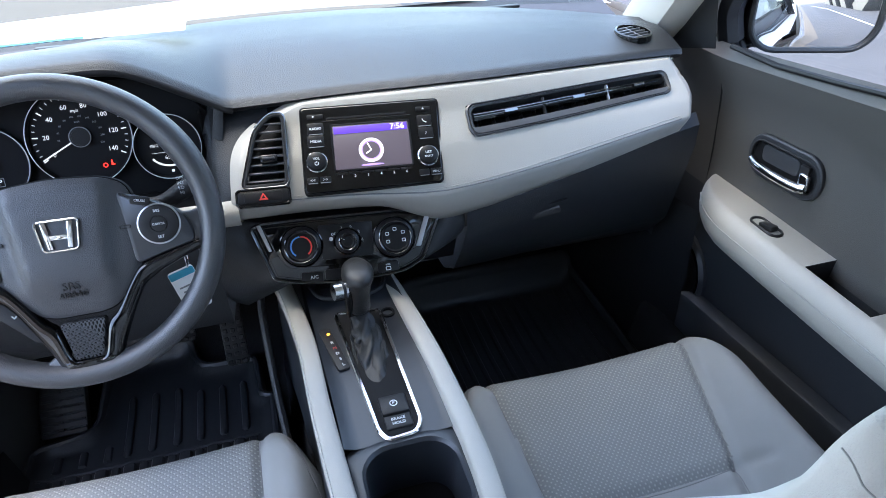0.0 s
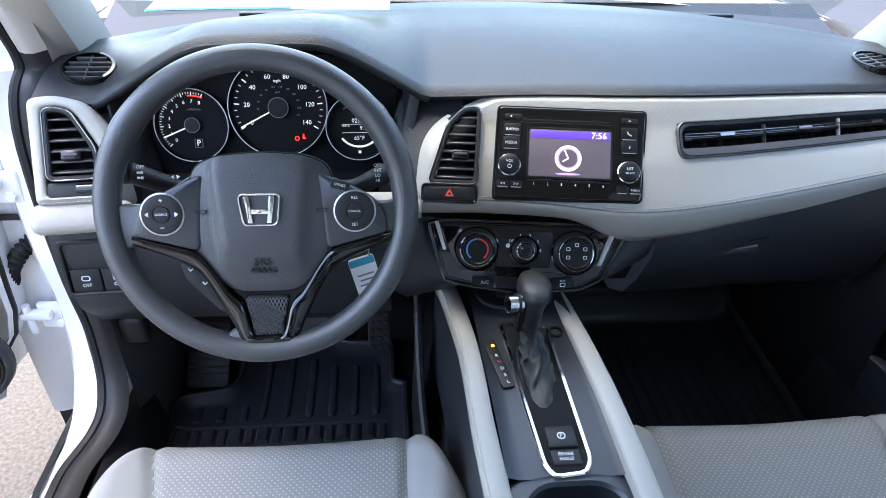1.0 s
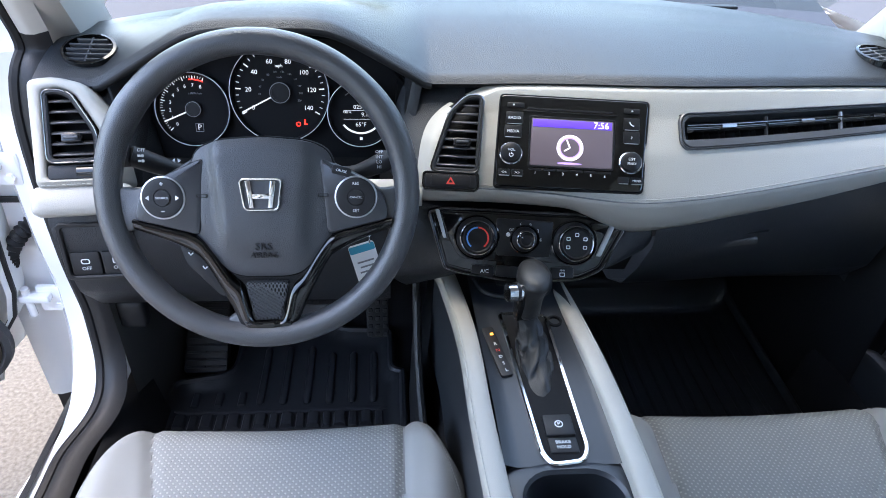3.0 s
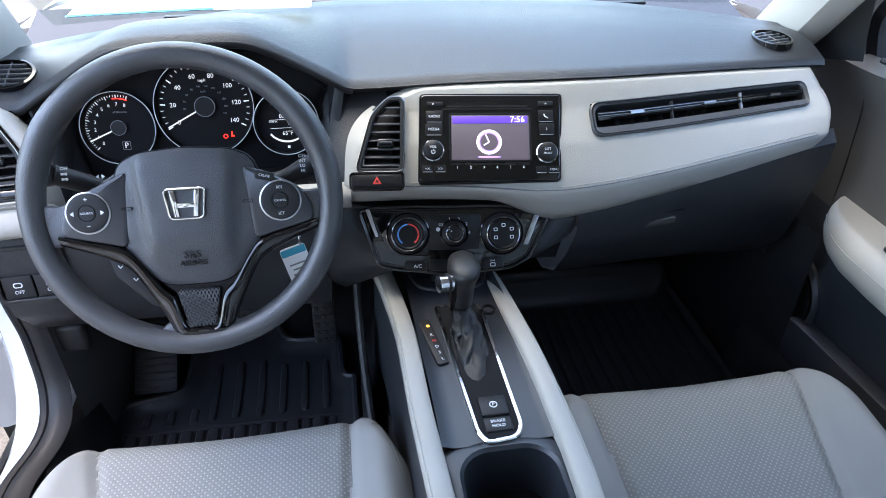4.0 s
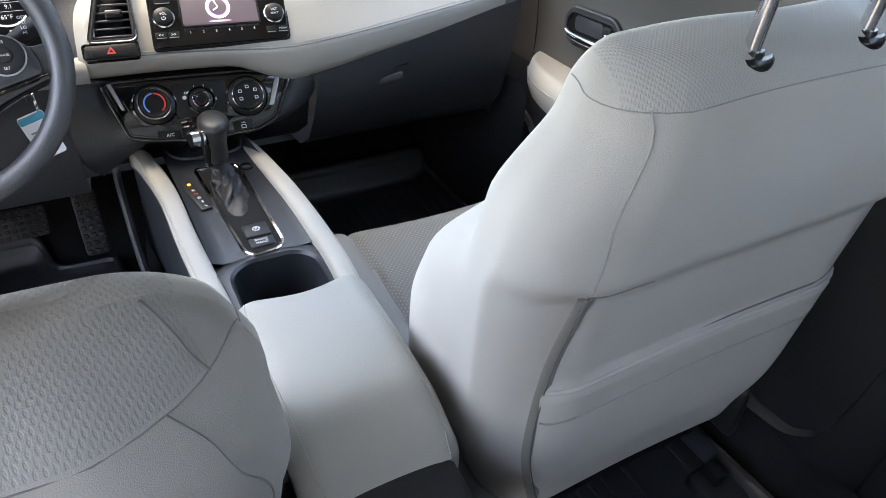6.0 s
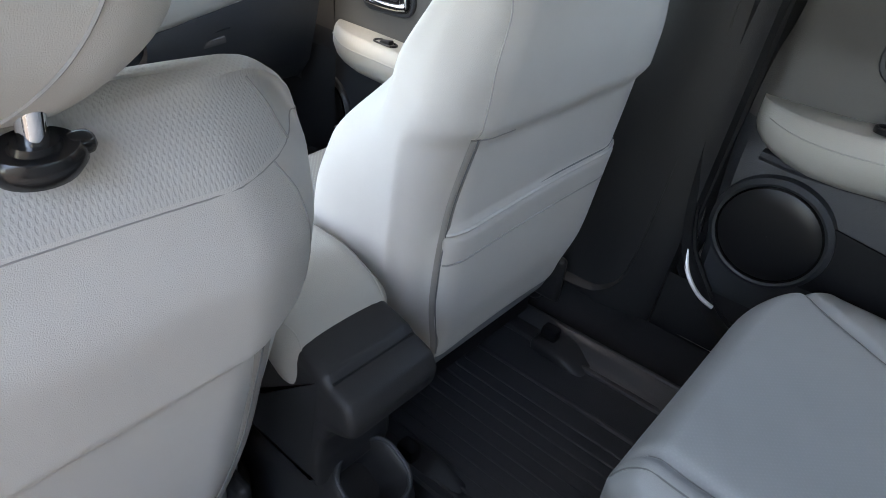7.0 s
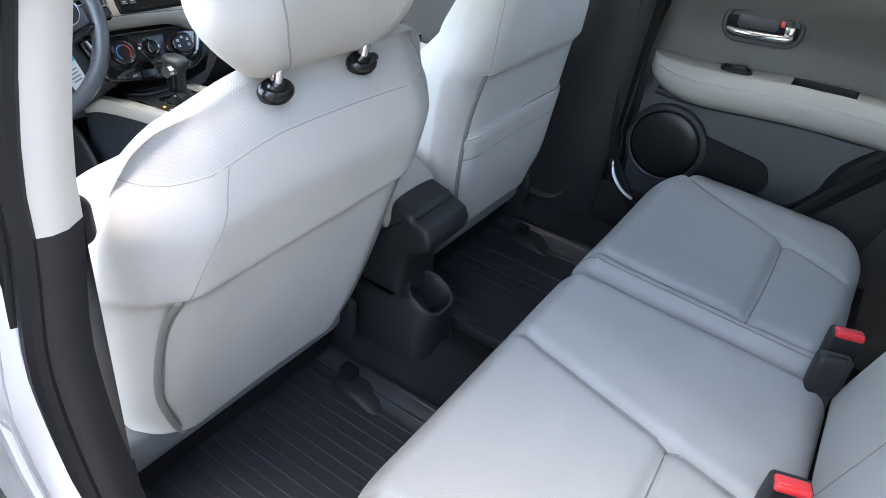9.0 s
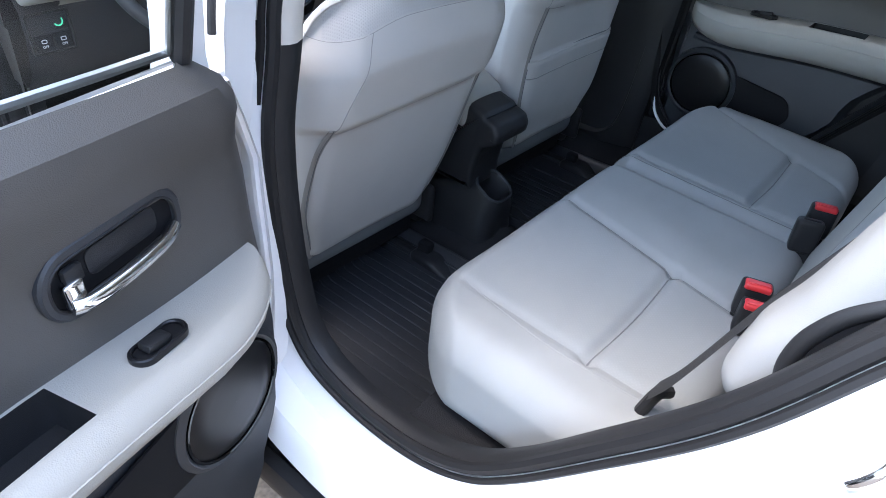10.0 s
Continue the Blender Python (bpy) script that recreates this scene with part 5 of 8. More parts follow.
def vent(name, label, m, corners, slats, knob=(0, 0), r=0.012):
    v = thing(name, label, "air vent", "dashboard vents")
    out = rpoly(corners, r, 5)
    lo, hi = min(p[1] for p in corners), max(p[1] for p in corners)
    part("vent_frame", bezel(out, shrink(out, 0.0065), -0.012, 0.0035, 0.002, zin=-0.02, m=m), BLACK, v)
    part("vent_well", plate(shrink(out, 0.004), -0.032, -0.028, m=m), MATTE, v)
    for k in range(slats):
        q = (k + 0.5) / slats
        y = lerp(lo + 0.007, hi - 0.007, q)
        cut = [lerp(a[0], b[0], (y - a[1]) / (b[1] - a[1])) for a, b in zip(out, out[1:] + out[:1]) if (a[1] - y) * (b[1] - y) < 0]
        xl, xr = min(cut) + 0.005, max(cut) - 0.005
        part("slat", rbox((xr - xl, 0.0030, 0.015), (0, 0, 0), 0.001, 1, m=m @ pose((xl + xr) / 2, y, -0.0075, 24, 0, 0)), SLAT, v)
    part("vent_rim", tube([m @ Vector((x, y, 0.0030)) for x, y in shrink(out, 0.0008)], 0.0011, 6, closed=True), DARK_CHROME, v)
    part("vent_knob", rbox((0.024, 0.012, 0.014), (knob[0], knob[1], 0.0015), 0.0025, m=m), GLOSSY_KNOB, v)
    part("knob_tab", rbox((0.018, 0.0035, 0.003), (knob[0], knob[1], 0.009), 0.001, 1, m=m), SLAT, v)
    return v


def band_frame(x, t, lift=0.0):
    c = on_band(x, t)
    up = (on_band(x, t - 0.1) - on_band(x, t + 0.1)).normalized()
    al = (on_band(x + 0.02, t) - on_band(x - 0.02, t)).normalized()
    m = frame_m(c, al, up)
    return m @ pose(0, 0, lift)


vent("air_vent", "black centre air vent with horizontal slats", frame_m((-0.0945, 0.166, 0.978), (1, -0.12, 0), (0.08, 0.66, 0.75)) @ pose(0, 0, 0.004), [(-0.043, -0.056), (0.027, -0.056), (0.029, 0.056), (0.004, 0.056), (-0.020, 0.030)], 8, knob=(0.001, -0.014))
vent("air_vent", "black side air vent with horizontal slats", MP @ pose(0, 0, 0.006), [(-0.025, 0.060), (-0.004, 0.062), (0.012, 0.054), (0.041, 0.004), (0.042, -0.036), (-0.022, -0.036)], 6, knob=(0.010, -0.004))
# hazard switch under the centre vent, in one black surround with it
hz = thing("hazard_switch", "black hazard switch with a red triangle", "switch")
mz = frame_m((-0.112, 0.119, 0.930), (1, -0.09, 0), (0.10, 0.64, 0.76))
part("switch_surround", bezel(rrect(0.078, 0.026, 0.006), rrect(0.0735, 0.0215, 0.005), -0.008, 0.0032, 0.0008, m=mz), GLOSS, hz)
part("switch_body", plate(rrect(0.072, 0.020, 0.005), -0.006, 0.0022, m=mz), KEY, hz)
part("switch_key", plate(rrect(0.054, 0.0155, 0.003), 0.001, 0.0029, 0.0006, m=mz), KEY, hz)
tri = [(-0.0065, -0.005), (0.0065, -0.005), (0.0, 0.006)]
part("triangle", bezel(tri, [(x * 0.45, y * 0.45 - 0.0004) for x, y in tri], 0.003, 0.0034, 0.0001, m=mz), REDMARK, hz)
# dimmer wheel under the side vent
dm = thing("dimmer_control", "black dimmer wheel in a slim panel", "switch")
md = MP @ pose(0.011, -0.0465, 0.003)
part("panel", plate(rrect(0.068, 0.019, 0.004), -0.006, 0.002, m=md), BLACK, dm)
part("wheel", lathe([(0.0, -0.011), (0.009, -0.011), (0.009, 0.011), (0.0, 0.011)], 20, md @ pose(0.012, 0, -0.004, 0, 90, 0)), GLOSS, dm)


def long_vent():
    """The long passenger vent with three sets of vanes."""
    v = thing("air_vent", "long black passenger air vent with vanes and bright tabs", "air vent", "dashboard vents")

    def P(s, q, w=0.0):
        x = lerp(0.203, 0.588, s)
        top, bot = on_band(x, lerp(0.165, 0.115, s)), on_band(x, lerp(0.395, 0.33, s))
        p = top.lerp(bot, q)
        nrm = Vector((0, -0.74, 0.67))
        return p + nrm * w

    # outline with round corners, in shares of length and height
    loop = []
    for cs, cq, a0 in ((0.965, 0.30, -90), (0.965, 0.70, 0), (0.035, 0.70, 90), (0.035, 0.30, 180)):
        for k in range(7):
            a = radians(a0 + 15 * k)
            loop.append((cs + 0.035 * math.cos(a), cq + 0.30 * math.sin(a)))
        nxt = {-90: None, 0: (0.965, 1.0, 0.035, 1.0), 90: None, 180: (0.035, 0.0, 0.965, 0.0)}[a0]
        if nxt:
            loop += [(lerp(nxt[0], nxt[2], k / 24), nxt[1]) for k in range(1, 24)]

    def ins(s, q, d):
        return lerp(d * 0.16, 1 - d * 0.16, s), lerp(d, 1 - d, q)

    def low(s, q, d):
        s2, q2 = ins(s, q, d)
        return s2, min(q2, 1 - 2.1 * d)

    rings = [[P(s, q, -0.006) for s, q in loop], [P(s, q, 0.003) for s, q in loop], [P(*ins(s, q, 0.03), 0.0045) for s, q in loop], [P(*ins(s, q, 0.06), 0.002) for s, q in loop], [P(*ins(s, q, 0.08), 0.004) for s, q in loop], [P(*low(s, q, 0.13), 0.002) for s, q in loop], [P(*low(s, q, 0.14), -0.025) for s, q in loop]]
    part("vent_frame", from_grid(rings, closed_u=True), SLAT, v, "dark satin vent frame")
    part("vent_well", from_grid([[P(s, q, -0.024) for s in (0.02, 0.5, 0.98)] for q in (0.1, 0.9)]), MATTE, v)
    part("chrome_line", tube([P(0.03 + 0.94 * k / 20, 0.36, 0.0035) for k in range(21)], 0.0009, 6), DARK_CHROME, v)
    for i in range(3):
        a, b = 0.03 + 0.318 * i, 0.03 + 0.318 * (i + 1) - 0.012
        vane = part("vane", from_grid([[P(s, 0.40, 0.001), P(s, 0.47, 0.003), P(s, 0.53, 0.001), P(s, 0.50, -0.02)] for s in [lerp(a, b, k / 8) for k in range(9)]]), GLOSS, v)
        part("vane_tab", tube([P(lerp(a, b, 0.42), 0.42, 0.004), P(lerp(a, b, 0.60), 0.42, 0.004)], 0.0032, 8), DARK_CHROME, vane)
        part("vane", from_grid([[P(s, 0.72, -0.004), P(s, 0.76, -0.002), P(s, 0.78, -0.02)] for s in (a, (a + b) / 2, b)]), BLACK, v)
        for k in range(5):
            s = lerp(a, b, (k + 0.5) / 5)
            part("fin", from_grid([[P(s, 0.3, -0.008), P(s + 0.004, 0.9, -0.008)], [P(s, 0.3, -0.023), P(s + 0.004, 0.9, -0.023)]]), BLACK, v)
        part("vane_post", tube([P(b + 0.006, 0.2, 0), P(b + 0.006, 0.70, -0.004)], 0.0028, 8), SILVER if i == 1 else BLACK, v)
    return v


long_vent()


def round_vent(x, y, z, sx):
    v = thing("demister_vent", "round black demister vent on the dashboard end", "air vent", "demister vents")
    m = frame_m((x, y, z), (1, 0.25 if sx > 0 else -0.04, 0.0), (-0.25 if sx > 0 else 0.04, 0.93, 0.38 if sx < 0 else 0.10)) @ Matrix.Diagonal((0.80 if sx < 0 else 0.72, 0.66 if sx < 0 else 0.70, 1, 1))
    part("vent_ring", lathe([(0.048, -0.006), (0.046, 0.004), (0.041, 0.005), (0.039, -0.006)], 36, m), GLOSS, v)
    part("vent_well", lathe([(0.040, -0.010), (0.0, -0.010)], 32, m), MATTE, v)
    for k in range(5):
        yy = (k - 2) * 0.0145
        half = math.sqrt(max(0.0004, 0.039 ** 2 - yy ** 2))
        part("slat", rbox((2 * half, 0.0045, 0.009), (0, yy, -0.001), 0.001, 1, m=m), SLAT, v)
    part("vent_rib", rbox((0.0035, 0.074, 0.006), (0, 0, 0.000), 0.001, 1, m=m), SLAT, v)
    return v


round_vent(-0.605, 0.258, 1.058, -1)
round_vent(0.562, 0.287, 1.0555, 1)
lettering("SRS", 0.011, frame_m((0.530, 0.262, 1.0475), (1, 0, 0), (0, 1, 0.25)), DIM, dash)
lettering("AIRBAG", 0.008, frame_m((0.531, 0.251, 1.0450), (1, 0, 0), (0, 1, 0.25)), DIM, dash)

# ---- head unit ----
hu = thing("head_unit", "black touchscreen radio with a clock on its violet screen", "radio")
MH = frame_m((0.0545, 0.1385, 0.9765), (0.992, -0.124, 0), (0.085, 0.655, 0.751))
panel_o = rpoly([(-0.1025, -0.064), (0.0985, -0.0625), (0.104, 0.0645), (-0.0995, 0.0645)], 0.007, 5)
part("fascia", plate(panel_o, -0.012, 0.0035, 0.002, m=MH), GLOSS, hu, "piano black fascia")
part("fascia_edge", bezel([(x * 1.02, y * 1.03) for x, y in panel_o], panel_o, -0.008, 0.002, 0.0008, m=MH), MATTE, hu)
part("disc_slot", plate(rrect(0.118, 0.0028, 0.0012), 0.0030, 0.0038, 0.0002, m=MH @ pose(-0.004, 0.0465, 0)), MATTE, hu)
part("slot_line", plate(rrect(0.130, 0.0012, 0.0005), 0.0030, 0.0042, 0.0002, m=MH @ pose(-0.004, 0.0425, 0)), KEY, hu)
scr = part("screen", plate(rrect(0.112, 0.066, 0.002), 0.003, 0.0042, 0.0003, m=MH @ pose(0.0, 0.0005, 0)), SCREEN, hu, "lit grey screen")
part("screen_frame", bezel(rrect(0.118, 0.072, 0.003), rrect(0.1125, 0.0665, 0.002), 0.0030, 0.0046, 0.0005, m=MH @ pose(0, 0.0005, 0)), KEY, hu)
part("title_bar", plate(rrect(0.108, 0.0105, 0.0005), 0.0043, 0.0047, 0.0001, m=MH @ pose(0.0, 0.0265, 0)), SCREEN_BAR, scr)
lettering("7:56", 0.0125, MH @ pose(0.0395, 0.0265, 0.0050), SCREEN_WHITE, scr, "time")
part("clock_ring", lathe([(0.0182, 0), (0.0182, 0.0005), (0.0148, 0.0005), (0.0148, 0)], 40, MH @ pose(-0.002, -0.0065, 0.0044)), SCREEN_WHITE, scr)
part("clock_shade", lathe([(0.0147, 0), (0.0147, 0.0002), (0.0128, 0.0002), (0.0128, 0)], 40, MH @ pose(-0.002, -0.0065, 0.0044)), SCREEN_MID, scr)
for ang, ln in ((212, 0.009), (114, 0.012)):
    part("clock_hand", rbox((ln, 0.0018, 0.0004), (ln / 2, 0, 0), 0, m=MH @ pose(-0.002, -0.0065, 0.0050, 0, 0, ang)), SCREEN_WHITE, scr)
part("clock_reflection", plate(ellipse(0.017, 0.0016), 0.0043, 0.0046, 0.0001, m=MH @ pose(-0.002, -0.0285, 0)), SCREEN_MID, scr)
for k in range(6):
    x = -0.048 + 0.019 * k
    lettering(str(k + 1), 0.0055, MH @ pose(x, -0.0435, 0.0040), PRINT, hu, "preset_number")
    part("preset_key", rbox((0.017, 0.0028, 0.0012), (x, -0.0385, 0.0038), 0.0004, 1, m=MH), KEY, hu)


def key(x, y, w, h, s="", size=0.0062, material=None):
    k = part("key", plate(rrect(w, h, 0.0015), 0.0030, 0.0052, 0.0006, m=MH @ pose(x, y, 0)), KEY, hu)
    if h > 0.008:
        part("key_edge", rbox((w * 0.86, 0.0011, 0.0010), (x, y - h / 2 + 0.0004, 0.0050), 0.0003, 1, m=MH), SILVER, k)
    if s:
        lettering(s, size, MH @ pose(x, y, 0.0054), material or PRINT, k)
    return k


key(-0.079, 0.050, 0.024, 0.007)
part("day_mark", lathe([(0.0013, 0), (0.0013, 0.0003), (0, 0.0003)], 12, MH @ pose(-0.082, 0.050, 0.0053)), PRINT, hu)
key(-0.080, 0.0315, 0.024, 0.0175, "RADIO", 0.0056)
key(-0.081, 0.0125, 0.024, 0.0175, "MEDIA", 0.0056)
key(-0.0905, -0.0455, 0.016, 0.0095, "<<", 0.0065)
key(-0.0725, -0.0455, 0.016, 0.0095, ">>", 0.0065)
ej = key(0.081, 0.050, 0.022, 0.007)
part("eject_mark", plate([(-0.0022, -0.001), (0.0022, -0.001), (0, 0.0018)], 0.0052, 0.0055, 0.0001, m=MH @ pose(0.081, 0.050, 0)), PRINT, ej)
kp = key(0.081, 0.0315, 0.022, 0.0175)
part("phone_mark", tube([MH @ Vector((0.081 + a, 0.0315 + b, 0.0056)) for a, b in ((-0.003, 0.003), (-0.0015, -0.0005), (0.003, -0.003))], 0.0009, 6), PRINT, kp)
key(0.0815, 0.0125, 0.022, 0.0175, "♪", 0.007)
key(0.0725, -0.0475, 0.015, 0.010, "", 0.006)
key(0.0905, -0.0475, 0.017, 0.010, "MENU", 0.0042)
for x, y, s1, s2 in ((-0.0825, -0.0185, "VOL", ""), (0.081, -0.0225, "LIST", "SELECT")):
    mk = MH @ pose(x, y, 0.003)
    kn = part("knob", lathe([(0.0145, 0), (0.0145, 0.004), (0.0135, 0.009), (0.0125, 0.0098), (0.0, 0.0098)], 36, mk), KEY, hu, "round knob with a bright ring")
    part("knob_ring", lathe([(0.0158, 0), (0.0158, 0.003), (0.0143, 0.0045), (0.0143, 0)], 36, mk), CHROME, kn)
    lettering(s1, 0.0052, mk @ pose(0, 0.003, 0.0100), PRINT, kn)
    if not s2:
        # power sign under the word
        part("power_sign", tube([mk @ Vector((0.0026 * math.cos(a), -0.0040 + 0.0026 * math.sin(a), 0.0100)) for a in (radians(130 + 280 * q / 12) for q in range(13))], 0.0005, 5), PRINT, kn)
        part("power_sign", tube([mk @ Vector((0, -0.0030, 0.0100)), mk @ Vector((0, -0.0005, 0.0100))], 0.0005, 5), PRINT, kn)
    if s2:
        lettering(s2, 0.0038, mk @ pose(0, -0.003, 0.0100), PRINT, kn)

# ---- climate panel ----
cp = thing("climate_panel", "piano black climate panel with three round dials", "control panel")
MC = frame_m((0.003, 0.1205, 0.822), (1, -0.06, 0), (0.0, 0.50, 0.866)) @ pose(0, 0, 0.016)
out = rpoly([(-0.147, 0.047), (-0.136, 0.010), (-0.121, -0.038), (-0.090, -0.046), (-0.012, -0.058), (0.081, -0.051), (0.113, -0.036), (0.146, 0.027), (0.132, 0.039), (0.075, 0.049), (-0.124, 0.054)], 0.008, 5)
part("fascia", plate(out, -0.02, 0.003, 0.0025, m=MC), GLOSS, cp, "piano black fascia")
part("fascia_rim", tube([MC @ Vector((x, y, 0.0035)) for x, y in shrink(out, 0.003)], 0.0030, 10, closed=True), GLOSS, cp)
# dark chrome tubes draw the bright edge highlights of the piano black rim
part("rim_highlight", tube([MC @ Vector((x, y, 0.0062)) for x, y in shrink(out, 0.0022)], 0.0007, 6, closed=True), DARK_CHROME, cp)
part("rim_highlight", tube([MC @ Vector((x, y, 0.0038)) for x, y in shrink(out, 0.0085)], 0.0006, 6, closed=True), DARK_CHROME, cp)
part("dial_panel", plate(rpoly([(-0.128, 0.046), (-0.112, 0.004), (-0.097, -0.021), (-0.040, -0.025), (0.040, -0.025), (0.103, -0.017), (0.128, 0.034), (0.075, 0.042)], 0.008), 0.002, 0.006, 0.002, m=MC), GLOSS, cp)
part("control_plate", plate(rpoly([(-0.044, -0.0155), (0.034, -0.0175), (0.038, 0.035), (-0.045, 0.0385)], 0.004), 0.005, 0.0075, 0.001, m=MC), KEY, cp)
part("bright_blade", plate(rpoly([(0.1013, -0.0135), (0.1090, -0.0140), (0.1275, 0.0295), (0.1200, 0.0310)], 0.0015), 0.004, 0.0085, 0.0008, m=MC), SILVER, cp, "bright satin blade")
part("bright_blade", plate(rpoly([(-0.1345, 0.0490), (-0.1215, 0.0080), (-0.1165, 0.0080), (-0.1285, 0.0490)], 0.0015), 0.003, 0.0075, 0.0008, m=MC), SILVER, cp, "bright satin blade")


def dial(x, y, r, marks):
    m = MC @ pose(x, y, 0.0065)
    part("dial_surround", lathe([(r + 0.0085, -0.002), (r + 0.0085, 0.002), (r + 0.007, 0.003), (r + 0.0055, 0.0015), (r + 0.004, -0.002)], 40, m), GLOSS, cp)
    dl = part("dial", lathe([(r + 0.006, 0), (r + 0.005, 0.002), (r, 0.004), (r - 0.001, 0.017), (r - 0.004, 0.020), (r - 0.006, 0.018), (0, 0.018)], 40, m), KEY, cp, "round black dial")
    part("dial_ring", lathe([(r + 0.0008, 0.014), (r + 0.0008, 0.0182), (r - 0.0006, 0.0195), (r - 0.002, 0.0185), (r - 0.002, 0.014)], 40, m), DARK_CHROME, dl)
    marks(m, dl, r)
    return dl


def temp_marks(m, dl, r):
    for a0, a1, mt in ((100, 225, BLUEMARK), (-45, 80, REDMARK)):
        for k in range(9):
            a = radians(lerp(a0, a1, k / 8))
            part("temperature_mark", rbox((0.0022, 0.0042, 0.0004), (0, 0, 0), 0, m=m @ pose((r - 0.0095) * math.cos(a), (r - 0.0095) * math.sin(a), 0.0184, 0, 0, math.degrees(a))), mt, dl)


def mode_marks(m, dl, r):
    for k in range(5):
        a = radians(90 + 60 * (k - 2))
        mm = m @ pose(0.014 * math.cos(a), 0.012 * math.sin(a) + 0.001, 0.0183)
        part("mode_mark", bezel(rrect(0.0058, 0.0052, 0.001, 2), rrect(0.0038, 0.0032, 0.0006, 2), 0, 0.0004, 0.0001, m=mm), PRINT, dl)


def fan_marks(m, dl, r):
    part("pointer", rbox((0.0014, 0.006, 0.0006), (0, r - 0.004, 0.0185), 0, m=m @ pose(0, 0, 0, 0, 0, 55)), PRINT, dl)


dial(-0.0730, 0.0100, 0.0245, temp_marks)
dial(0.0690, 0.0050, 0.0250, mode_marks)
dial(-0.0035, 0.0085, 0.0130, fan_marks)
for k, s in enumerate(("OFF", "1", "2", "3", "4")):
    a = radians(142 - 36 * k)
    lettering(s, 0.0078 if k else 0.0056, MC @ pose(-0.0035 + 0.0230 * math.cos(a), 0.0085 + 0.0215 * math.sin(a), 0.0080), PRINT, cp)
part("fan_mark", plate(ellipse(0.0032, n=12), 0.0075, 0.0080, 0.0002, m=MC @ pose(-0.0275, 0.0150, 0)), PRINT, cp)
for x, s in ((-0.0630, "A/C"), (-0.0270, ""), (0.0120, ""), (0.0540, "")):
    k = part("button", plate(rrect(0.033, 0.0165, 0.003), 0.002, 0.0055, 0.001, m=MC @ pose(x, -0.0395, 0, 0, 0, -4 if x < 0 else 3)), KEY, cp)
    if s:
        lettering(s, 0.0075, MC @ pose(x + 0.003, -0.0395, 0.0058), PRINT, k)
part("demist_mark", bezel(rrect(0.008, 0.006, 0.001, 2), rrect(0.006, 0.004, 0.001, 2), 0.0058, 0.0062, 0.0001, m=MC @ pose(0.054, -0.0420, 0)), PRINT, cp)
lettering("REAR", 0.0032, MC @ pose(0.054, -0.0360, 0.0060), PRINT, cp)

# ---- instruments ----
def rpoly_plate(m):
    """A small seated figure sign, as plain bars."""
    bm = rbox((0.0022, 0.0040, 0.0005), (0.0335, -0.0425, 0.0005), 0.0002, 1, m=m)
    rbox((0.0050, 0.0016, 0.0005), (0.0345, -0.0450, 0.0005), 0.0002, 1, m=m, bm=bm)
    rbox((0.0018, 0.0018, 0.0005), (0.0335, -0.0392, 0.0005), 0.0002, 1, m=m, bm=bm)
    return bm


ic = thing("instrument_cluster", "lit instrument cluster with speedometer and rev counter", "instruments")
MI = frame_m((-0.358, 0.240, 0.994), (1, 0, 0), (0, 0.30, 0.954))


def arch(k, n, sc, y, dz=0.0):
    x = lerp(-0.214, 0.214, k / n)
    z = lip_z(x * 1.0 - 0.362) - 0.006
    return Vector((-0.360 + x * sc, y, 0.995 + (z - 0.995) * sc + dz))


rows = []
for sc, y in ((1.0, None), (0.985, None), (0.93, 0.235), (0.89, 0.262)):
    pts = []
    for k in range(41):
        p = arch(k, 40, sc, 0)
        p.y = (lip_y(p.x) + 0.006) if y is None else y + 0.10 * (p.z - 1.0)
        pts.append(p)
    lo_l, lo_r = pts[0].copy(), pts[-1].copy()
    lo_l.z, lo_r.z = 0.90, 0.90
    lo_l.y -= 0.05
    lo_r.y -= 0.05
    lo_l.x += 0.03
    lo_r.x -= 0.03
    rows.append([lo_l] + pts + [lo_r])
part("hood_lining", from_grid(rows), DASH, ic, "charcoal lining under the hood")
part("instrument_backing", plate(rpoly([(-0.20, -0.085), (0.20, -0.085), (0.195, 0.02), (0.12, 0.085), (-0.12, 0.085), (-0.195, 0.02)], 0.03), -0.02, -0.012, m=MI), MATTE, ic)


def gauge(x, z, r, label):
    m = MI @ pose(x + 0.358, z - 0.994, 0)
    ga = part("gauge", lathe([(r, -0.012), (r, -0.001), (r - 0.0012, 0.0), (r - 0.0026, -0.002), (r - 0.003, -0.0085), (0, -0.0085)], 56, m), MATTE, ic, label)
    part("gauge_ring", lathe([(r + 0.0003, -0.002), (r + 0.0003, 0.0006), (r - 0.0007, 0.0008), (r - 0.0012, -0.002)], 64, m), PRINT, ga, "bright thin ring")
    return m @ pose(0, 0, -0.008), ga


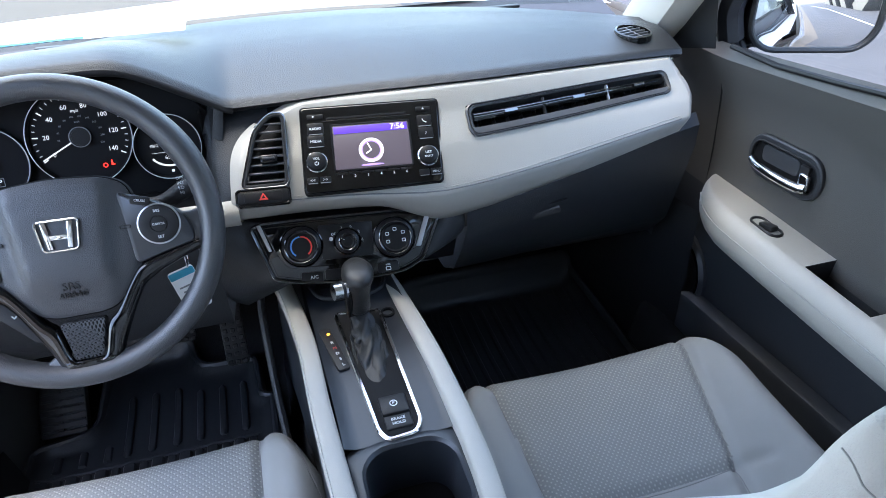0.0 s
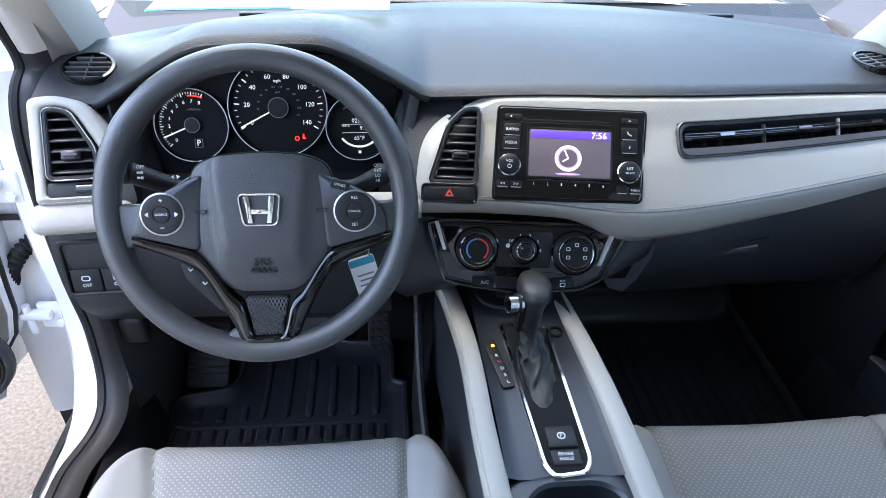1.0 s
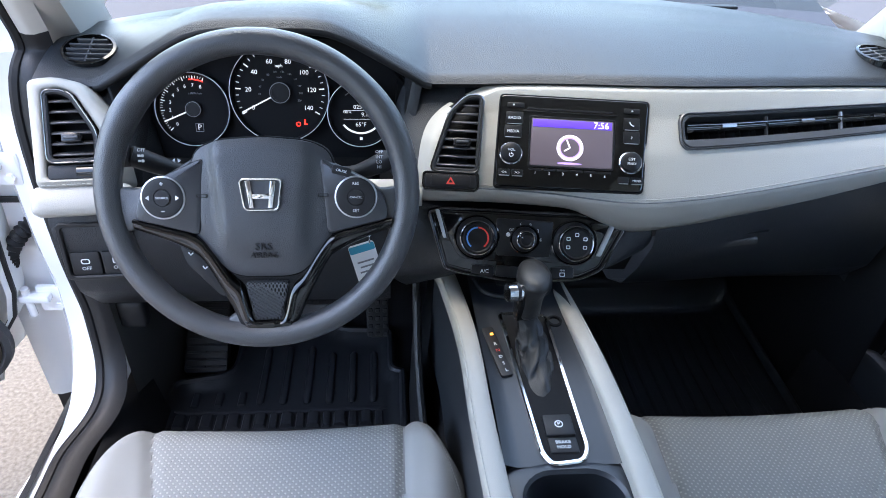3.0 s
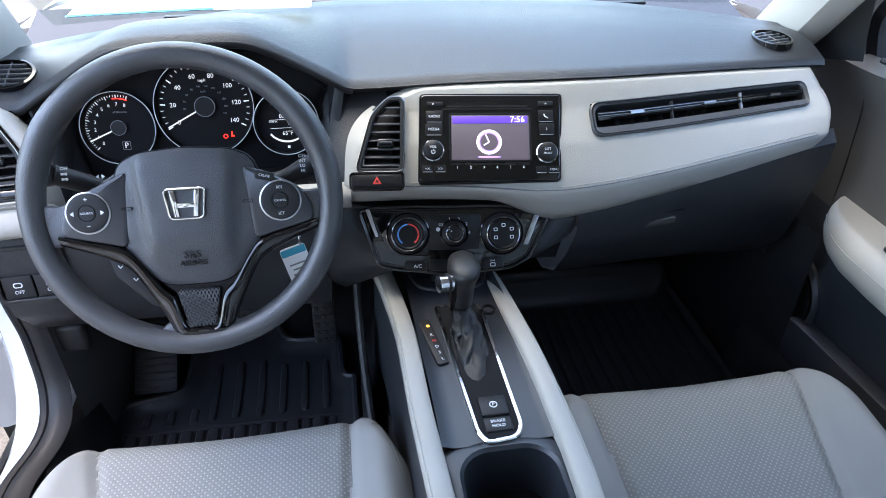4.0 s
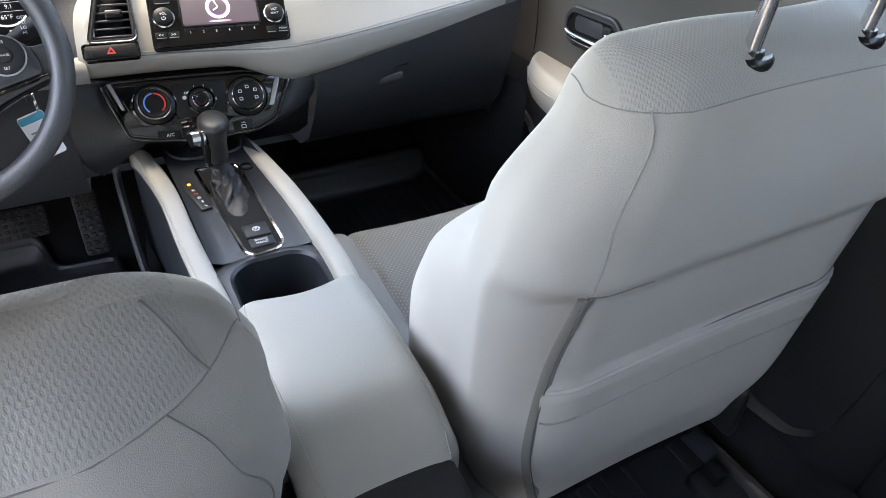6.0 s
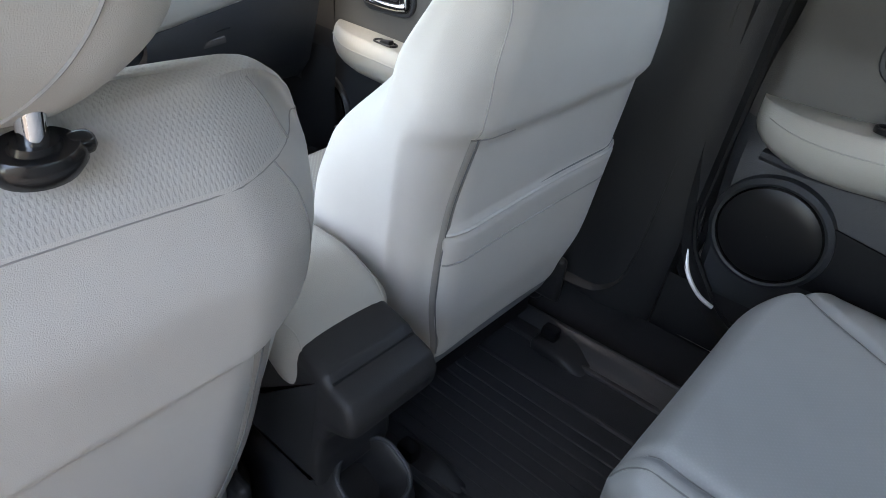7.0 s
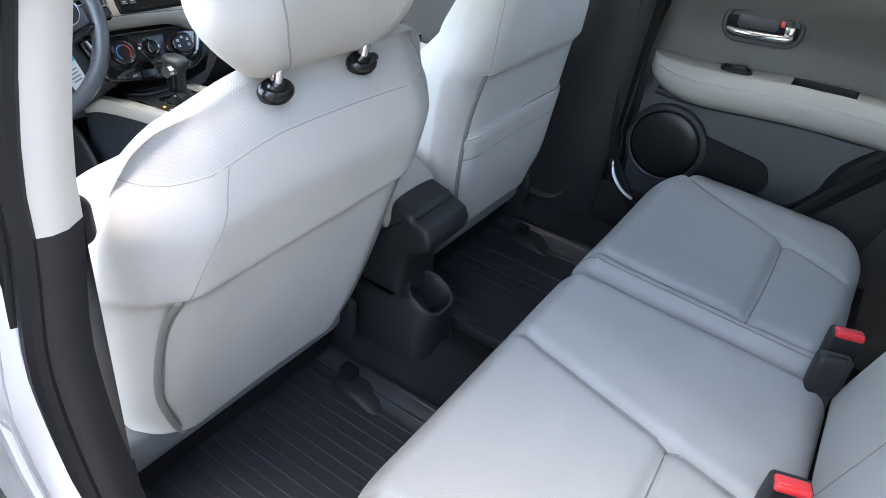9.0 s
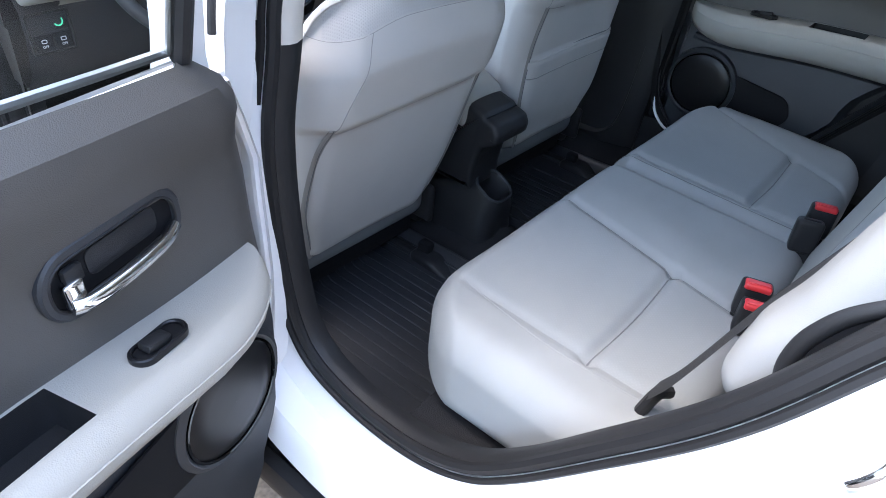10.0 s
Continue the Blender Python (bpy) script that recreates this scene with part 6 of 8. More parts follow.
def ticks(m, ga, r, a0, a1, n, major, lab, size, mt=PRINT_GLOW, red=None):
    bm, bm2 = bmesh.new(), bmesh.new()
    for k in range(n + 1):
        a = radians(lerp(a0, a1, k / n))
        ln = (0.0075 if k % major == 0 else 0.0042) * r / 0.0705
        wd = (0.0017 if k % major == 0 else 0.0009) * r / 0.0705
        rbox((ln, wd, 0.0004), (r * 0.90 - ln / 2, 0, 0), 0, m=m @ Matrix.Rotation(a, 4, "Z"), bm=bm)
    bm2.free()
    part("scale_marks", bm, mt, ga, smooth=0)
    if red:
        arc = [m @ Vector((r * 0.80 * math.cos(radians(q)), r * 0.80 * math.sin(radians(q)), 0.0006)) for q in range(int(a1) - 2, int(lerp(a0, a1, red / n)) + 1, 4)]
        part("red_zone", tube(arc, 0.0009, 6), REDLIT, ga)
    for k, s in enumerate(lab):
        a = radians(lerp(a0, a1, k / (len(lab) - 1)))
        rr = r * 0.64
        lettering(s, size, m @ pose(rr * math.cos(a), rr * math.sin(a), 0.0005), mt, ga, "numeral")


def needle(m, ga, a, r):
    part("needle", rbox((r * 0.72, 0.0020, 0.0012), (r * 0.52, 0, 0.003), 0.0004, 1, m=m @ Matrix.Rotation(radians(a), 4, "Z")), PRINT_GLOW, ga)
    part("hub_ring", lathe([(r * 0.205, 0), (r * 0.205, 0.005), (r * 0.165, 0.0052), (r * 0.165, 0.004), (0, 0.004)], 32, m), BLACK, ga)
    part("hub_line", lathe([(r * 0.21, 0.0045), (r * 0.21, 0.0054), (r * 0.195, 0.0054), (r * 0.195, 0.0045)], 32, m), DIM, ga)


m, ga = gauge(-0.352, 1.005, 0.0705, "large speedometer dial")
ticks(m, ga, 0.0705, 209, -29, 28, 4, ("0", "20", "40", "60", "80", "100", "120", "140"), 0.0092)
for k in range(12):
    a = radians(lerp(205, -22, k / 11))
    lettering(str(20 * k), 0.0038, m @ pose(0.0295 * math.cos(a), 0.0295 * math.sin(a), 0.0004), DIM, ga, "numeral")
lettering("mph", 0.0062, m @ pose(0, 0.0375, 0.0004), PRINT_GLOW, ga)
lettering("km/h", 0.0036, m @ pose(0, 0.0215, 0.0004), DIM, ga)
needle(m, ga, 207, 0.0705)
part("brake_telltale", lathe([(0.0034, 0), (0.0034, 0.0005), (0.0024, 0.0005), (0.0024, 0)], 20, m @ pose(0.024, -0.045, 0.0004)), REDLIT, ga)
part("belt_telltale", rpoly_plate(m), REDLIT, ga)
m, ga = gauge(-0.476, 0.981, 0.0520, "rev counter dial")
ticks(m, ga, 0.0520, 221, 69, 32, 4, ("0", "1", "2", "3", "4", "5", "6", "7", "8"), 0.0070, red=26)
lettering("x1000r/min", 0.0042, m @ pose(0.004, 0.022, 0.0004), DIM, ga)
needle(m, ga, 203, 0.052)
bz = part("gear_window", bezel(rrect(0.0115, 0.0125, 0.001), rrect(0.0100, 0.0110, 0.001), 0, 0.0006, 0.0001, m=m @ pose(0.006, -0.0265, 0)), DIM, ga)
lettering("P", 0.0115, m @ pose(0.006, -0.0265, 0.0005), PRINT_GLOW, bz)
m, ga = gauge(-0.237, 0.976, 0.0480, "round trip computer display")
lettering("02505", 0.0085, m @ pose(0.0, 0.009, 0.0005), PRINT_GLOW, ga)
lettering("TRIP A", 0.0042, m @ pose(-0.020, 0.0015, 0.0005), PRINT_GLOW, ga)
lettering("9.1", 0.0085, m @ pose(0.006, -0.002, 0.0005), PRINT_GLOW, ga)
lettering("65°F", 0.0085, m @ pose(0.0, -0.0165, 0.0005), PRINT_GLOW, ga)
for yy in (0.0040, -0.0085):
    part("display_line", rbox((0.05, 0.0005, 0.0004), (0, yy, 0.0005), 0, m=m), PRINT_GLOW, ga)
part("fuel_arc", tube([m @ Vector((0.031 * math.cos(radians(a)), 0.029 * math.sin(radians(a)), 0.0008)) for a in range(215, 326, 10)], 0.0016, 6), PRINT_GLOW, ga)
part("temp_arc", tube([m @ Vector((0.034 * math.cos(radians(a)), 0.034 * math.sin(radians(a)), 0.0008)) for a in range(50, 131, 10)], 0.0007, 6), DIM, ga)
part("fuel_mark", rbox((0.004, 0.004, 0.0005), (0, -0.037, 0.0005), 0.0002, 1, m=m), PRINT_GLOW, ga)

# switches left of the column
sw = thing("switch_panel", "black panel with stability and economy buttons", "switch")
mw = frame_m((-0.600, 0.106, 0.828), (1, 0.06, 0), (0, 0.16, 0.99))
part("panel", bezel(rrect(0.098, 0.088, 0.008), rrect(0.085, 0.075, 0.006), -0.006, 0.003, zin=-0.012, m=mw), BLACK, sw)
part("panel_back", plate(rrect(0.087, 0.077, 0.006), -0.014, -0.008, m=mw), MATTE, sw)
for x, y in ((-0.021, -0.02), (0.021, -0.02), (-0.021, 0.02), (0.021, 0.02)):
    b = part("button", plate(rrect(0.040, 0.036, 0.003), -0.01, 0.000 if y < 0 else -0.003, 0.002, m=mw @ pose(x, y, 0)), BLACK, sw)
    if y < 0 and x < 0:
        lettering("OFF", 0.0075, mw @ pose(x, y - 0.007, 0.0003), PRINT, b)
        part("stability_mark", bezel(rrect(0.012, 0.008, 0.003), rrect(0.009, 0.005, 0.002), 0, 0.0004, 0.0001, m=mw @ pose(x, y + 0.004, 0)), PRINT, b)
    if y < 0 and x > 0:
        lettering("OFF", 0.0075, mw @ pose(x, y - 0.007, 0.0003), PRINT, b)
        part("assist_mark", bezel(rrect(0.012, 0.008, 0.001), rrect(0.009, 0.005, 0.001), 0, 0.0004, 0.0001, m=mw @ pose(x, y + 0.004, 0)), PRINT, b)
    if y > 0 and x > 0:
        part("economy_mark", lathe([(0.011, 0), (0.011, 0.0006), (0.008, 0.0006), (0.008, 0)], 24, mw @ pose(x, y, -0.003)), GREENLIT, b)


# ---- steering wheel ----
MESHY = fabric("perforated_black", (0.085, 0.087, 0.092), pitch=0.0030, dot=0.36, dark=0.96, tint=(0.004, 0.004, 0.004))
POD = mat("smooth_charcoal", (0.031, 0.033, 0.037), 0.30, grain=0.15, scale=1200, vary=0.05)
sw_ = thing("steering_wheel", "three-spoke steering wheel in grained dark grey rubber", "steering wheel")
MW = pose(-0.345, 0.0, 0.983, 64.3, 0, 0)


def wheel_part(nm, bm, mt, parent=None, lab="", **k):
    return part(nm, bm, mt, parent or sw_, lab, m=MW, **k)


rows = []
for k in range(96):
    a = 2 * math.pi * k / 96
    grip = 1 + 0.10 * (bell(math.degrees(a) - 150, 14) + bell(math.degrees(a) - 30, 14))
    row = []
    for j in range(18):
        b = 2 * math.pi * j / 18
        rr = 0.1695 + 0.0150 * grip * math.cos(b)
        row.append((rr * math.cos(a), rr * math.sin(a), 0.0175 * grip * math.sin(b)))
    rows.append(row)
wheel_part("rim", from_grid(rows, closed_u=True, closed_v=True), RIM, lab="grained dark grey rim")

HX = 0.005
hub_o = rpoly([(-0.074, 0.050), (-0.050, 0.060), (0.0, 0.064), (0.050, 0.060), (0.074, 0.050), (0.082, 0.026), (0.083, -0.036), (0.064, -0.070), (0.040, -0.093), (0.024, -0.097), (-0.024, -0.097), (-0.040, -0.093), (-0.064, -0.070), (-0.083, -0.036), (-0.082, 0.026)], 0.012, 4)


def hub_z(x, y, f):
    """The cover bulges, with a raised middle field between two slanting creases."""
    dome = prof(((0.0, 0.0150), (0.5, 0.0140), (0.8, 0.0115), (0.94, 0.0085), (1.0, 0.0055)), f)
    wide = lerp(0.044, 0.052, ss(-0.04, 0.05, y))
    field = ss(wide + 0.010, wide - 0.003, abs(x)) * ss(-0.088, -0.036, y)
    return dome + 0.0085 * field


rings = [[(x, y, -0.02) for x, y in hub_o], [(x, y, 0.002) for x, y in hub_o]]
for f in (1.0, 0.985, 0.95, 0.90, 0.85, 0.80, 0.74, 0.68, 0.62, 0.55, 0.47, 0.38, 0.27, 0.15, 0.05):
    rings.append([(px * f, (py + 0.02) * f - 0.02, hub_z(px * f, (py + 0.02) * f - 0.02, f)) for px, py in hub_o])
wheel_part("cover_gap", plate(shrink(hub_o, -0.0018), -0.01, 0.0045, 0.001, m=pose(HX, 0, 0)), MATTE, lab="dark gap round the airbag cover")
hub = wheel_part("airbag_cover", from_grid([[(x + HX, y, z) for x, y, z in r] for r in rings], closed_u=True, caps=True), HUB, lab="grained airbag cover", smooth=50)
for s in (-1, 1):
    wheel_part("horn_mark", bezel(rrect(0.012, 0.004, 0.001, 2), rrect(0.010, 0.0026, 0.0006, 2), 0.0118, 0.0136, 0.0001, m=pose(s * 0.068 + HX, -0.002, 0)), BLACK, hub)
lettering("SRS", 0.0130, MW @ pose(HX, -0.060, 0.0194), BLACK, hub, "raised_lettering", 0.0012)
lettering("AIRBAG", 0.0092, MW @ pose(HX, -0.0705, 0.0166), BLACK, hub, "raised_lettering", 0.0012)
badge_o = rpoly([(-0.0195, -0.0185), (0.0195, -0.0185), (0.0245, 0.0185), (-0.0245, 0.0185)], 0.007, 5)
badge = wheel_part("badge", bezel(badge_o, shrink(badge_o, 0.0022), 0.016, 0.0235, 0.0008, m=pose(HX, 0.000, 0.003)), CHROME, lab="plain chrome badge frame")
wheel_part("badge_bar", plate(rpoly([(-0.0095, -0.0045), (0.0095, -0.0045), (0.0105, 0.0012), (-0.0105, 0.0012)], 0.001), 0.017, 0.0226, 0.0008, m=pose(HX, 0.000, 0.003)), CHROME, badge)
for s in (-1, 1):
    wheel_part("badge_bar", plate(rpoly([(0.0075, -0.015), (0.0130, -0.015), (0.0172, 0.0158), (0.0110, 0.0158)], 0.0012), 0.017, 0.0228, 0.0008, m=pose(HX, 0.000, 0.003) @ Matrix.Diagonal((s, 1, 1, 1))), CHROME, badge)
for s in (-1, 1):
    pod = wheel_part("spoke_pod", plate(rpoly([(0.064, 0.042), (0.105, 0.023), (0.125, 0.012), (0.137, -0.001), (0.1415, -0.015), (0.1425, -0.030), (0.110, -0.038), (0.072, -0.048)], 0.009, 5), -0.008, 0.012, 0.004, m=pose(HX, 0, 0) @ Matrix.Diagonal((s, 1, 1, 1))), POD, lab="smooth charcoal spoke with round control")
    mc = pose(s * 0.108 + HX * 0.5, -0.004, 0.0115)
    wheel_part("control_ring", lathe([(0.0245, 0), (0.0245, 0.0018), (0.0230, 0.0024), (0.0222, 0.0)], 40, mc), SILVER, pod)
    wheel_part("control_pad", lathe([(0.0225, 0), (0.0225, 0.003), (0.019, 0.0042), (0.010, 0.0036), (0.0095, 0.003), (0, 0.003)], 40, mc), BLACK, pod)
    wheel_part("control_centre", lathe([(0.0085, 0.002), (0.0085, 0.0048), (0.0, 0.0052)], 28, mc), BLACK, pod)
    for (x, y), txt in zip(((0, 0.0155), (0, -0.0155)), (("+", "−") if s < 0 else ("RES", "SET"))):
        lettering(txt, 0.0085 if s < 0 else 0.0048, MW @ mc @ pose(x, y, 0.0045), PRINT, pod)
    if s < 0:
        for q in (-1, 1):
            wheel_part("arrow", plate([(q * 0.0185, 0), (q * 0.0145, 0.0028 * -q), (q * 0.0145, 0.0028 * q)], 0.003, 0.0045, 0.0001, m=mc), PRINT, pod)
    lettering("SOURCE" if s < 0 else "CANCEL", 0.0037, MW @ mc @ pose(0, 0, 0.0054), PRINT, pod)
    # rubber web that carries the spoke into the rim
    wheel_part("spoke_web", plate(rpoly([(0.070, 0.042), (0.110, 0.017), (0.140, 0.004), (0.160, 0.008), (0.163, -0.048), (0.142, -0.042), (0.075, -0.02)], 0.008), -0.014, 0.005, 0.004, m=Matrix.Diagonal((s, 1, 1, 1))), RIM)
    # gloss black lower spoke
    inn = catmull([(0.1465, -0.029, 0), (0.11, -0.0385, 0), (0.077, -0.049, 0), (0.061, -0.067, 0), (0.042, -0.097, 0), (0.028, -0.112, 0), (0.0175, -0.148, 0), (0.006, -0.1515, 0)], 5)
    outw = catmull([(0.146, -0.041, 0), (0.112, -0.054, 0), (0.089, -0.065, 0), (0.073, -0.077, 0), (0.053, -0.112, 0), (0.041, -0.137, 0), (0.031, -0.158, 0), (0.008, -0.1635, 0)], 5)
    rows = []
    for a, b in zip(inn, outw):
        rows.append([(s * lerp(a.x, b.x, q) + HX, lerp(a.y, b.y, q), z) for q, z in ((0.0, -0.008), (0.0, 0.0095), (0.08, 0.0125), (0.22, 0.0135), (0.32, 0.0112), (0.6, 0.0105), (0.88, 0.0085), (1.0, 0.004), (1.0, -0.008))])
    wheel_part("lower_spoke", from_grid(rows), GLOSS, lab="piano black lower spoke", smooth=50)
kc = wheel_part("cruise_key", plate(rrect(0.022, 0.0105, 0.003), 0.010, 0.0145, 0.001, m=pose(0.0945, 0.026, 0, 0, 0, -14)), BLACK)
lettering("CRUISE", 0.0040, MW @ pose(0.0945, 0.026, 0.0148, 0, 0, -14), PRINT, kc)
wheel_part("lower_bridge", plate(rpoly([(-0.030, -0.150), (0.030, -0.150), (0.024, -0.164), (-0.024, -0.164)], 0.006), -0.004, 0.012, 0.003, m=pose(HX, 0, 0)), GLOSS)
insert = wheel_part("lower_insert", plate(rpoly([(-0.026, -0.104), (0.026, -0.104), (0.016, -0.150), (-0.016, -0.150)], 0.006), -0.006, 0.009, 0.003, m=pose(HX, 0, 0)), MESHY, lab="perforated black insert")
for k in range(14):
    # slanting ribs across the insert
    c = -0.058 + 0.0062 * k
    pts = []
    for q in range(41):
        y = lerp(-0.107, -0.147, q / 40)
        x = c - (y + 0.127) * 1.5
        if abs(x) < lerp(0.0235, 0.0150, q / 40):
            pts.append(Vector((x + HX, y, 0.0090)))
    if len(pts) > 3:
        wheel_part("insert_rib", tube([pts[0], pts[-1]], 0.0011, 6), HUB, insert)
wheel_part("rim_saddle", plate(rpoly([(-0.055, -0.158), (-0.032, -0.140), (0.032, -0.140), (0.055, -0.158), (0.03, -0.178), (-0.03, -0.178)], 0.014), -0.013, 0.006, 0.004), RIM)
ph = wheel_part("phone_keys", plate(rpoly([(-0.096, -0.060), (-0.082, -0.056), (-0.046, -0.098), (-0.037, -0.124), (-0.050, -0.124), (-0.090, -0.082)], 0.006), -0.012, -0.002, 0.003), BLACK, lab="three phone keys")
for k in range(3):
    wheel_part("key_mark", tube([Vector((x, y, -0.0015)) for x, y in ((-0.083 + 0.0155 * k - 0.0025, -0.071 - 0.0165 * k + 0.002), (-0.083 + 0.0155 * k, -0.071 - 0.0165 * k - 0.0015), (-0.083 + 0.0155 * k + 0.0025, -0.071 - 0.0165 * k + 0.001))], 0.0008, 5), PRINT, ph)
wheel_part("hub_back", lathe([(0.0, -0.05), (0.045, -0.05), (0.045, -0.012), (0.0, -0.012)], 32), BLACK)

# column, stalks, ignition and key
col = thing("steering_column", "black steering column cover with two stalks", "steering column")
part("column_cover", soft((0.120, 0.22, 0.085), 0.035, 20, lambda p: MW @ Vector((p.x, p.z - 0.034, p.y * 1.0 - 0.145))), BLACK, col, smooth=70)
for s, a, b in ((-1, (-0.405, 0.085, 0.966), (-0.505, 0.060, 1.000)), (1, (-0.285, 0.085, 0.964), (-0.190, 0.062, 0.997))):
    stalk = part("stalk", tube(catmull([a, ((a[0] + b[0]) / 2, a[1] - 0.008, a[2] + 0.004), b], 6), lambda t: 0.0085 + 0.004 * ss(0.4, 0.8, t), 12), BLACK, col, "black control stalk")
    mk = frame_m((b[0] - s * 0.018, b[1] - 0.011, b[2] + 0.004), (1, 0, 0), (0, 0.35, 0.93))
    part("stalk_collar", tube([Vector(b), Vector(b) + Vector((s * 0.014, -0.002, 0))], 0.0135, 14), BLACK, stalk)
    for k, txt in enumerate(("OFF",) if s < 0 else ("OFF", "INT", "LO", "HI")):
        lettering(txt, 0.0055, mk @ pose(0, 0.008 - 0.0062 * k, 0.001), PRINT, stalk)
    if s < 0:
        # lamp signs and a pair of turn arrows, as plain shapes
        for k in range(2):
            part("lamp_sign", lathe([(0.0018, 0), (0.0018, 0.0004), (0, 0.0004)], 14, mk @ pose(0.001, 0.0015 - 0.0062 * k, 0.001)), PRINT, stalk)
            part("lamp_rays", rbox((0.0035, 0.0026, 0.0004), (-0.0030, 0.0015 - 0.0062 * k, 0.001), 0, m=mk), PRINT, stalk)
        for q in (-1, 1):
            part("turn_arrow", plate([(0.040 + q * 0.0015, 0.0026), (0.040 + q * 0.0015, -0.0026), (0.040 + q * 0.0055, 0.0)], 0.0, 0.0004, 0.0001, m=mk @ pose(0, -0.004, 0.003)), PRINT, stalk)
part("ignition_lock", tube([(-0.265, 0.10, 0.925), (-0.238, 0.062, 0.925)], 0.017, 18), BLACK, col)
ky = thing("car_key", "car key with a white and blue paper tag", "key")
part("key_head", rbox((0.008, 0.030, 0.034), (-0.228, 0.045, 0.922), 0.004), BLACK, ky)
part("key_ring", tube([Vector((-0.222, 0.030 + 0.012 * math.cos(a), 0.905 + 0.014 * math.sin(a))) for a in (2 * math.pi * k / 20 for k in range(20))], 0.0011, 6, closed=True), CHROME, ky)
mt = frame_m((-0.226, 0.020, 0.862), (0.93, 0.16, 0.22), (0.26, 0.28, 0.92))
tag = part("tag", plate(rrect(0.034, 0.062, 0.004), -0.0005, 0.0005, 0.0001, m=mt), PAPER, ky, "white paper key tag")
part("tag_band", plate(rrect(0.033, 0.010, 0.002), 0.0005, 0.0008, 0.0001, m=mt @ pose(0, 0.024, 0)), BLUE, tag)
for k in range(4):
    part("tag_line", rbox((0.022 - 0.004 * (k % 2), 0.0022, 0.0004), (0, 0.006 - 0.007 * k, 0.0008), 0, m=mt), DIM, tag)


# ---- centre console ----
con = thing("center_console", "dark floating centre console with light grey padded rails", "console")
CZ = 0.748


def rail_path(s):
    if s < 0:
        pts = [(-0.110, 0.205, 0.722), (-0.103, 0.14, 0.742), (-0.089, 0.0, 0.756), (-0.086, -0.15, 0.762), (-0.079, -0.30, 0.765), (-0.072, -0.40, 0.762)]
    else:
        pts = [(0.052, 0.205, 0.722), (0.060, 0.13, 0.742), (0.070, 0.0, 0.756), (0.078, -0.12, 0.760), (0.079, -0.28, 0.765), (0.070, -0.40, 0.762)]
    return catmull(pts, 8)


for s in (-1, 1):
    P = rail_path(s)
    rows = []
    for p in P:
        w = 0.0125
        rows.append([p + Vector((s * dx * w, 0, dz)) for dx, dz in ((-1.0, -0.030), (-1.0, -0.004), (-0.92, 0.000), (-0.7, 0.0022), (0.0, 0.003), (0.7, 0.0026), (1.0, 0.0010), (1.14, -0.004), (1.20, -0.012), (1.18, -0.022), (1.10, -0.028), (1.0, -0.030))])
    rl = part("rail", from_grid(rows), TRIM, con, "light grey vinyl padded rail", smooth=60)
    part("stitching", tube([p + Vector((s * 0.0125, 0, 0.0012)) for p in P[2:-2]], 0.0006, 5), THREAD, rl)
    # dark flank under the rail, open towards the floor in front
    rows = [[p + Vector((s * 0.012, 0, -0.026)), p + Vector((s * 0.016, 0, -0.16 - 0.14 * ss(0.05, -0.2, p.y))), p + Vector((s * 0.020, 0, -0.20 - 0.2 * ss(0.1, -0.15, p.y)))] for p in P]
    part("flank", from_grid(rows), CONSOLE, con)
part("lower_tunnel", from_grid([[(x, y, z) for x, z in ((-0.14, 0.32), (-0.115, 0.50), (-0.075, 0.56), (0.075, 0.56), (0.115, 0.50), (0.14, 0.32))] for y in (0.45, 0.2, -0.2, -0.5)]), BLACK, con, "black tunnel under the console")
part("side_fin", tube(catmull([(-0.150, 0.26, 0.665), (-0.152, 0.20, 0.655), (-0.150, 0.12, 0.56), (-0.140, -0.02, 0.47), (-0.132, -0.25, 0.43)], 8), 0.007, 8), DASH, con)
part("side_fin_panel", from_grid([[p, Vector((-0.160, p.y + 0.02, 0.33))] for p in catmull([(-0.150, 0.26, 0.665), (-0.152, 0.20, 0.655), (-0.150, 0.12, 0.56), (-0.140, -0.02, 0.47), (-0.132, -0.25, 0.43)], 8)]), BLACK, con)
usb = part("socket_panel", rbox((0.004, 0.05, 0.05), (-0.113, 0.21, 0.585), 0.002), BLACK, con)
part("socket", rbox((0.002, 0.016, 0.008), (-0.116, 0.21, 0.59), 0.001), SILVER, usb)

# top panel with openings: tray, gate and cup holder
nx = 20
tp = []
for y in [0.22, 0.19, 0.16, 0.12, 0.06, 0.0, -0.06, -0.12, -0.18, -0.215]:
    wl = lerp(-0.078, -0.070, ss(0.2, -0.2, y))
    wr = lerp(0.062, 0.078, ss(0.2, -0.1, y))
    row = []
    for k in range(nx + 1):
        x = lerp(wl, wr, k / nx)
        e = min(k, nx - k) / nx
        row.append((x, y, CZ + 0.006 * ss(0.1, 0.0, e) - 0.018 * ss(0.1, 0.24, y)))
    tp.append(row)
top = part("top_panel", from_grid(tp), CONSOLE, con, "charcoal console top")
cup_o, cup_i = rrect(0.150, 0.160, 0.02, 6, 0.003, -0.290), rrect(0.112, 0.118, 0.036, 6, 0.004, -0.283)
rings = [[(x, y, CZ - 0.004) for x, y in cup_o], [(x, y, CZ + 0.001) for x, y in shrink(cup_i, -0.012)], [(x, y, CZ + 0.001) for x, y in shrink(cup_i, -0.004)], [(x, y, CZ - 0.003) for x, y in cup_i], [(x, y, CZ - 0.075) for x, y in shrink(cup_i, 0.006)]]
cupb = part("cup_holder", from_grid(rings, closed_u=True), CONSOLE, con, "deep black cup holder")
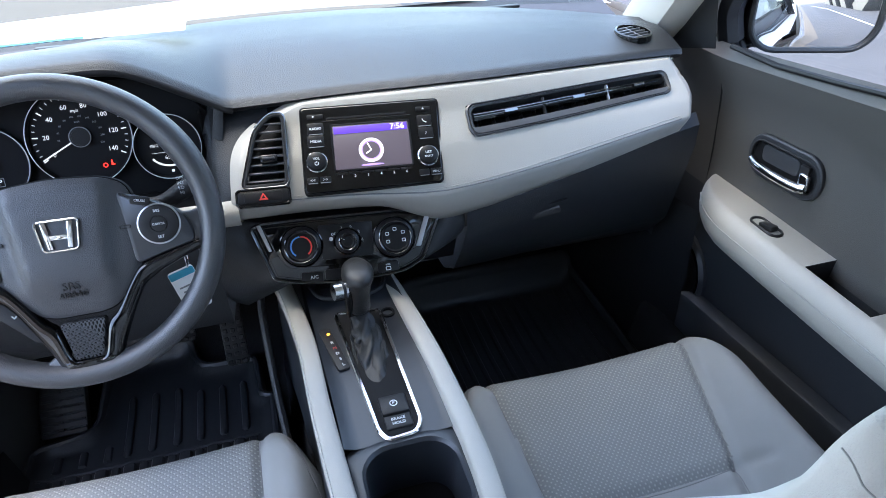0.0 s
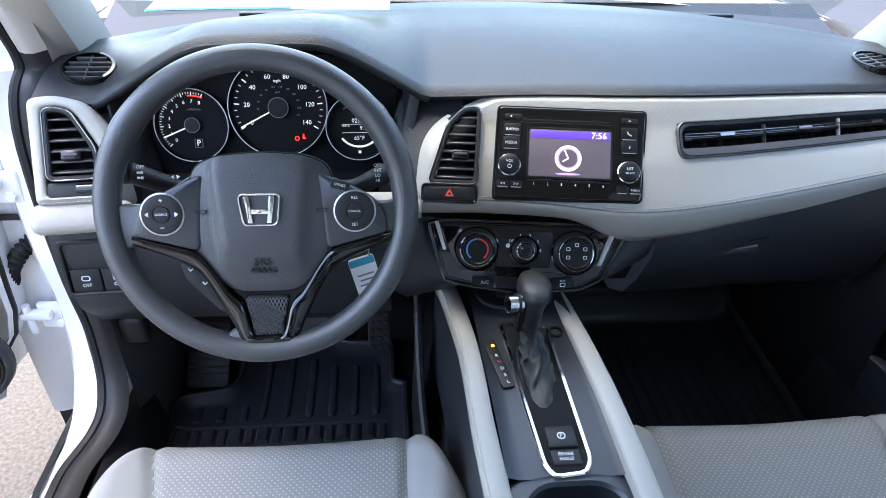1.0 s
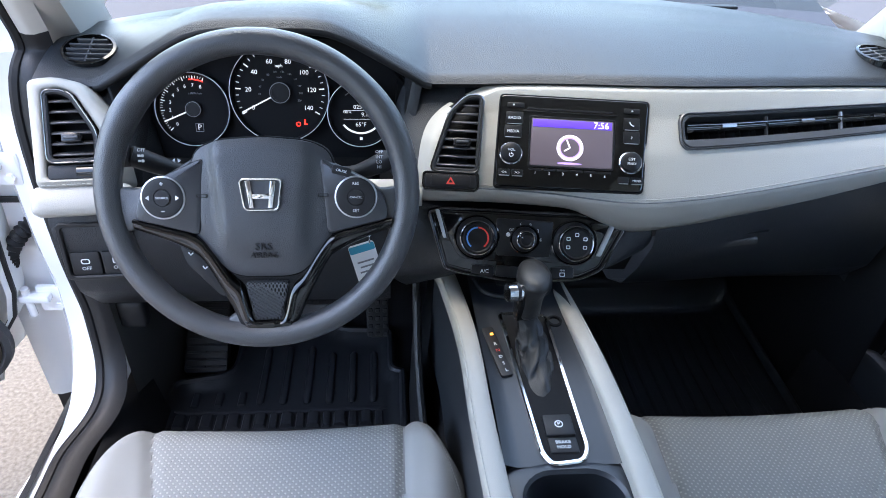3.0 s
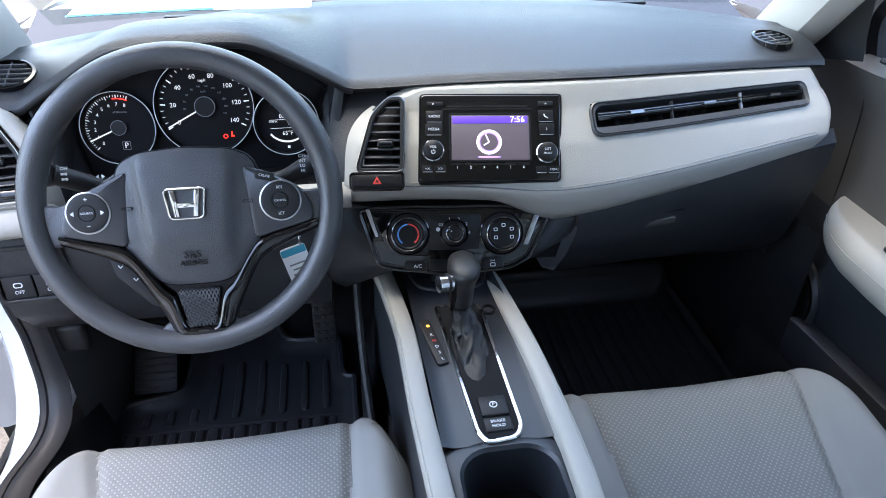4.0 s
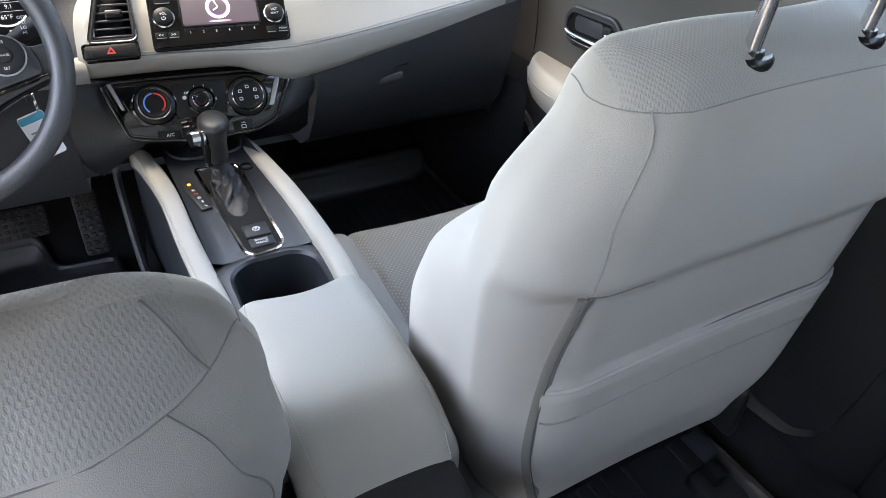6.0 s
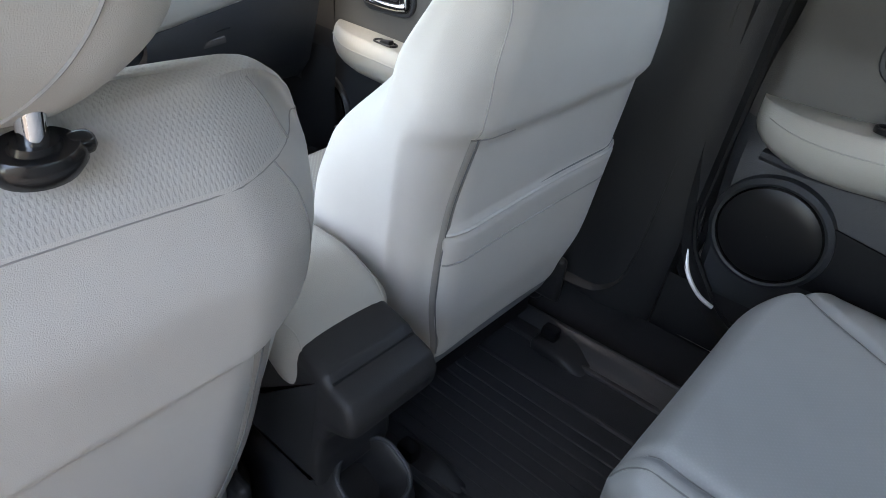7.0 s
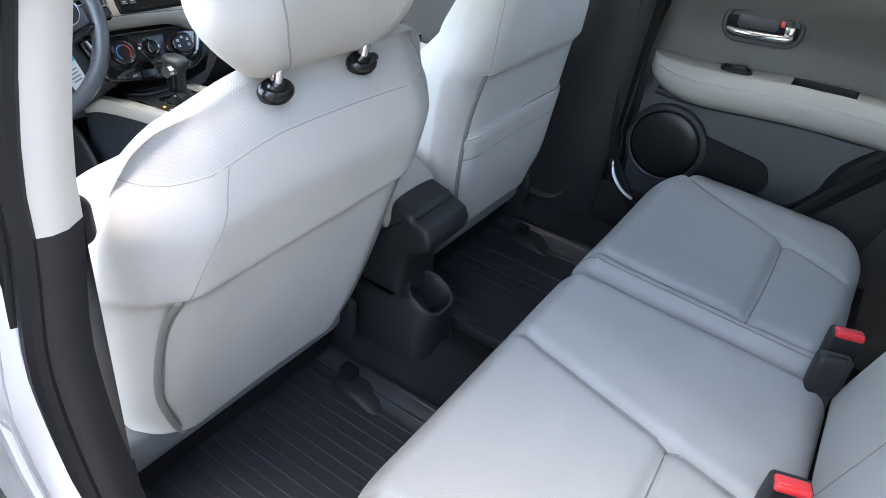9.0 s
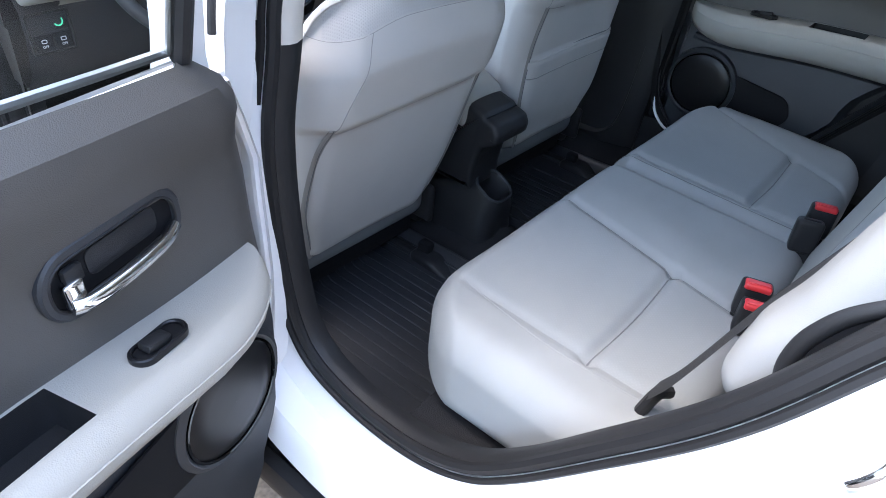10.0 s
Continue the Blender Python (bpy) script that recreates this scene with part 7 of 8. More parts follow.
part("cup_floor", plate(shrink(cup_i, 0.005), CZ - 0.080, CZ - 0.074), MATTE, cupb)
part("cup_rib", rbox((0.10, 0.006, 0.02), (0.004, -0.283, CZ - 0.065), 0.003), BLACK, cupb)
# tray ahead of the lever
part("tray", plate(rpoly([(-0.058, 0.095), (0.046, 0.095), (0.050, 0.125), (0.040, 0.150), (-0.052, 0.150), (-0.062, 0.125)], 0.012), CZ - 0.01, CZ - 0.0015, 0.002), BLACK, con, "shallow black tray")
part("tray_lid", plate(rrect(0.042, 0.022, 0.003, 5, -0.012, 0.125), CZ - 0.004, CZ + 0.001, 0.001), DASH, con)
part("tray_rim", tube(catmull([(-0.068, 0.135, CZ - 0.002), (-0.050, 0.092, CZ + 0.003), (0.0, 0.080, CZ + 0.004), (0.040, 0.092, CZ + 0.003), (0.056, 0.135, CZ - 0.002)], 6), 0.0035, 8), DASH, con)
part("shift_lock_hole", lathe([(0.011, 0.0), (0.011, 0.003), (0.008, 0.0035), (0.007, -0.003), (0.0, -0.003)], 24, pose(0.039, 0.029, CZ)), MATTE, con)

# gear gate with its bright frame
gate_o = rpoly([(-0.042, 0.050), (0.030, 0.042), (0.0345, -0.195), (0.024, -0.214), (-0.016, -0.218), (-0.026, -0.200)], 0.012, 5)
gate = thing("gear_selector", "automatic gear lever in a chrome-edged gate", "gear lever")
inner = shrink(gate_o, 0.0065)
bm = from_grid([[(x, y, CZ - 0.004) for x, y in gate_o], [(x, y, CZ + 0.0035) for x, y in gate_o], [(x, y, CZ + 0.005) for x, y in shrink(gate_o, 0.0015)], [(x, y, CZ + 0.0045) for x, y in shrink(gate_o, 0.005)], [(x, y, CZ + 0.001) for x, y in inner], [(x, y, CZ - 0.01) for x, y in inner]], closed_u=True)
part("gate_frame", bm, CHROME, gate, "chrome gate frame")
part("gate_well", plate(shrink(gate_o, 0.005), CZ - 0.012, CZ + 0.0015, 0.001), MATTE, gate)
pk = part("parking_brake_key", rbox((0.036, 0.032, 0.008), (0.004, -0.160, CZ + 0.002), 0.003, 2, m=None), BLACK, gate, "parking brake switch")
part("key_front", from_grid([[(x, y, z) for x in (-0.014, 0.022)] for y, z in ((-0.120, CZ - 0.001), (-0.142, CZ - 0.006))]), GLOSS, gate)
part("brake_mark", lathe([(0.0052, 0), (0.0052, 0.0004), (0.0040, 0.0004), (0.0040, 0)], 20, pose(0.004, -0.160, CZ + 0.0062)), PRINT, pk)
lettering("P", 0.0075, pose(0.004, -0.160, CZ + 0.0064), PRINT, pk)
hk = part("brake_hold_key", rbox((0.035, 0.022, 0.007), (0.004, -0.189, CZ + 0.001), 0.0025), BLACK, gate)
lettering("BRAKE", 0.0062, pose(0.004, -0.1855, CZ + 0.0048), PRINT, hk)
lettering("HOLD", 0.0062, pose(0.004, -0.1925, CZ + 0.0048), PRINT, hk)
# position display beside the gate
pd = thing("gear_display", "black gear position strip with an amber light", "display")
mp = frame_m((-0.053, -0.030, CZ + 0.003), (0.985, 0.17, 0), (-0.17, 0.985, 0))
part("strip", plate(rrect(0.017, 0.094, 0.004), -0.004, 0.001, 0.001, m=mp), BLACK, pd)
for k, txt in enumerate("RNDSL"):
    lettering(txt, 0.0075, mp @ pose(0.0015, 0.012 - 0.0125 * k, 0.0013), REDMARK if txt == "N" else PRINT, pd, "gear_letter")
part("park_lamp", rbox((0.004, 0.004, 0.0006), (0.0025, 0.032, 0.0012), 0, m=mp), AMBERLIT, pd)
# boot: a folded leather sleeve with sharp hanging pleats
bp_, sh0 = Vector((-0.004, -0.058, CZ)), Vector((-0.006, 0.018, 0.776))
rows = []
for k in range(31):
    t = k / 30
    c = bp_.lerp(sh0, t)
    rx, ry = lerp(0.0250, 0.0135, t ** 0.7), lerp(0.062, 0.0150, t ** 0.55)
    mid = math.sin(math.pi * min(1, t * 1.05)) ** 0.6 if t < 0.95 else 0.0
    row = []
    for j in range(64):
        a = 2 * math.pi * j / 64
        u = a + 0.5 * math.sin(5 * t + 1)
        pleat = abs(math.sin(2.5 * u)) ** 0.7 - 0.62 + 0.5 * (abs(math.sin(4 * u + 2.2 * math.sin(6 * t))) - 0.6)
        sag = abs(math.sin(9.5 * t + 1.2 * math.sin(2 * a) + 0.6)) - 0.6
        f = 1 + (0.34 * pleat + 0.16 * sag) * mid
        row.append((c.x + rx * f * math.cos(a), c.y + ry * f * math.sin(a), c.z + (0.0045 * sag + 0.003 * math.sin(3 * a)) * mid))
    rows.append(row)
LEATHER = mat("black_leather", (0.020, 0.020, 0.020), 0.38, grain=0.3, scale=700, kind="leather", vary=0.15, spec=0.34)
part("boot", from_grid(rows, closed_u=True), LEATHER, gate, "folded black leather boot", smooth=60)
# lever
tip = Vector((-0.004, 0.026, 0.849))
rows = []
for t, rx, ry in ((0, 0.0150, 0.016), (0.06, 0.0180, 0.020), (0.35, 0.0185, 0.0225), (0.6, 0.0205, 0.028), (0.78, 0.0228, 0.034), (0.88, 0.0228, 0.036), (0.95, 0.0190, 0.030), (0.985, 0.0130, 0.020), (1.0, 0.005, 0.008)):
    c = sh0.lerp(tip, t) + Vector((0.003 * ss(0.4, 1, t), -0.004 * ss(0.5, 1.0, t), 0))
    rows.append([(c.x + rx * math.cos(a), c.y + ry * math.sin(a), c.z) for a in (2 * math.pi * j / 28 for j in range(28))])
part("knob", from_grid(rows, closed_u=True, caps=True), LEATHER, gate, "black leather lever knob", smooth=70)
part("lever_face", soft((0.014, 0.030, 0.066), 0.006, 12, lambda p: Vector((-0.0185 + p.x + 0.05 * (p.z + 0.03) * 0.05, 0.014 + p.y * (0.7 + 6 * (p.z + 0.03)), 0.804 + p.z))), GLOSS, gate, "piano black lever face", smooth=70)
part("release_button", tube([(-0.022, 0.006, 0.824), (-0.041, 0.002, 0.826)], 0.0122, 20), CHROME, gate, "chrome release button")
part("button_ring", tube([(-0.026, 0.006, 0.8245), (-0.030, 0.005, 0.825)], 0.0132, 20), BLACK, gate)

# arm rest lid and the box behind it


def lidf(p):
    x, y, z = p
    yy = y - 0.500 + 0.016 * (1 - (x / 0.078) ** 2) * ss(0.05, -0.14, y) * 0.4 - 0.02 * bell(x, 0.05) * ss(0.08, 0.135, y)
    top = ss(-0.02, 0.03, z)
    zz = z + 0.782 + 0.006 * bell(x, 0.06) * top - 0.022 * ss(-0.05, -0.135, y)
    return Vector((x * (1 + 0.05 * (1 - top)) * (1 - 0.05 * ss(-0.05, 0.13, -y)), yy, zz - (0.020 * ss(0.0, -0.03, z) * ss(-0.06, -0.135, y))))


lid = part("armrest_lid", soft((0.156, 0.275, 0.066), 0.028, 40, lidf), TRIM, con, "light grey vinyl armrest lid", smooth=70)
for s in (-1, 1):
    seat_piping(lidf, [(s * 0.066, 0.125, 0.033), (s * 0.070, 0.05, 0.033), (s * 0.070, -0.08, 0.033), (s * 0.066, -0.13, 0.03), (s * 0.060, -0.1375, -0.01)], (0.078, 0.1375, 0.033), 0.028, lid, rad=0.0009, material=THREAD)
# black rear end: a sloping top, a flared lip and a neck below it
end_sec = rpoly([(-0.45, 0.790), (-0.60, 0.787), (-0.672, 0.766), (-0.679, 0.757), (-0.686, 0.756), (-0.708, 0.748), (-0.719, 0.728), (-0.716, 0.706), (-0.700, 0.694), (-0.678, 0.684), (-0.664, 0.655), (-0.657, 0.610), (-0.657, 0.565), (-0.45, 0.565)], 0.006, 3)
rows = []
for x, d in ((-0.066, 0.016), (-0.0655, 0.009), (-0.063, 0.004), (-0.058, 0.001), (-0.045, 0.0), (-0.015, 0.0), (0.015, 0.0), (0.045, 0.0), (0.058, 0.001), (0.063, 0.004), (0.0655, 0.009), (0.066, 0.016)):
    rows.append([(x * lerp(0.90, 1.0, ss(0.66, 0.72, z) * ss(0.795, 0.745, z)), y, z) for y, z in shrink(end_sec, d)])
part("box_end", from_grid(rows, closed_u=True, caps=True), BLACK, con, "black console end with a flared lip", smooth=55)
part("lid_seam", tube([(x, -0.6795, 0.7570) for x in (-0.058, -0.03, 0.0, 0.03, 0.058)], 0.0016, 6), MATTE, con)
mcup = frame_m((0.0, -0.688, 0.566), (1, 0, 0), (0, 0.86, 0.50))
rim_o = rrect(0.096, 0.092, 0.036, 6)
rows = [[mcup @ Vector((x, y, w)) for x, y in shrink(rim_o, d)] for d, w in ((0.018, -0.060), (0.012, -0.010), (0.008, -0.001), (0.0055, 0.003), (0.003, 0.0035), (0.0, 0.001), (-0.002, -0.008))]
for z, hw, yr_ in ((0.512, 0.062, -0.728), (0.48, 0.063, -0.726), (0.43, 0.066, -0.730), (0.36, 0.072, -0.740)):
    rows.append([(x, yr_ + 0.13 + y, z) for x, y in rrect(2 * hw, 0.26, 0.040, 6)])
pocket = part("box_foot", from_grid(rows, closed_u=True, caps=True), BLACK, con, "black console foot with a deep cup pocket", smooth=50)
part("pocket_rim", tube([mcup @ Vector((x, y, 0.0025)) for x, y in shrink(rim_o, 0.0035)], 0.0035, 8, closed=True), DASH, pocket)
msoc = frame_m((-0.030, -0.6535, 0.600), (1, 0, 0), (0, 0.15, 1))
for k in range(2):
    part("socket", bezel(rrect(0.015, 0.007, 0.002, 3), rrect(0.013, 0.005, 0.001, 3), 0.0, 0.002, 0.0004, m=msoc @ pose(0, 0.013 * k, 0)), DARK_CHROME, pocket)


# ---- floor mats ----
def mat_sheet(name, label, outline, zf, ribs, wall=0.022, slope=0.045):
    """A moulded rubber mat: a dished sheet that climbs to a rolled lip, with separate ribs."""
    mt_ = thing(name, label, "floor mat", "rubber floor mats")
    o = rpoly(outline, 0.028, 5)
    top = wall + 0.010
    rings = [[(x, y, zf(y) + 0.002) for x, y in shrink(o, -0.004)], [(x, y, zf(y) + top - 0.002) for x, y in o], [(x, y, zf(y) + top + 0.002) for x, y in shrink(o, 0.004)], [(x, y, zf(y) + top + 0.002) for x, y in shrink(o, 0.010)], [(x, y, zf(y) + top - 0.003) for x, y in shrink(o, 0.014)], [(x, y, zf(y) + top - 0.009) for x, y in shrink(o, 0.017)]]
    part("lip", from_grid(rings, closed_u=True), MATR, mt_, smooth=40)
    inn = shrink(o, 0.008)
    xs, ys = [p[0] for p in inn], [p[1] for p in inn]

    def inside(x, y):
        c = False
        for i in range(len(inn)):
            (xa, ya), (xb, yb) = inn[i - 1], inn[i]
            if (ya > y) != (yb > y) and x < (xb - xa) * (y - ya) / (yb - ya) + xa:
                c = not c
        return c

    def edge(x, y):
        """How far a place lies from the outline."""
        best = 9.0
        for i in range(len(o)):
            (xa, ya), (xb, yb) = o[i - 1], o[i]
            dx, dy = xb - xa, yb - ya
            q = max(0.0, min(1.0, ((x - xa) * dx + (y - ya) * dy) / max(1e-9, dx * dx + dy * dy)))
            best = min(best, math.hypot(x - xa - q * dx, y - ya - q * dy))
        return best

    def lay(x, y):
        return zf(y) + 0.008 + wall * ss(slope, 0.012, edge(x, y))

    gx = [lerp(min(xs), max(xs), k / 44) for k in range(45)]
    gy = [lerp(min(ys), max(ys), k / 48) for k in range(49)]
    bm = from_grid([[(x, y, lay(x, y)) for x in gx] for y in gy])
    out = [f for f in bm.faces if not inside(*f.calc_center_median()[:2])]
    bmesh.ops.delete(bm, geom=out, context="FACES")
    part("sheet", bm, MATR, mt_, smooth=60)
    for (xa, ya), (xb, yb_), w in ribs:
        part("rib", tube([Vector((lerp(xa, xb, q), lerp(ya, yb_, q), lay(lerp(xa, xb, q), lerp(ya, yb_, q)) + 0.001)) for q in (0, 0.04, 0.12, 0.3, 0.5, 0.7, 0.88, 0.96, 1)], lambda t, w=w: w * (0.5 if t in (0, 1) else 1), 8, flat=0.8), MATR, mt_)
    return mt_


zfr = lambda y: prof(FLOOR_Z, y) + 0.012 + 0.0
# driver mat: short and long channels, and a heel pad of raised blocks behind a bar
ribs = [((x, 0.263), (x, 0.301), 0.008) for x in (-0.596, -0.549, -0.503)]
ribs += [((x, 0.266), (x, 0.428 - 0.018 * (k > 2)), 0.008) for k, x in enumerate((-0.466, -0.419, -0.371, -0.325, -0.279, -0.234))]
ribs += [((x, 0.205 - 0.004 * (k % 2)), (x, 0.240), 0.009 if k % 2 else 0.013) for k, x in enumerate([-0.615 + 0.0262 * j for j in range(16)])]
ribs += [((-0.630, 0.250), (-0.205, 0.250), 0.005)]
mat_sheet("floor_mat", "black rubber driver mat with raised channels", [(-0.660, -0.05), (-0.165, -0.05), (-0.165, 0.345), (-0.190, 0.352), (-0.193, 0.470), (-0.318, 0.474), (-0.340, 0.555), (-0.520, 0.555), (-0.534, 0.350), (-0.652, 0.328)], zfr, ribs, 0.016, 0.034)
ribs = [((0.205 + 0.030 * k, -0.02), (0.205 + 0.030 * k, 0.50), 0.006) for k in range(14)]
mat_sheet("floor_mat", "black rubber passenger mat with long ribs", [(0.165, -0.06), (0.635, -0.06), (0.635, 0.56), (0.165, 0.56)], zfr, ribs)
for s in (-1, 1):
    # fine ribs beside the tunnel that bend over the border, a plain heel area outside them
    ribs = [((s * (0.150 + 0.0255 * k), -0.475), (s * (0.150 + 0.0255 * k), -0.955), 0.0032) for k in range(15 if s < 0 else 11)]
    ribs += [((s * 0.45, -0.50), (s * 0.45, -0.93), 0.006), ((s * 0.54, -0.50), (s * 0.55, -0.93), 0.007)] if s > 0 else []
    edge_ = [(0.115, -0.44), (0.28, -0.44), (0.30, -0.475), (0.42, -0.475), (0.44, -0.44), (0.60, -0.44), (0.61, -0.98), (0.115, -0.98)]
    mat_sheet("floor_mat", "black rubber rear mat with fine ribs", [(s * x, y) for x, y in (edge_ if s > 0 else edge_[::-1])], zfr, ribs, 0.028, 0.055)

# ---- pedals ----
def pedal(name, label, m, w, h, rows, cols):
    p = thing(name, label, "pedal", "pedals")
    part("pad", plate(rrect(w, h, 0.008), -0.008, 0.004, 0.002, m=m), BLACK, p)
    for i in range(rows):
        for j in range(cols):
            part("tread", rbox((w / cols * 0.62, h / rows * 0.55, 0.004), ((j + 0.5) * w / cols - w / 2, (i + 0.5) * h / rows - h / 2, 0.005), 0.0012, 1, m=m), BLACK, p)
    part("arm", tube([m @ Vector((0, h * 0.3, -0.008)), m @ Vector((0, h * 0.8, -0.02)), m @ Vector((0, h * 0.8 + 0.16, 0.02))], 0.008, 8), MATTE, p)
    return p


pedal("brake_pedal", "black rubber brake pedal", frame_m((-0.345, 0.40, 0.515), (1, 0, 0), (0, 0.50, 0.86)), 0.095, 0.062, 5, 7)
pedal("accelerator_pedal", "narrow black accelerator pedal", frame_m((-0.222, 0.34, 0.520), (1, 0, 0), (0, 0.42, 0.90)), 0.044, 0.13, 8, 3)
fr = thing("footrest", "black ribbed driver footrest", "footrest")
mf = frame_m((-0.588, 0.425, 0.40), (1, 0, 0), (0, 0.72, 0.69))
part("footrest_pad", plate(rpoly([(-0.047, -0.10), (0.043, -0.10), (0.047, 0.17), (-0.040, 0.19)], 0.01), -0.02, 0.004, 0.003, m=mf), BLACK, fr)
for k in range(17):
    for q in (-1, 1):
        part("tread", rbox((0.040, 0.005, 0.004), (q * 0.021, -0.088 + 0.0155 * k, 0.005), 0.001, 1, m=mf @ pose(0, 0, 0, 0, 0, 0)), DASH, fr)
bonnet = thing("bonnet_release", "black bonnet release lever", "lever")
part("lever", rbox((0.05, 0.03, 0.06), (-0.635, 0.22, 0.62), 0.01, 3), BLACK, bonnet)
part("lever_housing", rbox((0.03, 0.05, 0.10), (-0.655, 0.235, 0.64), 0.01, 3), MATTE, bonnet)

# ---- seat belts ----
def buckle(at, lean, label, red=True):
    """An upright buckle; at is the middle of its top, lean its length axis."""
    b = thing("belt_buckle", label, "belt buckle", "rear belt buckles")
    m = frame_m(at, (0.30, -0.95, 0.0), lean)
    body = part("buckle_body", soft((0.047, 0.066, 0.026), 0.007, 14, lambda p: m @ Vector((p.x * (1 - 3.0 * max(0.0, -0.008 - p.y)), p.y - 0.033, p.z))), BLACK, b, smooth=60)
    # slot side and red press face at the top end
    if red:
        part("release_button", soft((0.040, 0.012, 0.020), 0.004, 12, lambda p: m @ Vector((p.x, p.y - 0.0035, p.z + 0.006))), RED, body, "red release button", smooth=60)
        part("button_ridge", rbox((0.034, 0.002, 0.003), (0, 0.0030, 0.010), 0.0008, 1, m=m), RED, body)
    else:
        part("tongue_slot", rbox((0.030, 0.003, 0.004), (0, 0.0, 0.004), 0.001, 1, m=m), MATTE, body)
    part("strap", rbox((0.040, 0.08, 0.003), (0, -0.098, 0), 0.001, 1, m=m), WEB, body)
    return b


buckle((-0.228, -1.330, 0.770), (-0.10, 0.25, 0.96), "black belt buckle with a red button")
buckle((-0.262, -1.345, 0.758), (-0.12, 0.28, 0.95), "black belt buckle with a red button in front of its pair")
buckle((0.108, -1.346, 0.778), (0.0, 0.25, 0.97), "black belt buckle with a red button by the bench split")
buckle((0.045, -1.340, 0.770), (0.0, 0.25, 0.97), "small plain black belt buckle by the bench split", red=False)

# belt and its guide on the near centre pillar
for sx in (-1,):
    bl = thing("seat_belt", "black front seat belt on the centre pillar", "seat belt", "front seat belts")
    part("webbing", from_grid([[(sx * 0.640, y - 0.024, z), (sx * 0.640, y + 0.024, z)] for y, z in ((-0.745, 1.40), (-0.715, 1.02), (-0.69, 0.60), (-0.68, 0.45))]), WEB, bl)
    part("belt_guide", soft((0.05, 0.045, 0.05), 0.014, 12, lambda p: Vector((sx * (0.638 + p.x), -0.694 + p.y, 1.024 + p.z))), BLACK, bl, smooth=60)
    part("guide_base", rbox((0.045, 0.045, 0.09), (sx * 0.664, -0.708, 1.030), 0.015, 3), BLACK, bl)
# outer belt of the near rear seat: anchor strap beside the cushion
ob_ = thing("seat_belt", "black rear belt strap beside the cushion", "seat belt")
part("webbing", from_grid([[p + Vector((-0.022, 0.004, 0.0)), p + Vector((0.0, 0.007, 0.0)), p + Vector((0.022, 0.005, 0.0))] for p in catmull([(-0.535, -1.305, 0.745), (-0.560, -1.326, 0.800), (-0.578, -1.346, 0.861), (-0.580, -1.375, 0.944), (-0.580, -1.397, 0.998), (-0.580, -1.440, 1.100)], 6)]), WEB, ob_)
part("anchor", tube(catmull([(-0.535, -1.295, 0.700), (-0.525, -1.305, 0.735), (-0.505, -1.315, 0.730)], 5), 0.009, 8), BLACK, ob_)
# far rear belt hanging by the trim
fb = thing("seat_belt", "black rear belt with a bright tongue by the trim", "seat belt")
part("webbing", from_grid([[(0.622, y - 0.022, z), (0.630, y + 0.022, z)] for y, z in ((-1.46, 1.3), (-1.43, 1.0), (-1.415, 0.80), (-1.40, 0.745), (-1.37, 0.60))]), WEB, fb)
mtg = frame_m((0.600, -1.398, 0.766), (-0.15, -0.8, 0.6), (0.1, 0.6, 0.8))
part("tongue", bezel(rrect(0.040, 0.050, 0.006), rrect(0.020, 0.014, 0.004), 0, 0.003, 0.0008, m=mtg), SILVER, fb, "bright steel belt tongue")

# side bolster of the near seat back with its black latch recess
sb = bench_wide
mb = frame_m((-0.60, 0, 0), (0, -1, 0), (0, 0, 1))
bol = rpoly([(1.366, 0.912), (1.378, 0.970), (1.400, 1.018), (1.430, 1.115), (1.500, 1.290), (1.570, 1.290), (1.620, 1.050), (1.600, 0.935), (1.430, 0.892), (1.382, 0.884)][::-1], 0.016, 5)
rec = rpoly([(1.418, 0.930), (1.408, 0.965), (1.412, 1.000), (1.432, 1.044), (1.475, 1.085), (1.540, 1.095), (1.572, 1.020), (1.540, 0.935), (1.470, 0.918)][::-1], 0.022, 5)
rings = [[(x, y, -0.008) for x, y in bol]]
for k in range(7):
    an = radians(15 * k)
    rings.append([(x, y, 0.026 + 0.034 * math.sin(an)) for x, y in shrink(bol, 0.030 * (1 - math.cos(an)))])
bm = from_grid(rings, closed_u=True, caps=True)
bmesh.ops.transform(bm, matrix=mb, verts=bm.verts)
part("bolster", bm, CLOTH_SHADED, sb, "light grey cloth side bolster", smooth=70)
lt = part("latch_recess", bezel(rec, shrink(rec, 0.016), 0.050, 0.0655, 0.005, zin=0.050, m=mb), BLACK, sb, "black latch recess", smooth=60)
part("recess_floor", plate(shrink(rec, 0.013), 0.056, 0.0605, m=mb), MATTE, lt)
part("latch_bar", tube([mb @ Vector((1.475, 0.975, 0.064)), mb @ Vector((1.490, 0.998, 0.064))], 0.003, 8), SILVER, lt)

# ---- papers on the dashboard ----
pp = thing("paper_sheet", "white paper sheet with a blue edge on the dashboard", "paper")
mpp = frame_m((-0.375, 0.455, 1.0995), (1, -0.06, 0.02), (0.06, 1, 0.10))
rows = [[mpp @ Vector((x, y, 0.012 * math.sin(7 * x + 1) * (0.4 + y * 3) + 0.003)) for x in [-0.19 + 0.038 * k for k in range(11)]] for y in (-0.05, -0.02, 0.02, 0.06)]
ps = part("sheet", from_grid(rows), PAPER, pp, smooth=60)
part("blue_edge", from_grid([[p + Vector((0, -0.0005, 0.001)) for p in r[0:7]] for r in ([mpp @ Vector((x, y, 0.012 * math.sin(7 * x + 1) * (0.4 + y * 3) + 0.0035)) for x in [-0.19 + 0.038 * k for k in range(11)]] for y in (-0.05, -0.042))]), BLUE, ps)

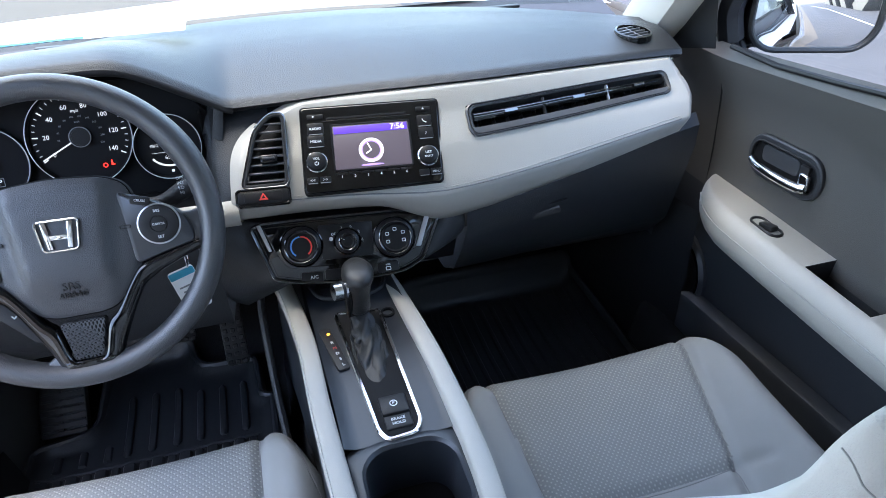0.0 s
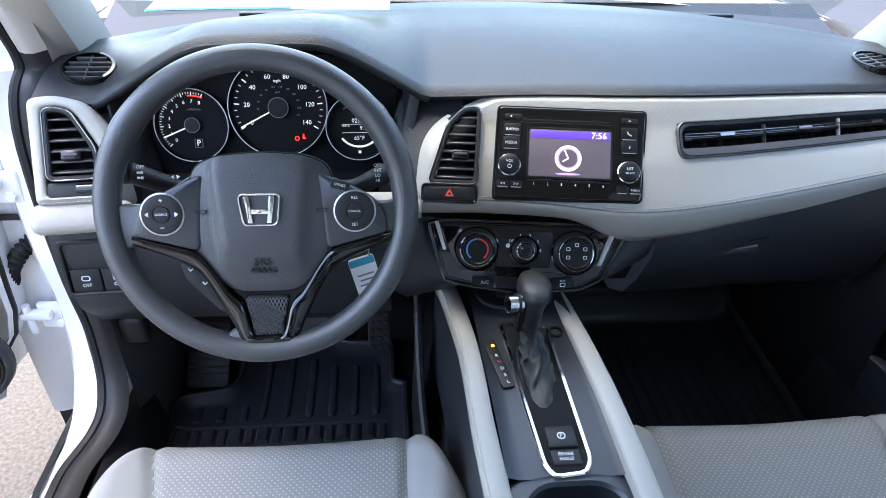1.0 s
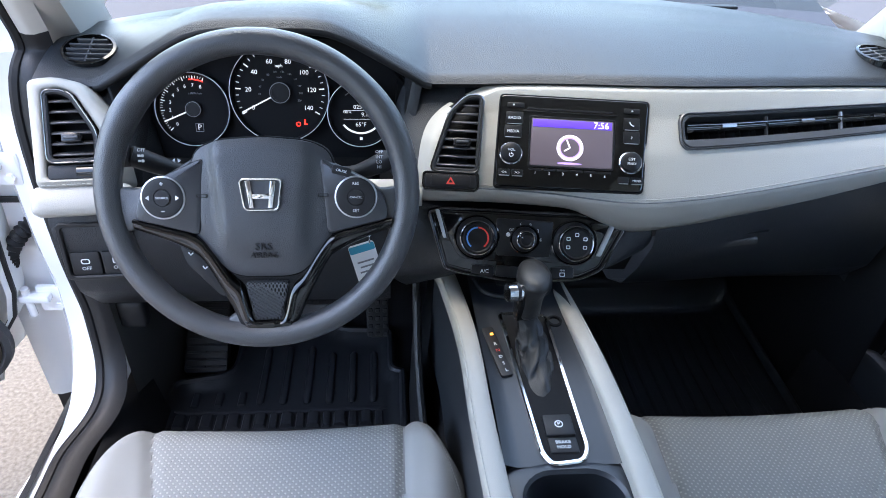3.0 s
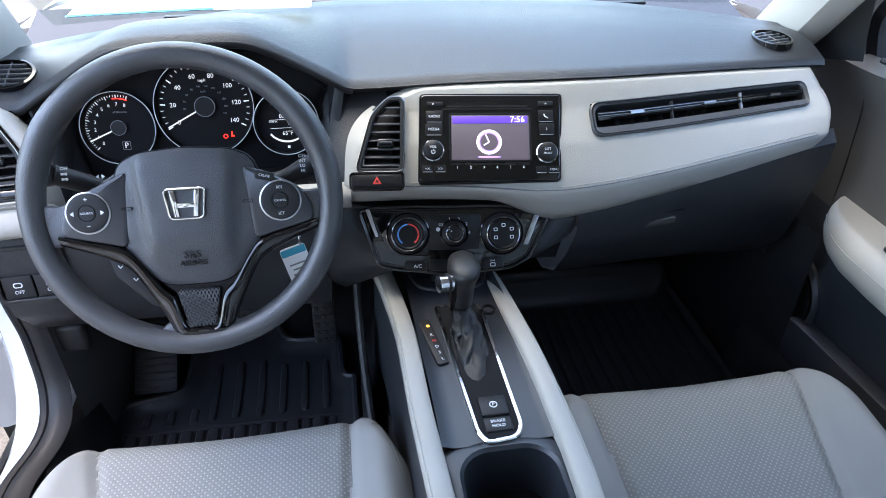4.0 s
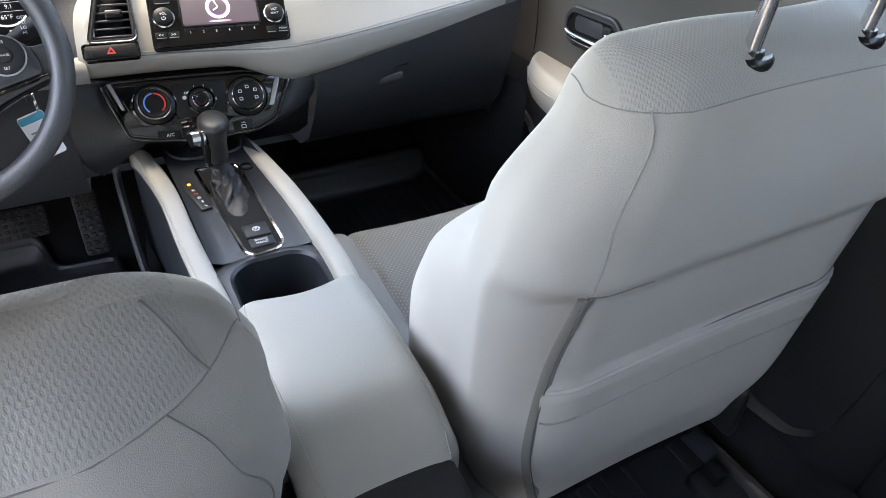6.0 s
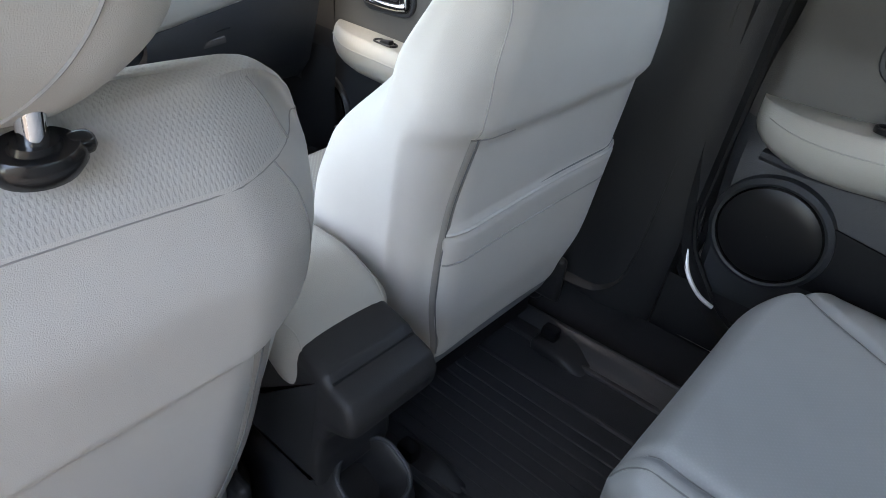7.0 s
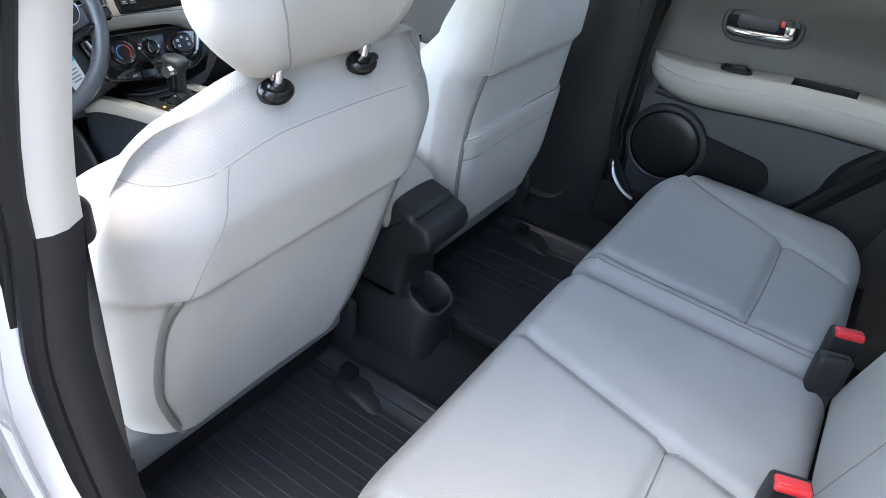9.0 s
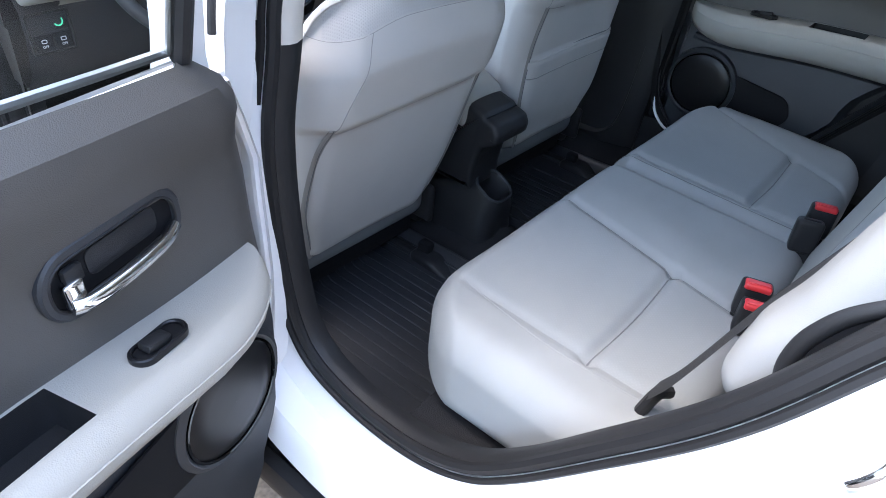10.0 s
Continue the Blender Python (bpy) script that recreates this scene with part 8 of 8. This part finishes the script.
# ---- open doorways: hinges, check straps, wiring sleeves ----
part("sill_cladding", from_grid([[(-0.780, y, 0.420), (-0.798, y, 0.410), (-0.806, y, 0.385), (-0.800, y, 0.355), (-0.77, y, 0.335)] for y in (0.32, 0.1, -0.3, -0.7, -1.05)]), BLACK, car, "black plastic sill cladding")
for hy, hx, gx in ((0.285, -0.775, "front"), (-0.765, -0.755, "rear")):
    for hz_ in ((0.60, 0.86) if gx == "front" else (0.62, 0.95)):
        h_ = part("door_hinge", rbox((0.05, 0.012, 0.055), (hx - 0.02, hy, hz_), 0.004), WHITE, car, "white painted door hinge")
        part("leaf_arm", rbox((0.055, 0.020, 0.016), (hx - 0.045, hy - 0.012, hz_ + 0.01), 0.005), WHITE, h_)
        part("pin", tube([(hx - 0.058, hy - 0.012, hz_ - 0.030), (hx - 0.058, hy - 0.012, hz_ + 0.030)], 0.007, 12), WHITE, h_)
        part("bolt", lathe([(0, 0.006), (0.008, 0.006), (0.008, 0), (0, 0)], 6, frame_m((hx - 0.01, hy - 0.007, hz_ - 0.012), (1, 0, 0), (0, 0, 1))), WHITE, h_)
part("hinge_face", from_grid([[(x, 0.302 + 0.008 * math.sin(60 * x), z) for x in (-0.715, -0.74, -0.76, -0.78, -0.80, -0.82, -0.84, -0.86, -0.878)] for z in (0.34, 0.55, 0.75, 0.95, 1.04)]), WHITE, car, "white painted hinge face of the front doorway")
part("wing_liner", from_grid([[(x, 0.31, z) for x in (-0.70, -0.80, -0.878)] for z in (0.12, 0.25, 0.345)]), SEAL, car)
P = catmull([(-0.774, 0.320, 0.755), (-0.800, 0.295, 0.745), (-0.835, 0.285, 0.705), (-0.850, 0.290, 0.67)], 24)
part("wiring_sleeve", tube(P, lambda t: 0.0125 + 0.0028 * math.sin(95 * t), 14), SEAL, car, "black ribbed rubber wiring sleeve")
# black tube stands for the dark open gap between rear door and pillar
part("pillar_gap", tube(catmull([(-0.7715, -0.761, 1.098), (-0.769, -0.762, 1.13), (-0.757, -0.764, 1.20), (-0.730, -0.768, 1.30)], 5), 0.005, 8), SEAL, car, "dark strip drawn for the shaded gap at the centre pillar")
part("check_strap", rbox((0.11, 0.006, 0.012), (-0.815, 0.300, 0.795), 0.003), BLACK, car, "black front door check strap")
cs = part("check_strap", rbox((0.09, 0.010, 0.020), (-0.765, -0.775, 0.79), 0.004, m=None), BLACK, car, "black door check strap")
part("strap_end", soft((0.03, 0.03, 0.034), 0.010, 10, lambda p: Vector((-0.728, -0.760, 0.793)) + p), BLACK, cs, smooth=60)
# striker of the near rear door
part("door_striker", tube(catmull([(-0.745, -1.490, 0.982), (-0.775, -1.488, 0.984), (-0.776, -1.500, 1.012), (-0.745, -1.503, 1.016)], 6), 0.004, 10), CHROME, car, "bright steel door striker loop")
